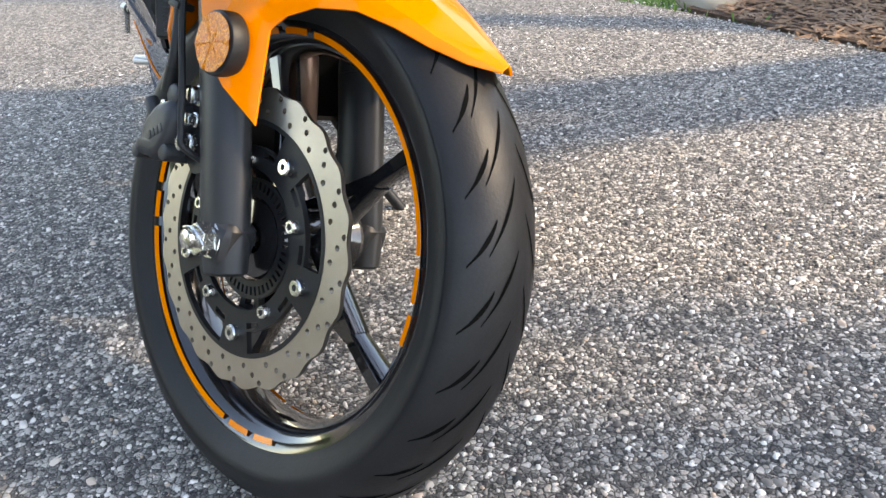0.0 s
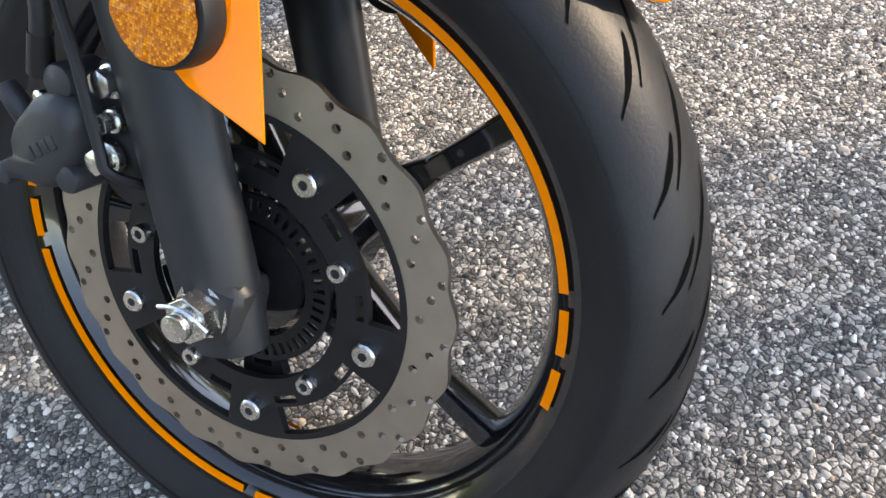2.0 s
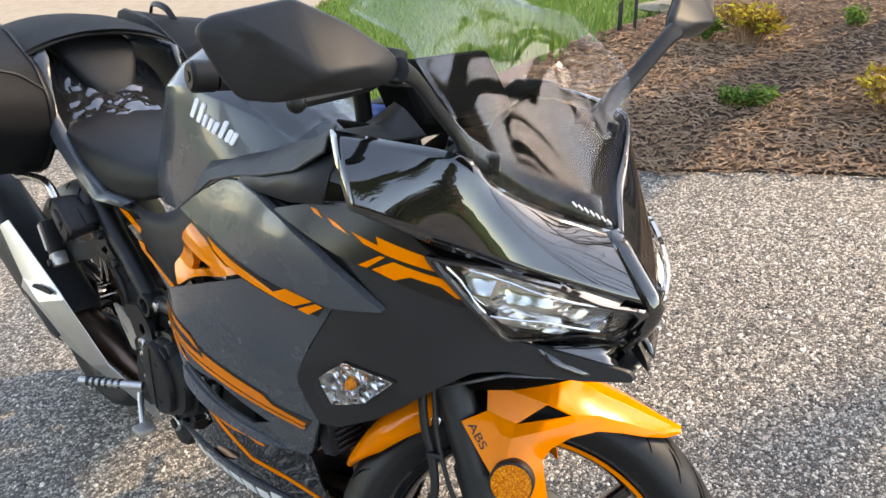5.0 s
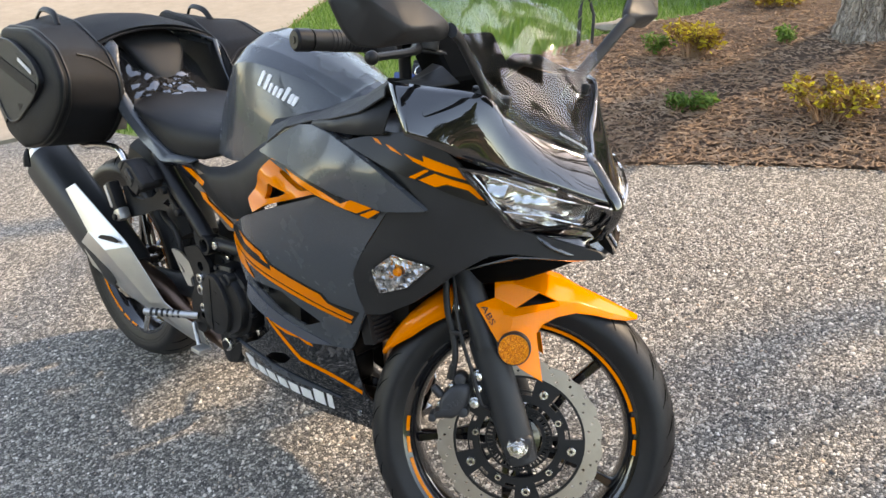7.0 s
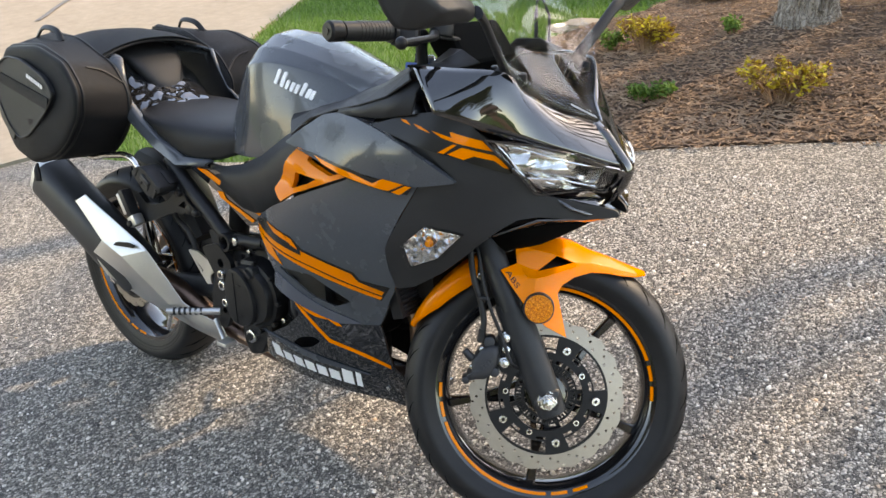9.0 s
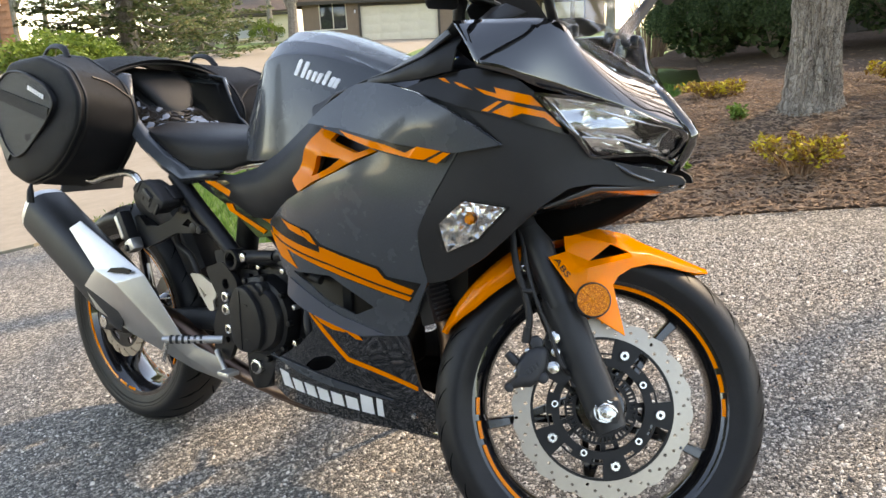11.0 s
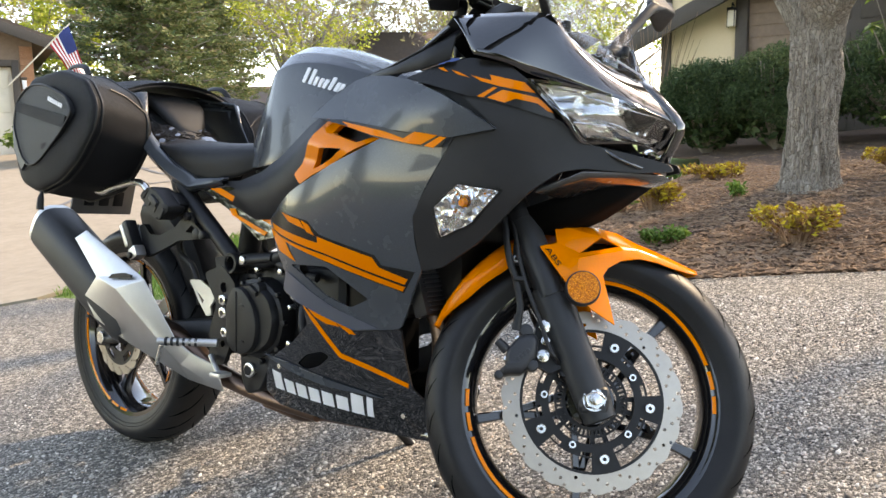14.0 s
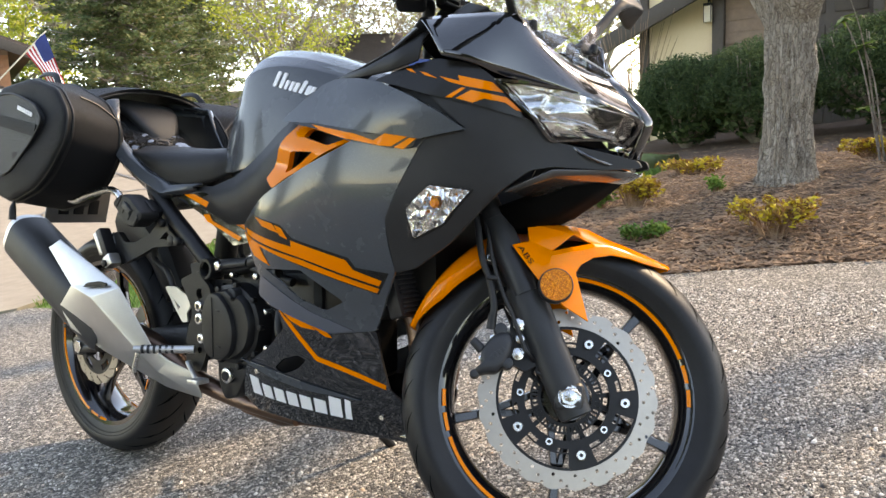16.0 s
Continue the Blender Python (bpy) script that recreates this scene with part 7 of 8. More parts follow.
# frame tubes
for s in (-1, 1):
    fr = part("frame_tube", tube([(-0.985, s * 0.145, 0.704), (-0.911, s * 0.150, 0.641), (-0.855, s * 0.150, 0.594), (-0.785, s * 0.150, 0.534)], 0.0185, 16), CAST, bike, "black tubular subframe")
    part("thin_stay", tube([(-1.008, s * 0.132, 0.679), (-0.96, s * 0.136, 0.640), (-0.905, s * 0.145, 0.592)], 0.008, 10), CAST, fr)
    part("stay_boss", cyl((-0.900, s * 0.130, 0.588), (-0.900, s * 0.172, 0.588), 0.013, 16, None, 0.003), CAST, fr)
    part("tube_mouth", lathe([(0.0225, -0.018), (0.0235, -0.016), (0.0235, 0.016), (0.0225, 0.018), (0.0165, 0.018), (0.0155, 0.016), (0.0155, -0.016), (0.0165, -0.018)], 24, (-0.778, s * 0.152, 0.524)), CAST, fr, "open end of the frame tube")
    part("gusset_bolt", cyl((-0.742, s * 0.13, 0.531), (-0.742, s * 0.166, 0.531), 0.010, 16, None, 0.002), ZINC, fr)
    part("cross_bar", tube([(-0.765, s * 0.150, 0.528), (-0.735, s * 0.150, 0.534), (-0.655, s * 0.150, 0.540)], [0.017, 0.014, 0.012], 12, None, 6, 0.7), CAST, fr)
    part("side_plate", sheet(rounded([(-0.869, 0.534), (-0.807, 0.544), (-0.790, 0.520), (-0.774, 0.500), (-0.722, 0.501), (-0.722, 0.470), (-0.850, 0.470), (-0.866, 0.516)], 0.005), [[(-0.755, 0.492), (-0.735, 0.492), (-0.748, 0.478)]], 0.015, lambda u, v, s=s: Vector((u, s * 0.140, v)), 0.006, lambda p, s=s: (0, -s, 0)), MATT, fr, "black frame side plate")
    part("brake_hose", tube([(-1.024, s * 0.13, 0.585), (-1.018, s * 0.13, 0.540), (-0.972, s * 0.13, 0.512), (-0.950, s * 0.13, 0.470), (-0.94, s * 0.13, 0.42)], 0.008, 10), CABLE, fr)
    part("main_tube", tube([(-0.80, s * 0.13, 0.525), (-0.66, s * 0.14, 0.535), (-0.5, s * 0.15, 0.60), (-0.30, s * 0.13, 0.74)], 0.016, 14), CAST, fr)
    part("lower_tube", tube([(-0.79, s * 0.13, 0.52), (-0.82, s * 0.135, 0.42), (-0.80, s * 0.13, 0.32)], 0.020, 12), CAST, fr)
    # foot peg bracket
    br = part("peg_bracket", sheet(rounded([(-0.865, 0.50), (-0.80, 0.52), (-0.755, 0.48), (-0.765, 0.36), (-0.80, 0.295), (-0.85, 0.30), (-0.845, 0.38), (-0.82, 0.43)], 0.014), [circ((-0.795, 0.47), 0.012, 10), circ((-0.80, 0.345), 0.008, 10)], 0.02, lambda u, v, s=s: Vector((u, s * 0.172, v)), 0.012, lambda p, s=s: (0, -s, 0)), CAST, bike, "black footrest bracket")
    for x, z, r in ((-0.790, 0.443, 0.013), (-0.790, 0.415, 0.014), (-0.785, 0.372, 0.012), (-0.765, 0.395, 0.006), (-0.758, 0.405, 0.006)):
        b = part("bracket_bolt", cyl((x, s * 0.168, z), (x, s * 0.182, z), r, 18, r * 0.9, 0.002), ZINC, br)
        part("socket", cyl((x, s * 0.180, z), (x, s * 0.1825, z), r * 0.45, 6), PIPING, b)
    hp = [(-0.925, 0.482), (-0.885, 0.483), (-0.838, 0.462), (-0.832, 0.438), (-0.848, 0.425), (-0.842, 0.405), (-0.862, 0.402), (-0.890, 0.435)]
    part("heel_guard", sheet(rounded(hp, 0.006), [[(-0.893, 0.455), (-0.876, 0.430), (-0.870, 0.437)]], 0.012, lambda u, v, s=s: Vector((u, s * 0.170, v)), 0.005, lambda p, s=s: (0, -s, 0)), ALU, bike, "brushed heel guard plate")
    peg = part("foot_peg", tube([(-0.800, s * 0.185, 0.348), (-0.850, s * 0.225, 0.350), (-0.905, s * 0.265, 0.352)], [0.009, 0.0085, 0.0075], 14), ALU, bike, "ribbed foot peg")
    for k in range(6):
        t = 0.35 + 0.1 * k
        c = Vector((-0.800, s * 0.185, 0.348)).lerp(Vector((-0.905, s * 0.265, 0.352)), t)
        dd = Vector((-0.105, s * 0.08, 0.004)).normalized() * 0.003
        part("peg_rib", tube([c - dd, c + dd], 0.0100, 12, raw=True), LEG, peg)
    part("peg_feeler", cyl((-0.898, s * 0.260, 0.345), (-0.915, s * 0.262, 0.300), 0.006, 10, 0.005), ZINC, peg)
    part("pedal", tube([(-0.83, s * 0.180, 0.315), (-0.80, s * 0.195, 0.305), (-0.765, s * 0.210, 0.290)], [0.007, 0.0055, 0.006], 10), ALU, bike, "brushed brake pedal" if s < 0 else "brushed shift pedal")
    part("pedal_tip", box((0.034, 0.034, 0.011), (-0.750, s * 0.215, 0.288), 0.003), ALU, bike)
    # passenger peg hanger
    arm = [(-0.938, 0.637), (-0.912, 0.637), (-0.906, 0.619), (-0.905, 0.612), (-0.878, 0.594), (-0.852, 0.590), (-0.852, 0.578), (-0.964, 0.572), (-1.018, 0.550), (-1.078, 0.530), (-1.100, 0.535), (-1.090, 0.570), (-1.100, 0.606), (-1.085, 0.612), (-1.061, 0.585), (-1.025, 0.585), (-0.975, 0.603)]
    hg = part("passenger_hanger", sheet(rounded(arm, 0.006), [[(-0.940, 0.592), (-0.915, 0.608), (-0.890, 0.590), (-0.905, 0.588)]], 0.012, lambda u, v, s=s: Vector((u, s * (0.170 + 0.12 * (-0.95 - u) * (u < -0.95)), v)), 0.014, lambda p, s=s: (0, -s, 0)), CAST, bike, "black cast passenger footrest hanger", sharp=50)
    for x, z in ((-0.925, 0.628), (-0.868, 0.585)):
        part("hanger_bolt", cyl((x, s * 0.168, z), (x, s * 0.180, z), 0.010, 14, 0.009, 0.002), CAST, hg)
    pm = pose(-1.105, s * 0.203, 0.580, 0, -27, 0) @ Matrix.Scale(0.88, 4)
    pp = part("passenger_peg", box((0.026, 0.034, 0.086), (0, 0, 0.004), 0.006, pm), CAST, bike, "folded passenger footrest")
    part("peg_face", box((0.014, 0.030, 0.066), (-0.013, s * 0.004, 0.010), 0.003, pm), ALU, pp, "bright ribbed face")
    part("peg_knuckle", box((0.038, 0.034, 0.034), (0.002, s * 0.002, -0.050), 0.008, pm), ALU, pp, "bright hinge knuckle")
    part("peg_pivot", cyl((-1.088, s * 0.190, 0.536), (-1.088, s * 0.226, 0.536), 0.008, 12, None, 0.002), CAST, pp)
    for k in range(7):
        part("peg_rib", box((0.004, 0.026, 0.004), (-0.0205, s * 0.004, -0.016 + k * 0.0088), 0.001, pm), CABLE, pp)
    # swing arm
    part("swing_arm", tube([(-0.86, s * 0.11, 0.37), (-1.10, s * 0.115, 0.345), (-1.37, s * 0.12, 0.306)], [0.034, 0.026, 0.026], 14, None, 8, 0.55), CAST, bike, "black swing arm")
    part("axle_block", box((0.07, 0.03, 0.05), (-1.37, s * 0.12, 0.306), 0.008), CAST, bike)
part("rear_caliper", box((0.09, 0.045, 0.06), (-1.30, -0.095, 0.375), 0.014, None, None, 3), CAST, bike, "black rear brake caliper")
part("hugger", tube([(-1.08, 0, 0.44), (-1.16, 0, 0.57), (-1.30, 0, 0.62)], [0.05, 0.06, 0.05], 14, None, 8, 1.6), MATT, bike, "black inner mudguard")
part("chain_guard", box((0.34, 0.02, 0.05), (-1.10, 0.09, 0.42), 0.008, None), MATT, bike)
part("shock", cyl((-0.98, 0.02, 0.40), (-0.93, 0.02, 0.62), 0.028, 18), CAST, bike)
# side stand on the left
part("side_stand", tube([(-0.66, 0.12, 0.24), (-0.64, 0.20, 0.13), (-0.62, 0.275, 0.045)], [0.013, 0.011, 0.011], 12), CAST, bike, "black side stand")
part("stand_foot", box((0.07, 0.035, 0.008), (-0.615, 0.285, 0.040), 0.003), CAST, bike)
# radiator
rad = part("radiator", box((0.03, 0.28, 0.20), (0, 0, 0), 0.004, pose(-0.290, 0, 0.535, 0, -18, 0)), CAST, bike, "black finned radiator")
for k in range(22):
    part("fin", box((0.006, 0.26, 0.003), (0.017, 0, -0.092 + k * 0.0088), 0.0005, pose(-0.290, 0, 0.535, 0, -18, 0)), LEG, rad)
part("inner_core", box((0.42, 0.16, 0.34), (-0.42, 0, 0.62), 0.03), PIPING, bike, "dark inner bodywork")
part("inner_core", box((0.30, 0.20, 0.12), (-0.24, 0, 0.80), 0.03), PIPING, bike)
part("belly_pan", box((0.36, 0.15, 0.02), (-0.46, 0, 0.198), 0.008), GLOSS, bike)

# ---------------------------------------------------------------- bars, mirrors, key
UNSTEER = STEER.inverted()
for s in (-1, 1):
    def turned(p, s=s):
        """A place on the right-hand bar, carried over to this side."""
        q = UNSTEER @ Vector(p)
        return Vector((q.x, -s * q.y, q.z))
    base, knee, tip = turned((-0.214, -0.085, 0.915)), turned((-0.197, -0.120, 1.014)), turned((-0.226, -0.282, 1.023))
    bar = part("handlebar", tube([base, turned((-0.208, -0.095, 0.980)), knee, tip], 0.011, 14), CAST, bike, "black clip-on handlebar", STEER)
    g0 = knee.lerp(tip, 0.36)
    ax_ = (tip - g0).normalized()
    gr = part("grip", tube([g0, tip], [0.0165, 0.0165], 20, raw=True), CABLE, bar, "ribbed rubber grip")
    part("grip_flange", tube([g0 - ax_ * 0.004, g0 + ax_ * 0.004], 0.0205, 20, raw=True), CABLE, gr)
    for k in range(9):
        c = g0.lerp(tip, 0.12 + 0.07 * k)
        part("grip_rib", tube([c - ax_ * 0.003, c + ax_ * 0.003], 0.0174, 20, raw=True), CABLE, gr)
    part("bar_end", tube([tip, tip + ax_ * 0.004, tip + ax_ * 0.026, tip + ax_ * 0.030], [0.014, 0.0175, 0.0175, 0.014], 20, raw=True), CAST, bar, "bar end weight")
    part("bar_end_bolt", tube([tip + ax_ * 0.029, tip + ax_ * 0.0315], 0.006, 6, raw=True), PIPING, bar)
    part("switch_box", box((0.055, 0.05, 0.048), knee.lerp(tip, 0.18), 0.010, None, None, 3), CABLE, bar, "black switch housing")
    part("switch_button", box((0.016, 0.016, 0.012), knee.lerp(tip, 0.18) + Vector((-0.02, 0, 0.026)), 0.003), CAST, bar)
    b0, b1 = knee.lerp(tip, 0.1) + Vector((0.045, 0, -0.005)), turned((-0.124, -0.251, 1.003))
    part("lever", tube([b0, b0.lerp(b1, 0.35) + Vector((0.012, 0, 0)), b1], [0.010, 0.0065, 0.0065], 10), CAST, bar, "black hand lever")
    bb = bmesh.new()
    bmesh.ops.create_icosphere(bb, subdivisions=3, radius=0.011, matrix=Matrix.Translation(b1))
    part("lever_ball", bb, CAST, bar)
    part("reservoir", cyl(b0 + Vector((0.01, -s * 0.02, 0.0)), b0 + Vector((0.01, -s * 0.02, 0.04)), 0.022, 20, None, 0.004), CABLE, bar)
    part("control_cable", tube([b0, b0 + Vector((0.05, -s * 0.05, -0.01)), base + Vector((0.05, 0, -0.04)), base + Vector((0.02, -s * 0.05, -0.14))], 0.005, 8), CABLE, bar)
    # mirror: a flat-sided stalk and a faceted shell, glass towards the rider
    def out(x, y, z, s=s):
        """A place given for the right-hand side, carried over about the nose's own plane."""
        return Vector((x, y if s < 0 else 2 * CY - y, z))
    foot = out(-0.018, -0.105, 0.944)
    mir = part("mirror", tube([foot, out(-0.014, -0.120, 0.962), out(-0.002, -0.165, 1.000), out(0.008, -0.205, 1.036), out(0.012, -0.228, 1.050)], [0.014, 0.012, 0.0105, 0.0105, 0.013], 16, None, 6, 0.62, False, (0.7, 0.3 * s, -0.6)), MATT, bike, "matt black mirror on a slanting stalk")
    part("mirror_base", tube([out(-0.050, -0.098, 0.942), out(-0.020, -0.104, 0.945), out(0.012, -0.090, 0.930)], [0.011, 0.015, 0.011], 16, None, 5, 0.6), MATT, mir)
    for p in (out(-0.044, -0.098, 0.948), out(0.008, -0.092, 0.937)):
        part("mirror_screw", cyl(p - Vector((0, 0, 0.010)), p + Vector((0.003, s * 0.003, 0.008)), 0.0085, 16, 0.0078, 0.002), CAST, mir)
        part("screw_socket", cyl(p + Vector((0.003, s * 0.003, 0.0075)), p + Vector((0.0032, s * 0.0032, 0.0086)), 0.0035, 6), PIPING, mir)
    part("base_pad", tube([out(-0.026, -0.108, 0.915), out(-0.018, -0.105, 0.944)], [0.022, 0.015], 16, raw=True), GLOSS, mir)
    inner, outer_end = out(0.012, -0.225, 1.050), out(-0.040, -0.400, 1.092)
    hc = (inner + outer_end) / 2
    lat = (inner - outer_end).normalized()
    upv = Vector((-0.12, 0, 1))
    upv = (upv - lat * upv.dot(lat)).normalized()
    nrm = lat.cross(upv).normalized()
    nrm = -nrm if nrm.x < 0 else nrm
    ang = [(-0.097, 0.000), (-0.086, 0.014), (-0.017, 0.043), (0.036, 0.032), (0.085, 0.014), (0.096, 0.000), (0.088, -0.016), (0.034, -0.032), (-0.020, -0.049), (-0.052, -0.051), (-0.072, -0.033)]
    bm = bmesh.new()
    rim0 = [bm.verts.new(hc + lat * u * 0.95 + upv * v * 0.93 - nrm * 0.016) for u, v in ang]
    rim1 = [bm.verts.new(hc + lat * u + upv * v - nrm * 0.004) for u, v in ang]
    keel = [bm.verts.new(hc + lat * u + upv * v + nrm * d) for u, v, d in ((-0.050, 0.004, 0.018), (0.004, -0.020, 0.036), (0.050, -0.002, 0.020))]
    n_ = len(ang)
    for a_, b_ in zip(range(n_), [(k + 1) % n_ for k in range(n_)]):
        bm.faces.new((rim0[a_], rim0[b_], rim1[b_], rim1[a_]))
        ka, kb = (0 if ang[q][0] < -0.045 else (2 if ang[q][0] > 0.04 else 1) for q in (a_, b_))
        bm.faces.new((rim1[a_], rim1[b_], keel[kb], keel[ka]) if ka != kb else (rim1[a_], rim1[b_], keel[ka]))
    bm.faces.new(rim0[::-1])
    # the ridge between the upper and lower facets
    top_ring = [e for e in bm.edges if e.is_boundary]
    bmesh.ops.contextual_create(bm, geom=top_ring) if top_ring else None
    bmesh.ops.recalc_face_normals(bm, faces=bm.faces[:])
    mh = part("mirror_housing", bm, MATT, mir, "matt black faceted mirror shell", None, True, 50)
    bv = mh.modifiers.new("edge", "BEVEL")
    bv.width, bv.segments, bv.limit_method, bv.angle_limit = 0.006, 3, "ANGLE", radians(4)
    bm = bmesh.new()
    bm.faces.new([bm.verts.new(hc + lat * u * 0.88 + upv * v * 0.86 + nrm * -0.0165) for u, v in rounded(ang, 0.008, 3)])
    part("mirror_glass", bm, CHROME, mir, "mirror glass", smooth=False)
part("instrument_pod", box((0.06, 0.17, 0.09), (0, 0, 0), 0.015, pose(-0.165, 0.01, 0.975, 0, -35, 0), None, 3), VOID, bike, "black instrument pod")
part("ignition", cyl(along(0.645) + Vector((0.01, 0, 0)), along(0.675) + Vector((0.01, 0, 0)), 0.02, 18, None, 0.003), CAST, bike, "ignition lock", STEER)
part("key", box((0.05, 0.004, 0.020), along(0.705) + Vector((-0.01, -0.01, 0)), 0.003), paint("blue_key", (0.02, 0.08, 0.30), 0.3), bike, "blue anodised key fob", STEER)
part("key_ring", lathe([(0.010, -0.001), (0.0115, 0.0), (0.010, 0.001), (0.0085, 0)], 24, tuple(along(0.715) + Vector((0.02, -0.015, 0.006)))), ZINC, bike, "", STEER)

# plate holder at the tail
ph = part("plate_holder", tube([(-1.40, 0, 0.85), (-1.52, 0, 0.76), (-1.58, 0, 0.70)], [0.03, 0.025, 0.02], 10), MATT, bike, "black plate hanger")
plate = part("number_plate", box((0.008, 0.19, 0.10), (0, 0, 0), 0.003, pose(-1.60, 0.0, 0.690, 0, 20, 0)), PLATEG, bike, "dark motorcycle number plate")
for k in range(3):
    part("plate_bar", box((0.004, 0.030, 0.045), (0.0055, -0.045 + 0.045 * k, 0.0), 0.001, pose(-1.60, 0.0, 0.690, 0, 20, 0)), CAST, plate)
# luggage frame
for s in (-1, 1):
    part("rack_tube", tube([(-1.025, s * 0.205, 0.672), (-1.040, s * 0.205, 0.692), (-1.060, s * 0.205, 0.706), (-1.096, s * 0.205, 0.711), (-1.181, s * 0.205, 0.702), (-1.26, s * 0.205, 0.694), (-1.40, s * 0.19, 0.76)], 0.0085, 12), ZINC, bike, "bent steel luggage rack tube")
    out = rounded([(-1.044, 0.677), (-1.028, 0.690), (-0.993, 0.697), (-0.970, 0.688), (-0.925, 0.651), (-0.929, 0.638), (-0.970, 0.619), (-0.986, 0.624)], 0.005, 3)
    bm = bmesh.new()
    loft(bm, [[(x, s * y, z) for x, z in shrink(out, k)] for y, k in ((0.176, 0.90), (0.180, 0.98), (0.186, 1.0), (0.216, 1.0), (0.222, 0.97), (0.225, 0.88), (0.2255, 0.4))])
    mt = part("rack_mount", fix(bm), CABLE, bike, "black ribbed rack mounting clamp", sharp=35)
    for k in range(4):
        a = Vector((-1.018, s * 0.2235, 0.686)).lerp(Vector((-0.955, s * 0.2235, 0.637)), k / 3)
        part("clamp_rib", box((0.007, 0.008, 0.030), (0, 0, 0), 0.002, pose(a.x + 0.006, a.y, a.z - 0.004, 0, 40, 0)), CABLE, mt)
    part("clamp_latch", box((0.034, 0.010, 0.015), (0, 0, 0), 0.003, pose(-0.978, s * 0.226, 0.664, 0, 40, 0)), LEG, mt, "moulded latch of the clamp")
    part("rack_bracket", box((0.046, 0.030, 0.034), (0, 0, 0), 0.006, pose(-0.953, s * 0.180, 0.657, 0, 40, 0)), CAST, bike, "black rack bracket")


def saddle_bag(s, label):
    ob = thing("saddle_bag", BIKE, label, "saddle bag", "pair of saddle bags")
    # outlines of the outer face and of the side against the tail
    face = rounded([(-1.462, 0.90), (-1.400, 0.975), (-1.240, 0.982), (-1.125, 0.946), (-1.072, 0.885), (-1.080, 0.823), (-1.145, 0.756), (-1.210, 0.716), (-1.322, 0.688), (-1.415, 0.717), (-1.468, 0.80)], 0.024, 4)
    back = rounded([(-1.50, 0.92), (-1.44, 1.010), (-1.300, 0.990), (-1.155, 0.925), (-1.105, 0.861), (-1.110, 0.795), (-1.165, 0.735), (-1.225, 0.692), (-1.38, 0.668), (-1.47, 0.70), (-1.505, 0.80)], 0.022, 4)

    def ring(t, k=1.0):
        """t runs from the tail (0) to the outer face (1)."""
        out = []
        cx, cz = -1.27, 0.83
        for (x0, z0), (x1, z1) in zip(back, face):
            x, z = x0 + (x1 - x0) * t, z0 + (z1 - z0) * t
            y = 0.145 + (0.305 - 0.145) * t + 0.020 * t * (cz + 0.14 - z) / 0.28
            out.append((cx + (x - cx) * k, s * y, cz + (z - cz) * k))
        return out
    bm = bmesh.new()
    loft(bm, [ring(0.0, 0.90), ring(0.03, 0.985), ring(0.08, 1.0), ring(0.30, 1.008), ring(0.60, 1.010), ring(0.80, 1.004), ring(0.92, 1.0), ring(0.965, 0.992), ring(0.992, 0.972), ring(1.006, 0.94), ring(1.018, 0.86), ring(1.03, 0.7), ring(1.038, 0.45), ring(1.04, 0.2)])
    part("body", fix(bm), CLOTH, ob, "black nylon body", sharp=60)
    for t, k in ((0.955, 0.985), (0.875, 1.004), (0.10, 1.005)):
        loop = ring(t, k)
        part("piping", tube(loop + [loop[0]], 0.0032, 8, raw=True), PIPING, ob)
    # the seam across the front and the zip round the lid
    part("seam", tube([Vector(p) * 1.0 for p in (ring(0.62, 1.012)[18], ring(0.35, 1.012)[19], ring(0.08, 1.006)[20])], 0.003, 8), PIPING, ob)
    # raised outer pocket
    def outer(u, v, o=0.0):
        return Vector((u, s * (0.305 + 0.020 * (0.97 - v) / 0.28 + 0.008 + o), v))
    inner = rounded([(-1.430, 0.925), (-1.370, 0.955), (-1.300, 0.950), (-1.190, 0.912), (-1.150, 0.872), (-1.200, 0.825), (-1.295, 0.763), (-1.350, 0.752), (-1.395, 0.785), (-1.442, 0.860)], 0.025, 4)
    pk = part("pocket", sheet(inner, (), 0.03, lambda u, v: outer(u, v, 0.006), 0.010, lambda p: (0, -s, 0)), CLOTH2, ob, "padded outer pocket", sharp=50)
    lp = [outer(x, z, 0.006) for x, z in inner]
    part("pocket_piping", tube(lp + [lp[0]], 0.003, 8, raw=True), PIPING, pk)
    part("pocket_band", sheet([(-1.430, 0.895), (-1.425, 0.920), (-1.175, 0.862), (-1.185, 0.835)], (), 0.04, lambda u, v: outer(u, v, 0.009), 0.003, lambda p: (0, -s, 0)), CLOTH, pk)
    for i in range(7):
        a = -1.262 + i * 0.0105
        c = outer(a, 0.911 - 0.36 * (a + 1.262), 0.0085)
        part("label_block", box((0.0075, 0.001, 0.010), (0, 0, 0), 0, pose(c.x, c.y, c.z, 0, 20, 0)), WHITE, pk)
    part("corner_patch", sheet([(-1.455, 0.86), (-1.425, 0.855), (-1.372, 0.765), (-1.39, 0.745), (-1.440, 0.80)], (), 0.03, lambda u, v: outer(u, v, 0.003), 0.006, lambda p: (0, -s, 0)), LEG, ob)
    # lid handle, zip pull
    part("handle", tube([(-1.40, s * 0.215, 0.995), (-1.37, s * 0.21, 1.018), (-1.31, s * 0.21, 1.012), (-1.28, s * 0.215, 0.985)], 0.008, 10, None, 6, 0.5), PIPING, ob, "webbing handle")
    part("zip_pull", tube([(-1.305, s * 0.322, 0.690), (-1.305, s * 0.326, 0.672), (-1.305, s * 0.328, 0.645)], [0.003, 0.008, 0.009], 10), PIPING, ob, "cord zip pull")
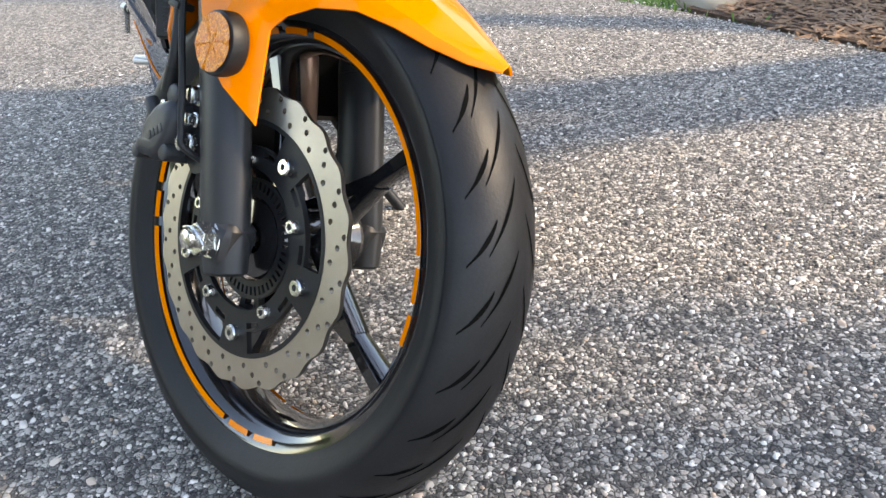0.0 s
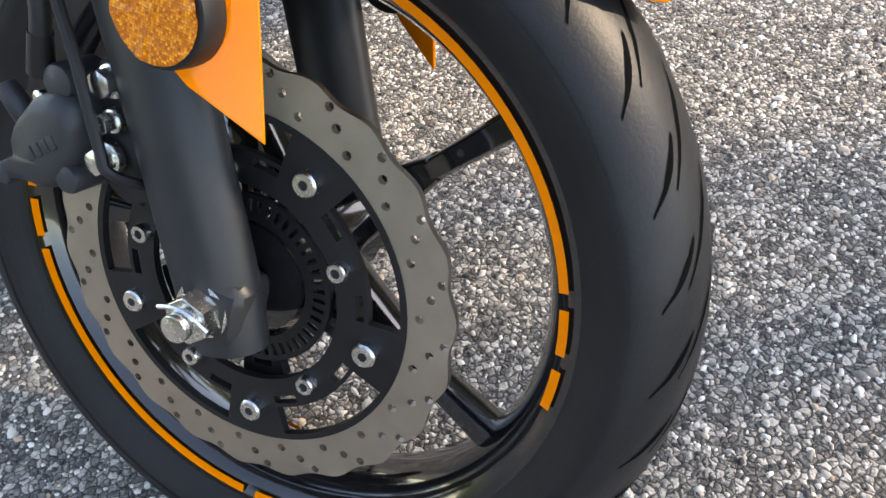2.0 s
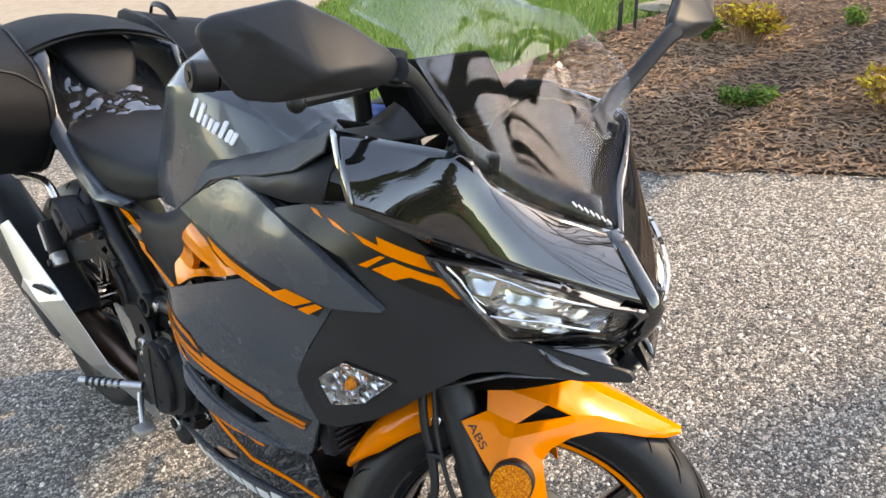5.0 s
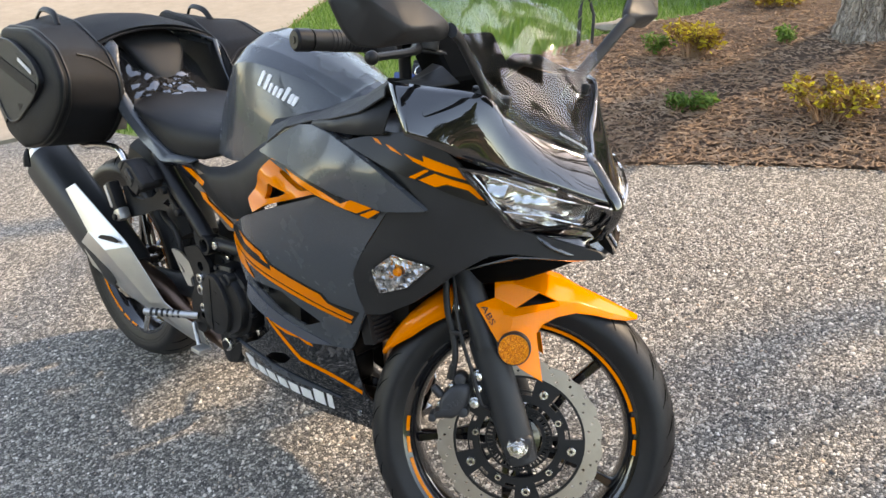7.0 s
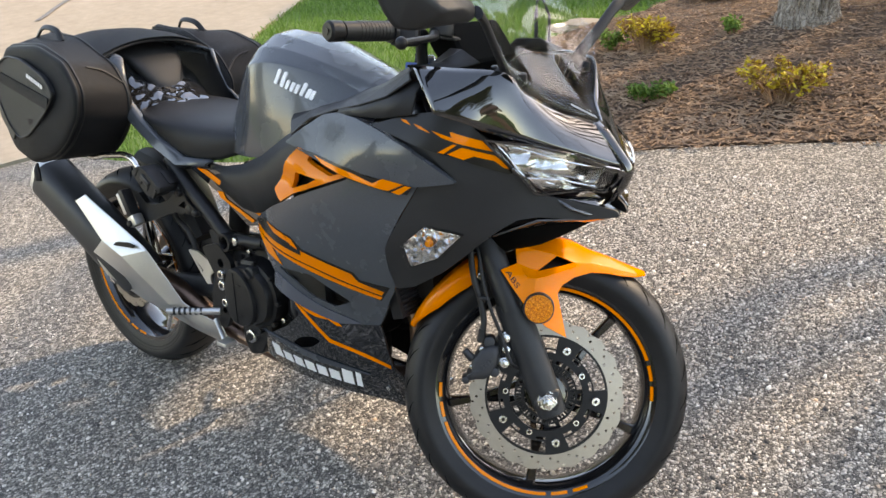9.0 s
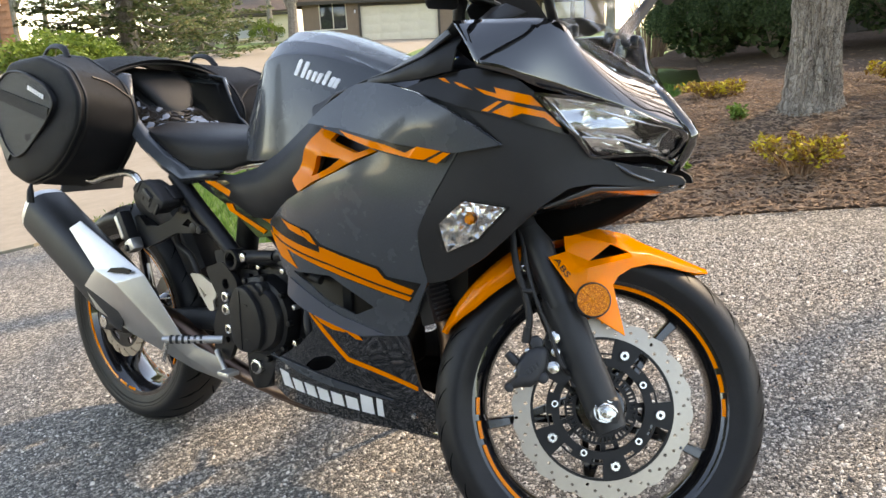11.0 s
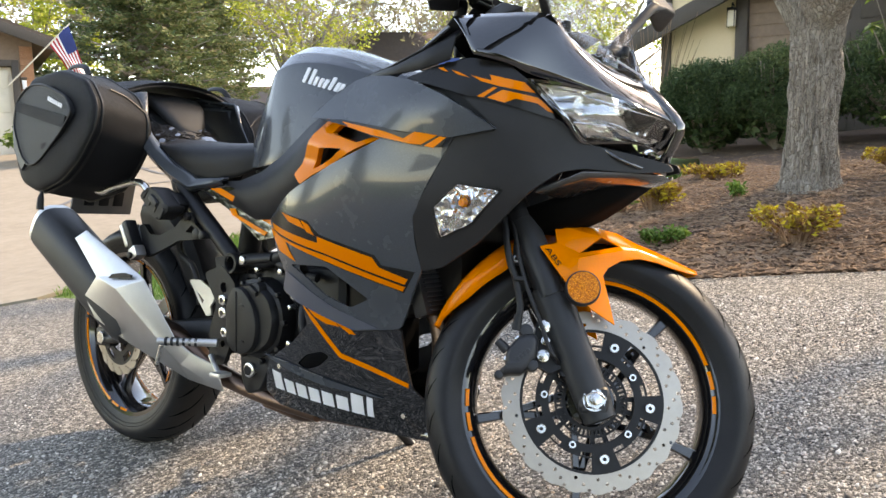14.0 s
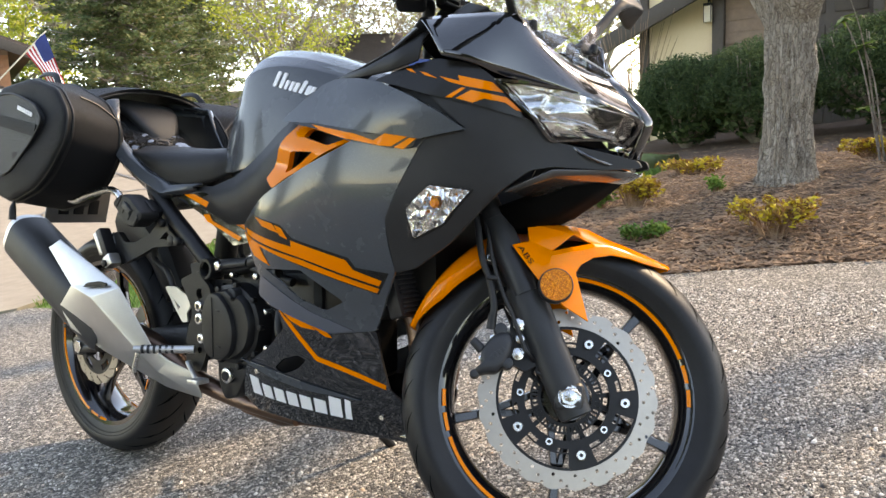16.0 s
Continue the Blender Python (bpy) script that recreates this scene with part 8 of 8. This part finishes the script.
    part("buckle", box((0.03, 0.012, 0.022), (-1.22, s * 0.19, 0.945), 0.004), PIPING, ob)
    return ob


saddle_bag(-1, "black nylon saddle bag with piped edges strapped beside the seat")
saddle_bag(1, "black nylon saddle bag with piped edges strapped beside the seat")
# padded strap over the tail joining both bags
st = thing("bag_strap", BIKE, "wide padded black strap over the tail joining two bags", "strap")
rows = []
for i in range(21):
    t = -1 + 2 * i / 20
    y, z = 0.20 * t, 1.00 - 0.055 * abs(t) ** 2.2
    rows.append([(-1.435 + 0.02 * abs(t), y, z - 0.004), (-1.43, y, z + 0.003), (-1.35, y, z + 0.006), (-1.27, y, z), (-1.20 + 0.02 * (1 - abs(t)), y, z - 0.015), (-1.195, y, z - 0.024), (-1.26, y, z - 0.012), (-1.35, y, z - 0.006)])
bm = bmesh.new()
loft(bm, rows)
part("webbing", fix(bm), CLOTH, st, sharp=60)
part("edge_binding", tube([r[5] for r in rows], 0.0035, 8, raw=True), PIPING, st)
part("edge_binding", tube([r[0] for r in rows], 0.0035, 8, raw=True), PIPING, st)

# ---------------------------------------------------------------- the house on the right
hz = gz(-2.6, 9.0) + 0.05
house = thing("house", Matrix.Translation((-2.72, 9.0, hz)), "house with tan stucco, dark brown lap siding and trim", "house", "houses")
part("stucco_wall", box((0.80, 0.2, 3.0), (-0.47, 0.1, 1.5), 0.01), STUCCO, house, "tan stucco wall")
part("corner_post", box((0.14, 0.24, 3.0), (0.0, 0.08, 1.5), 0.01), TRIM, house, "dark brown corner post")
part("return_wall", box((0.2, 3.0, 3.0), (-0.77, 1.6, 1.5), 0.01), SIDING, house)
part("corner_post", box((0.12, 0.24, 3.0), (-0.93, 0.08, 1.5), 0.01), TRIM, house)
part("siding_wall", wall_panel(6.0, 3.0, 0.2, ((-2.35, -1.35, 0.0, 2.15), (0.2, 1.8, 0.85, 2.2))), SIDING, house, "", Matrix.Translation((3.07, 0.06, 0)))
for x0, x1 in ((0.075, 0.70), (1.74, 3.25)):
    for k in range(21):
        bm = bmesh.new()
        boards(bm, x0, x1, 0.05 + 0.138 * k, 0.05 + 0.138 * (k + 1), 0.055, 0.138)
        part("siding_board", bm, SIDING, house, smooth=False)
dr = part("entry_door", box((0.96, 0.05, 2.1), (1.22, 0.20, 1.06), 0.006), TRIM, house, "dark panelled entry door")
for i in range(3):
    for j in range(2):
        part("panel", box((0.34, 0.03, 0.5), (1.0 + 0.44 * j, 0.168, 0.4 + 0.63 * i), 0.012), TRIM, dr)
for x in (0.71, 1.73):
    part("door_post", box((0.10, 0.12, 2.25), (x, 0.03, 1.12), 0.008), TRIM, house)
part("house_window", box((1.6, 0.02, 1.35), (4.07, 0.16, 1.52), 0.004), WINDOWG, house)
for q in (((1.72, 0.1, 0.07), (4.07, 0.03, 0.82)), ((1.72, 0.1, 0.07), (4.07, 0.03, 2.23)), ((0.06, 0.1, 1.35), (3.24, 0.03, 1.52)), ((0.06, 0.1, 1.35), (4.90, 0.03, 1.52)), ((0.05, 0.06, 1.35), (4.07, 0.10, 1.52))):
    part("window_frame", box(q[0], q[1], 0.006), TRIM, house)
lamp = part("wall_lamp", box((0.10, 0.10, 0.03), (-0.10, -0.10, 1.635), 0.008), PIPING, house, "black lantern wall lamp")
part("lantern_glass", box((0.085, 0.085, 0.19), (-0.10, -0.10, 1.52), 0.006), CREAM, lamp, "frosted lantern glass")
for dx in (-0.042, 0.042):
    for dy in (-0.042, 0.042):
        part("lantern_bar", box((0.008, 0.008, 0.20), (-0.10 + dx, -0.10 + dy, 1.52), 0.001), PIPING, lamp)
part("lantern_arm", tube([(-0.10, 0.0, 1.68), (-0.10, -0.08, 1.70), (-0.10, -0.10, 1.53)], 0.008, 8), PIPING, lamp)
ro = bmesh.new()
v = [ro.verts.new(p) for p in ((-2.3, -0.38, 2.55), (6.6, -0.38, 2.55), (6.6, 3.2, 4.3), (-2.3, 3.2, 4.3), (-2.3, -0.38, 2.72), (6.6, -0.38, 2.72), (6.6, 3.2, 4.47), (-2.3, 3.2, 4.47))]
for f in ((0, 1, 2, 3), (7, 6, 5, 4), (0, 4, 5, 1), (1, 5, 6, 2), (3, 2, 6, 7), (0, 3, 7, 4)):
    ro.faces.new([v[i] for i in f])
part("roof", fix(ro), SHINGLE, house, "brown shingle roof")
rk = box((3.0, 0.06, 0.2), (0, 0, 0), 0.006)
rk.transform(Matrix.Translation((-0.5, -0.38, 1.62)) @ Matrix.Rotation(radians(-24), 4, "Y"))
part("rake_board", rk, TRIM, house, "dark brown rake board")
rk = box((3.0, 0.33, 0.04), (0, 0, 0), 0.006)
rk.transform(Matrix.Translation((-0.53, -0.18, 1.69)) @ Matrix.Rotation(radians(-24), 4, "Y"))
part("rake_soffit", rk, TRIM, house)
part("fascia", box((8.9, 0.04, 0.2), (2.15, -0.402, 2.6), 0.006), TRIM, house)
part("soffit", box((8.9, 0.34, 0.03), (2.15, -0.20, 2.53), 0.004), TRIM, house)
# leggy shrub by the wall
r = random.Random(77)
sh = thing("bare_shrub", Matrix.Translation((-3.35, 7.7, gz(-3.35, 7.7))), "leafless shrub with thin reddish twigs by the wall", "shrub")
bm = bmesh.new()
for _ in range(60):
    a, l = r.uniform(0, 6.28), r.uniform(0.3, 1.0)
    e = Vector((math.cos(a) * 0.55 * l, math.sin(a) * 0.45 * l, r.uniform(0.9, 1.7)))
    limb(bm, [(e.x * 0.15, e.y * 0.15, -0.02), e * 0.55, e], [0.008, 0.005, 0.002], 4)
part("twig_clump", bm, CHIP, sh)
# broad-leaved evergreen at the right of the big tree
r = random.Random(78)
rh = thing("rhododendron", Matrix.Translation((-0.50, 4.40, bed_z(-0.50, 4.40))), "leggy evergreen shrub with long drooping leaves", "shrub")
bm, bl = bmesh.new(), bmesh.new()
for _ in range(26):
    a, l = r.uniform(0, 6.28), r.uniform(0.3, 1.0)
    e = Vector((math.cos(a) * 0.5 * l, math.sin(a) * 0.4 * l, r.uniform(0.3, 1.25)))
    limb(bm, [(e.x * 0.2, e.y * 0.2, -0.02), e * 0.6 + Vector((0, 0, 0.05)), e], [0.007, 0.005, 0.003], 5)
    for k in range(15):
        aa = r.uniform(0, 6.28)
        d = Vector((math.cos(aa), math.sin(aa), r.uniform(-0.7, 0.2))).normalized()
        sd = d.cross(Vector((0, 0, 1))).normalized()
        L, W = r.uniform(0.07, 0.12), r.uniform(0.016, 0.024)
        q = [bl.verts.new(e + p) for p in (Vector((0, 0, 0)), d * L * 0.4 + sd * W, d * L, d * L * 0.4 - sd * W)]
        bl.faces.new(q)
part("stem_clump", bm, BARK, rh)
part("leaf_clump", bl, SPRIG, rh)

# flag on a slanting pole at the garage corner
flag = thing("flag", Matrix.Translation((-17.1, 7.9, 2.65)), "striped red and white flag with a blue canton on a pole", "flag")
part("pole", cyl((-0.35, -0.35, -0.45), (0.47, 0.65, 0.86), 0.016, 10), CREAM, flag)
RED = grained("flag_red", (0.45, 0.03, 0.04), 0.8, 300, 0.1, 0.1)
BLUE = grained("flag_blue", (0.03, 0.05, 0.18), 0.8, 300, 0.1, 0.1)
H1, H0, F1, F0 = Vector((0.45, 0.62, 0.83)), Vector((0.20, 0.31, 0.41)), Vector((0.52, 0.98, -0.40)), Vector((0.34, 0.68, -0.22))


def cloth(u, v):
    """u down the hoist, v out along the fly, with hanging folds."""
    p = H1.lerp(H0, u).lerp(F1.lerp(F0, u), v)
    return p + Vector((0.05, -0.03, 0.02)) * math.sin(v * 7 + u * 5) * (0.3 + v)


for i in range(13):
    bm = bmesh.new()
    v0 = 0.42 if i < 7 else 0.0
    loft(bm, [[cloth(u, v) for v in np.linspace(v0, 1, 12)] for u in (i / 13, (i + 1) / 13)], False)
    part("stripe", bm, RED if i % 2 == 0 else WHITE, flag)
bm = bmesh.new()
loft(bm, [[cloth(u, v) for v in np.linspace(0, 0.42, 8)] for u in np.linspace(0, 7 / 13, 6)], False)
part("canton", bm, BLUE, flag)

# a pale car parked far down the street
cp = spot(137.3, 58, 0.0)
car = thing("car", Matrix.Translation(cp) @ pose(0, 0, 0, 0, 0, 52), "small pale silver car parked before a far house", "car")
SILVER = paint("silver_car_paint", (0.55, 0.57, 0.60), 0.25, 0.8)
bm = bmesh.new()
loft(bm, [[(x, y * w, z) for x, z in ((-2.1, 0.35), (-2.15, 0.7), (-1.9, 0.92), (-1.0, 0.98), (1.0, 0.95), (2.0, 0.78), (2.15, 0.55), (2.05, 0.33))] for y, w in ((-1, 0.82), (-1, 0.86), (1, 0.86), (1, 0.82))])
part("body", fix(bm), SILVER, car)
bm = bmesh.new()
loft(bm, [[(x, y, z) for x, y in ((-a, -b), (c, -b), (c, b), (-a, b))] for z, a, c, b in ((0.95, 1.7, 0.95, 0.78), (1.38, 1.25, 0.25, 0.62), (1.44, 1.1, 0.1, 0.56))])
part("cabin", fix(bm), WINDOWG, car, "dark glazed cabin")
part("car_roof", box((1.3, 1.15, 0.06), (-0.48, 0, 1.46), 0.03), SILVER, car)
for x in (-1.3, 1.35):
    for y in (-0.8, 0.8):
        part("wheel", cyl((x, y - 0.1, 0.32), (x, y + 0.1, 0.32), 0.32, 24), RUBBER, car)
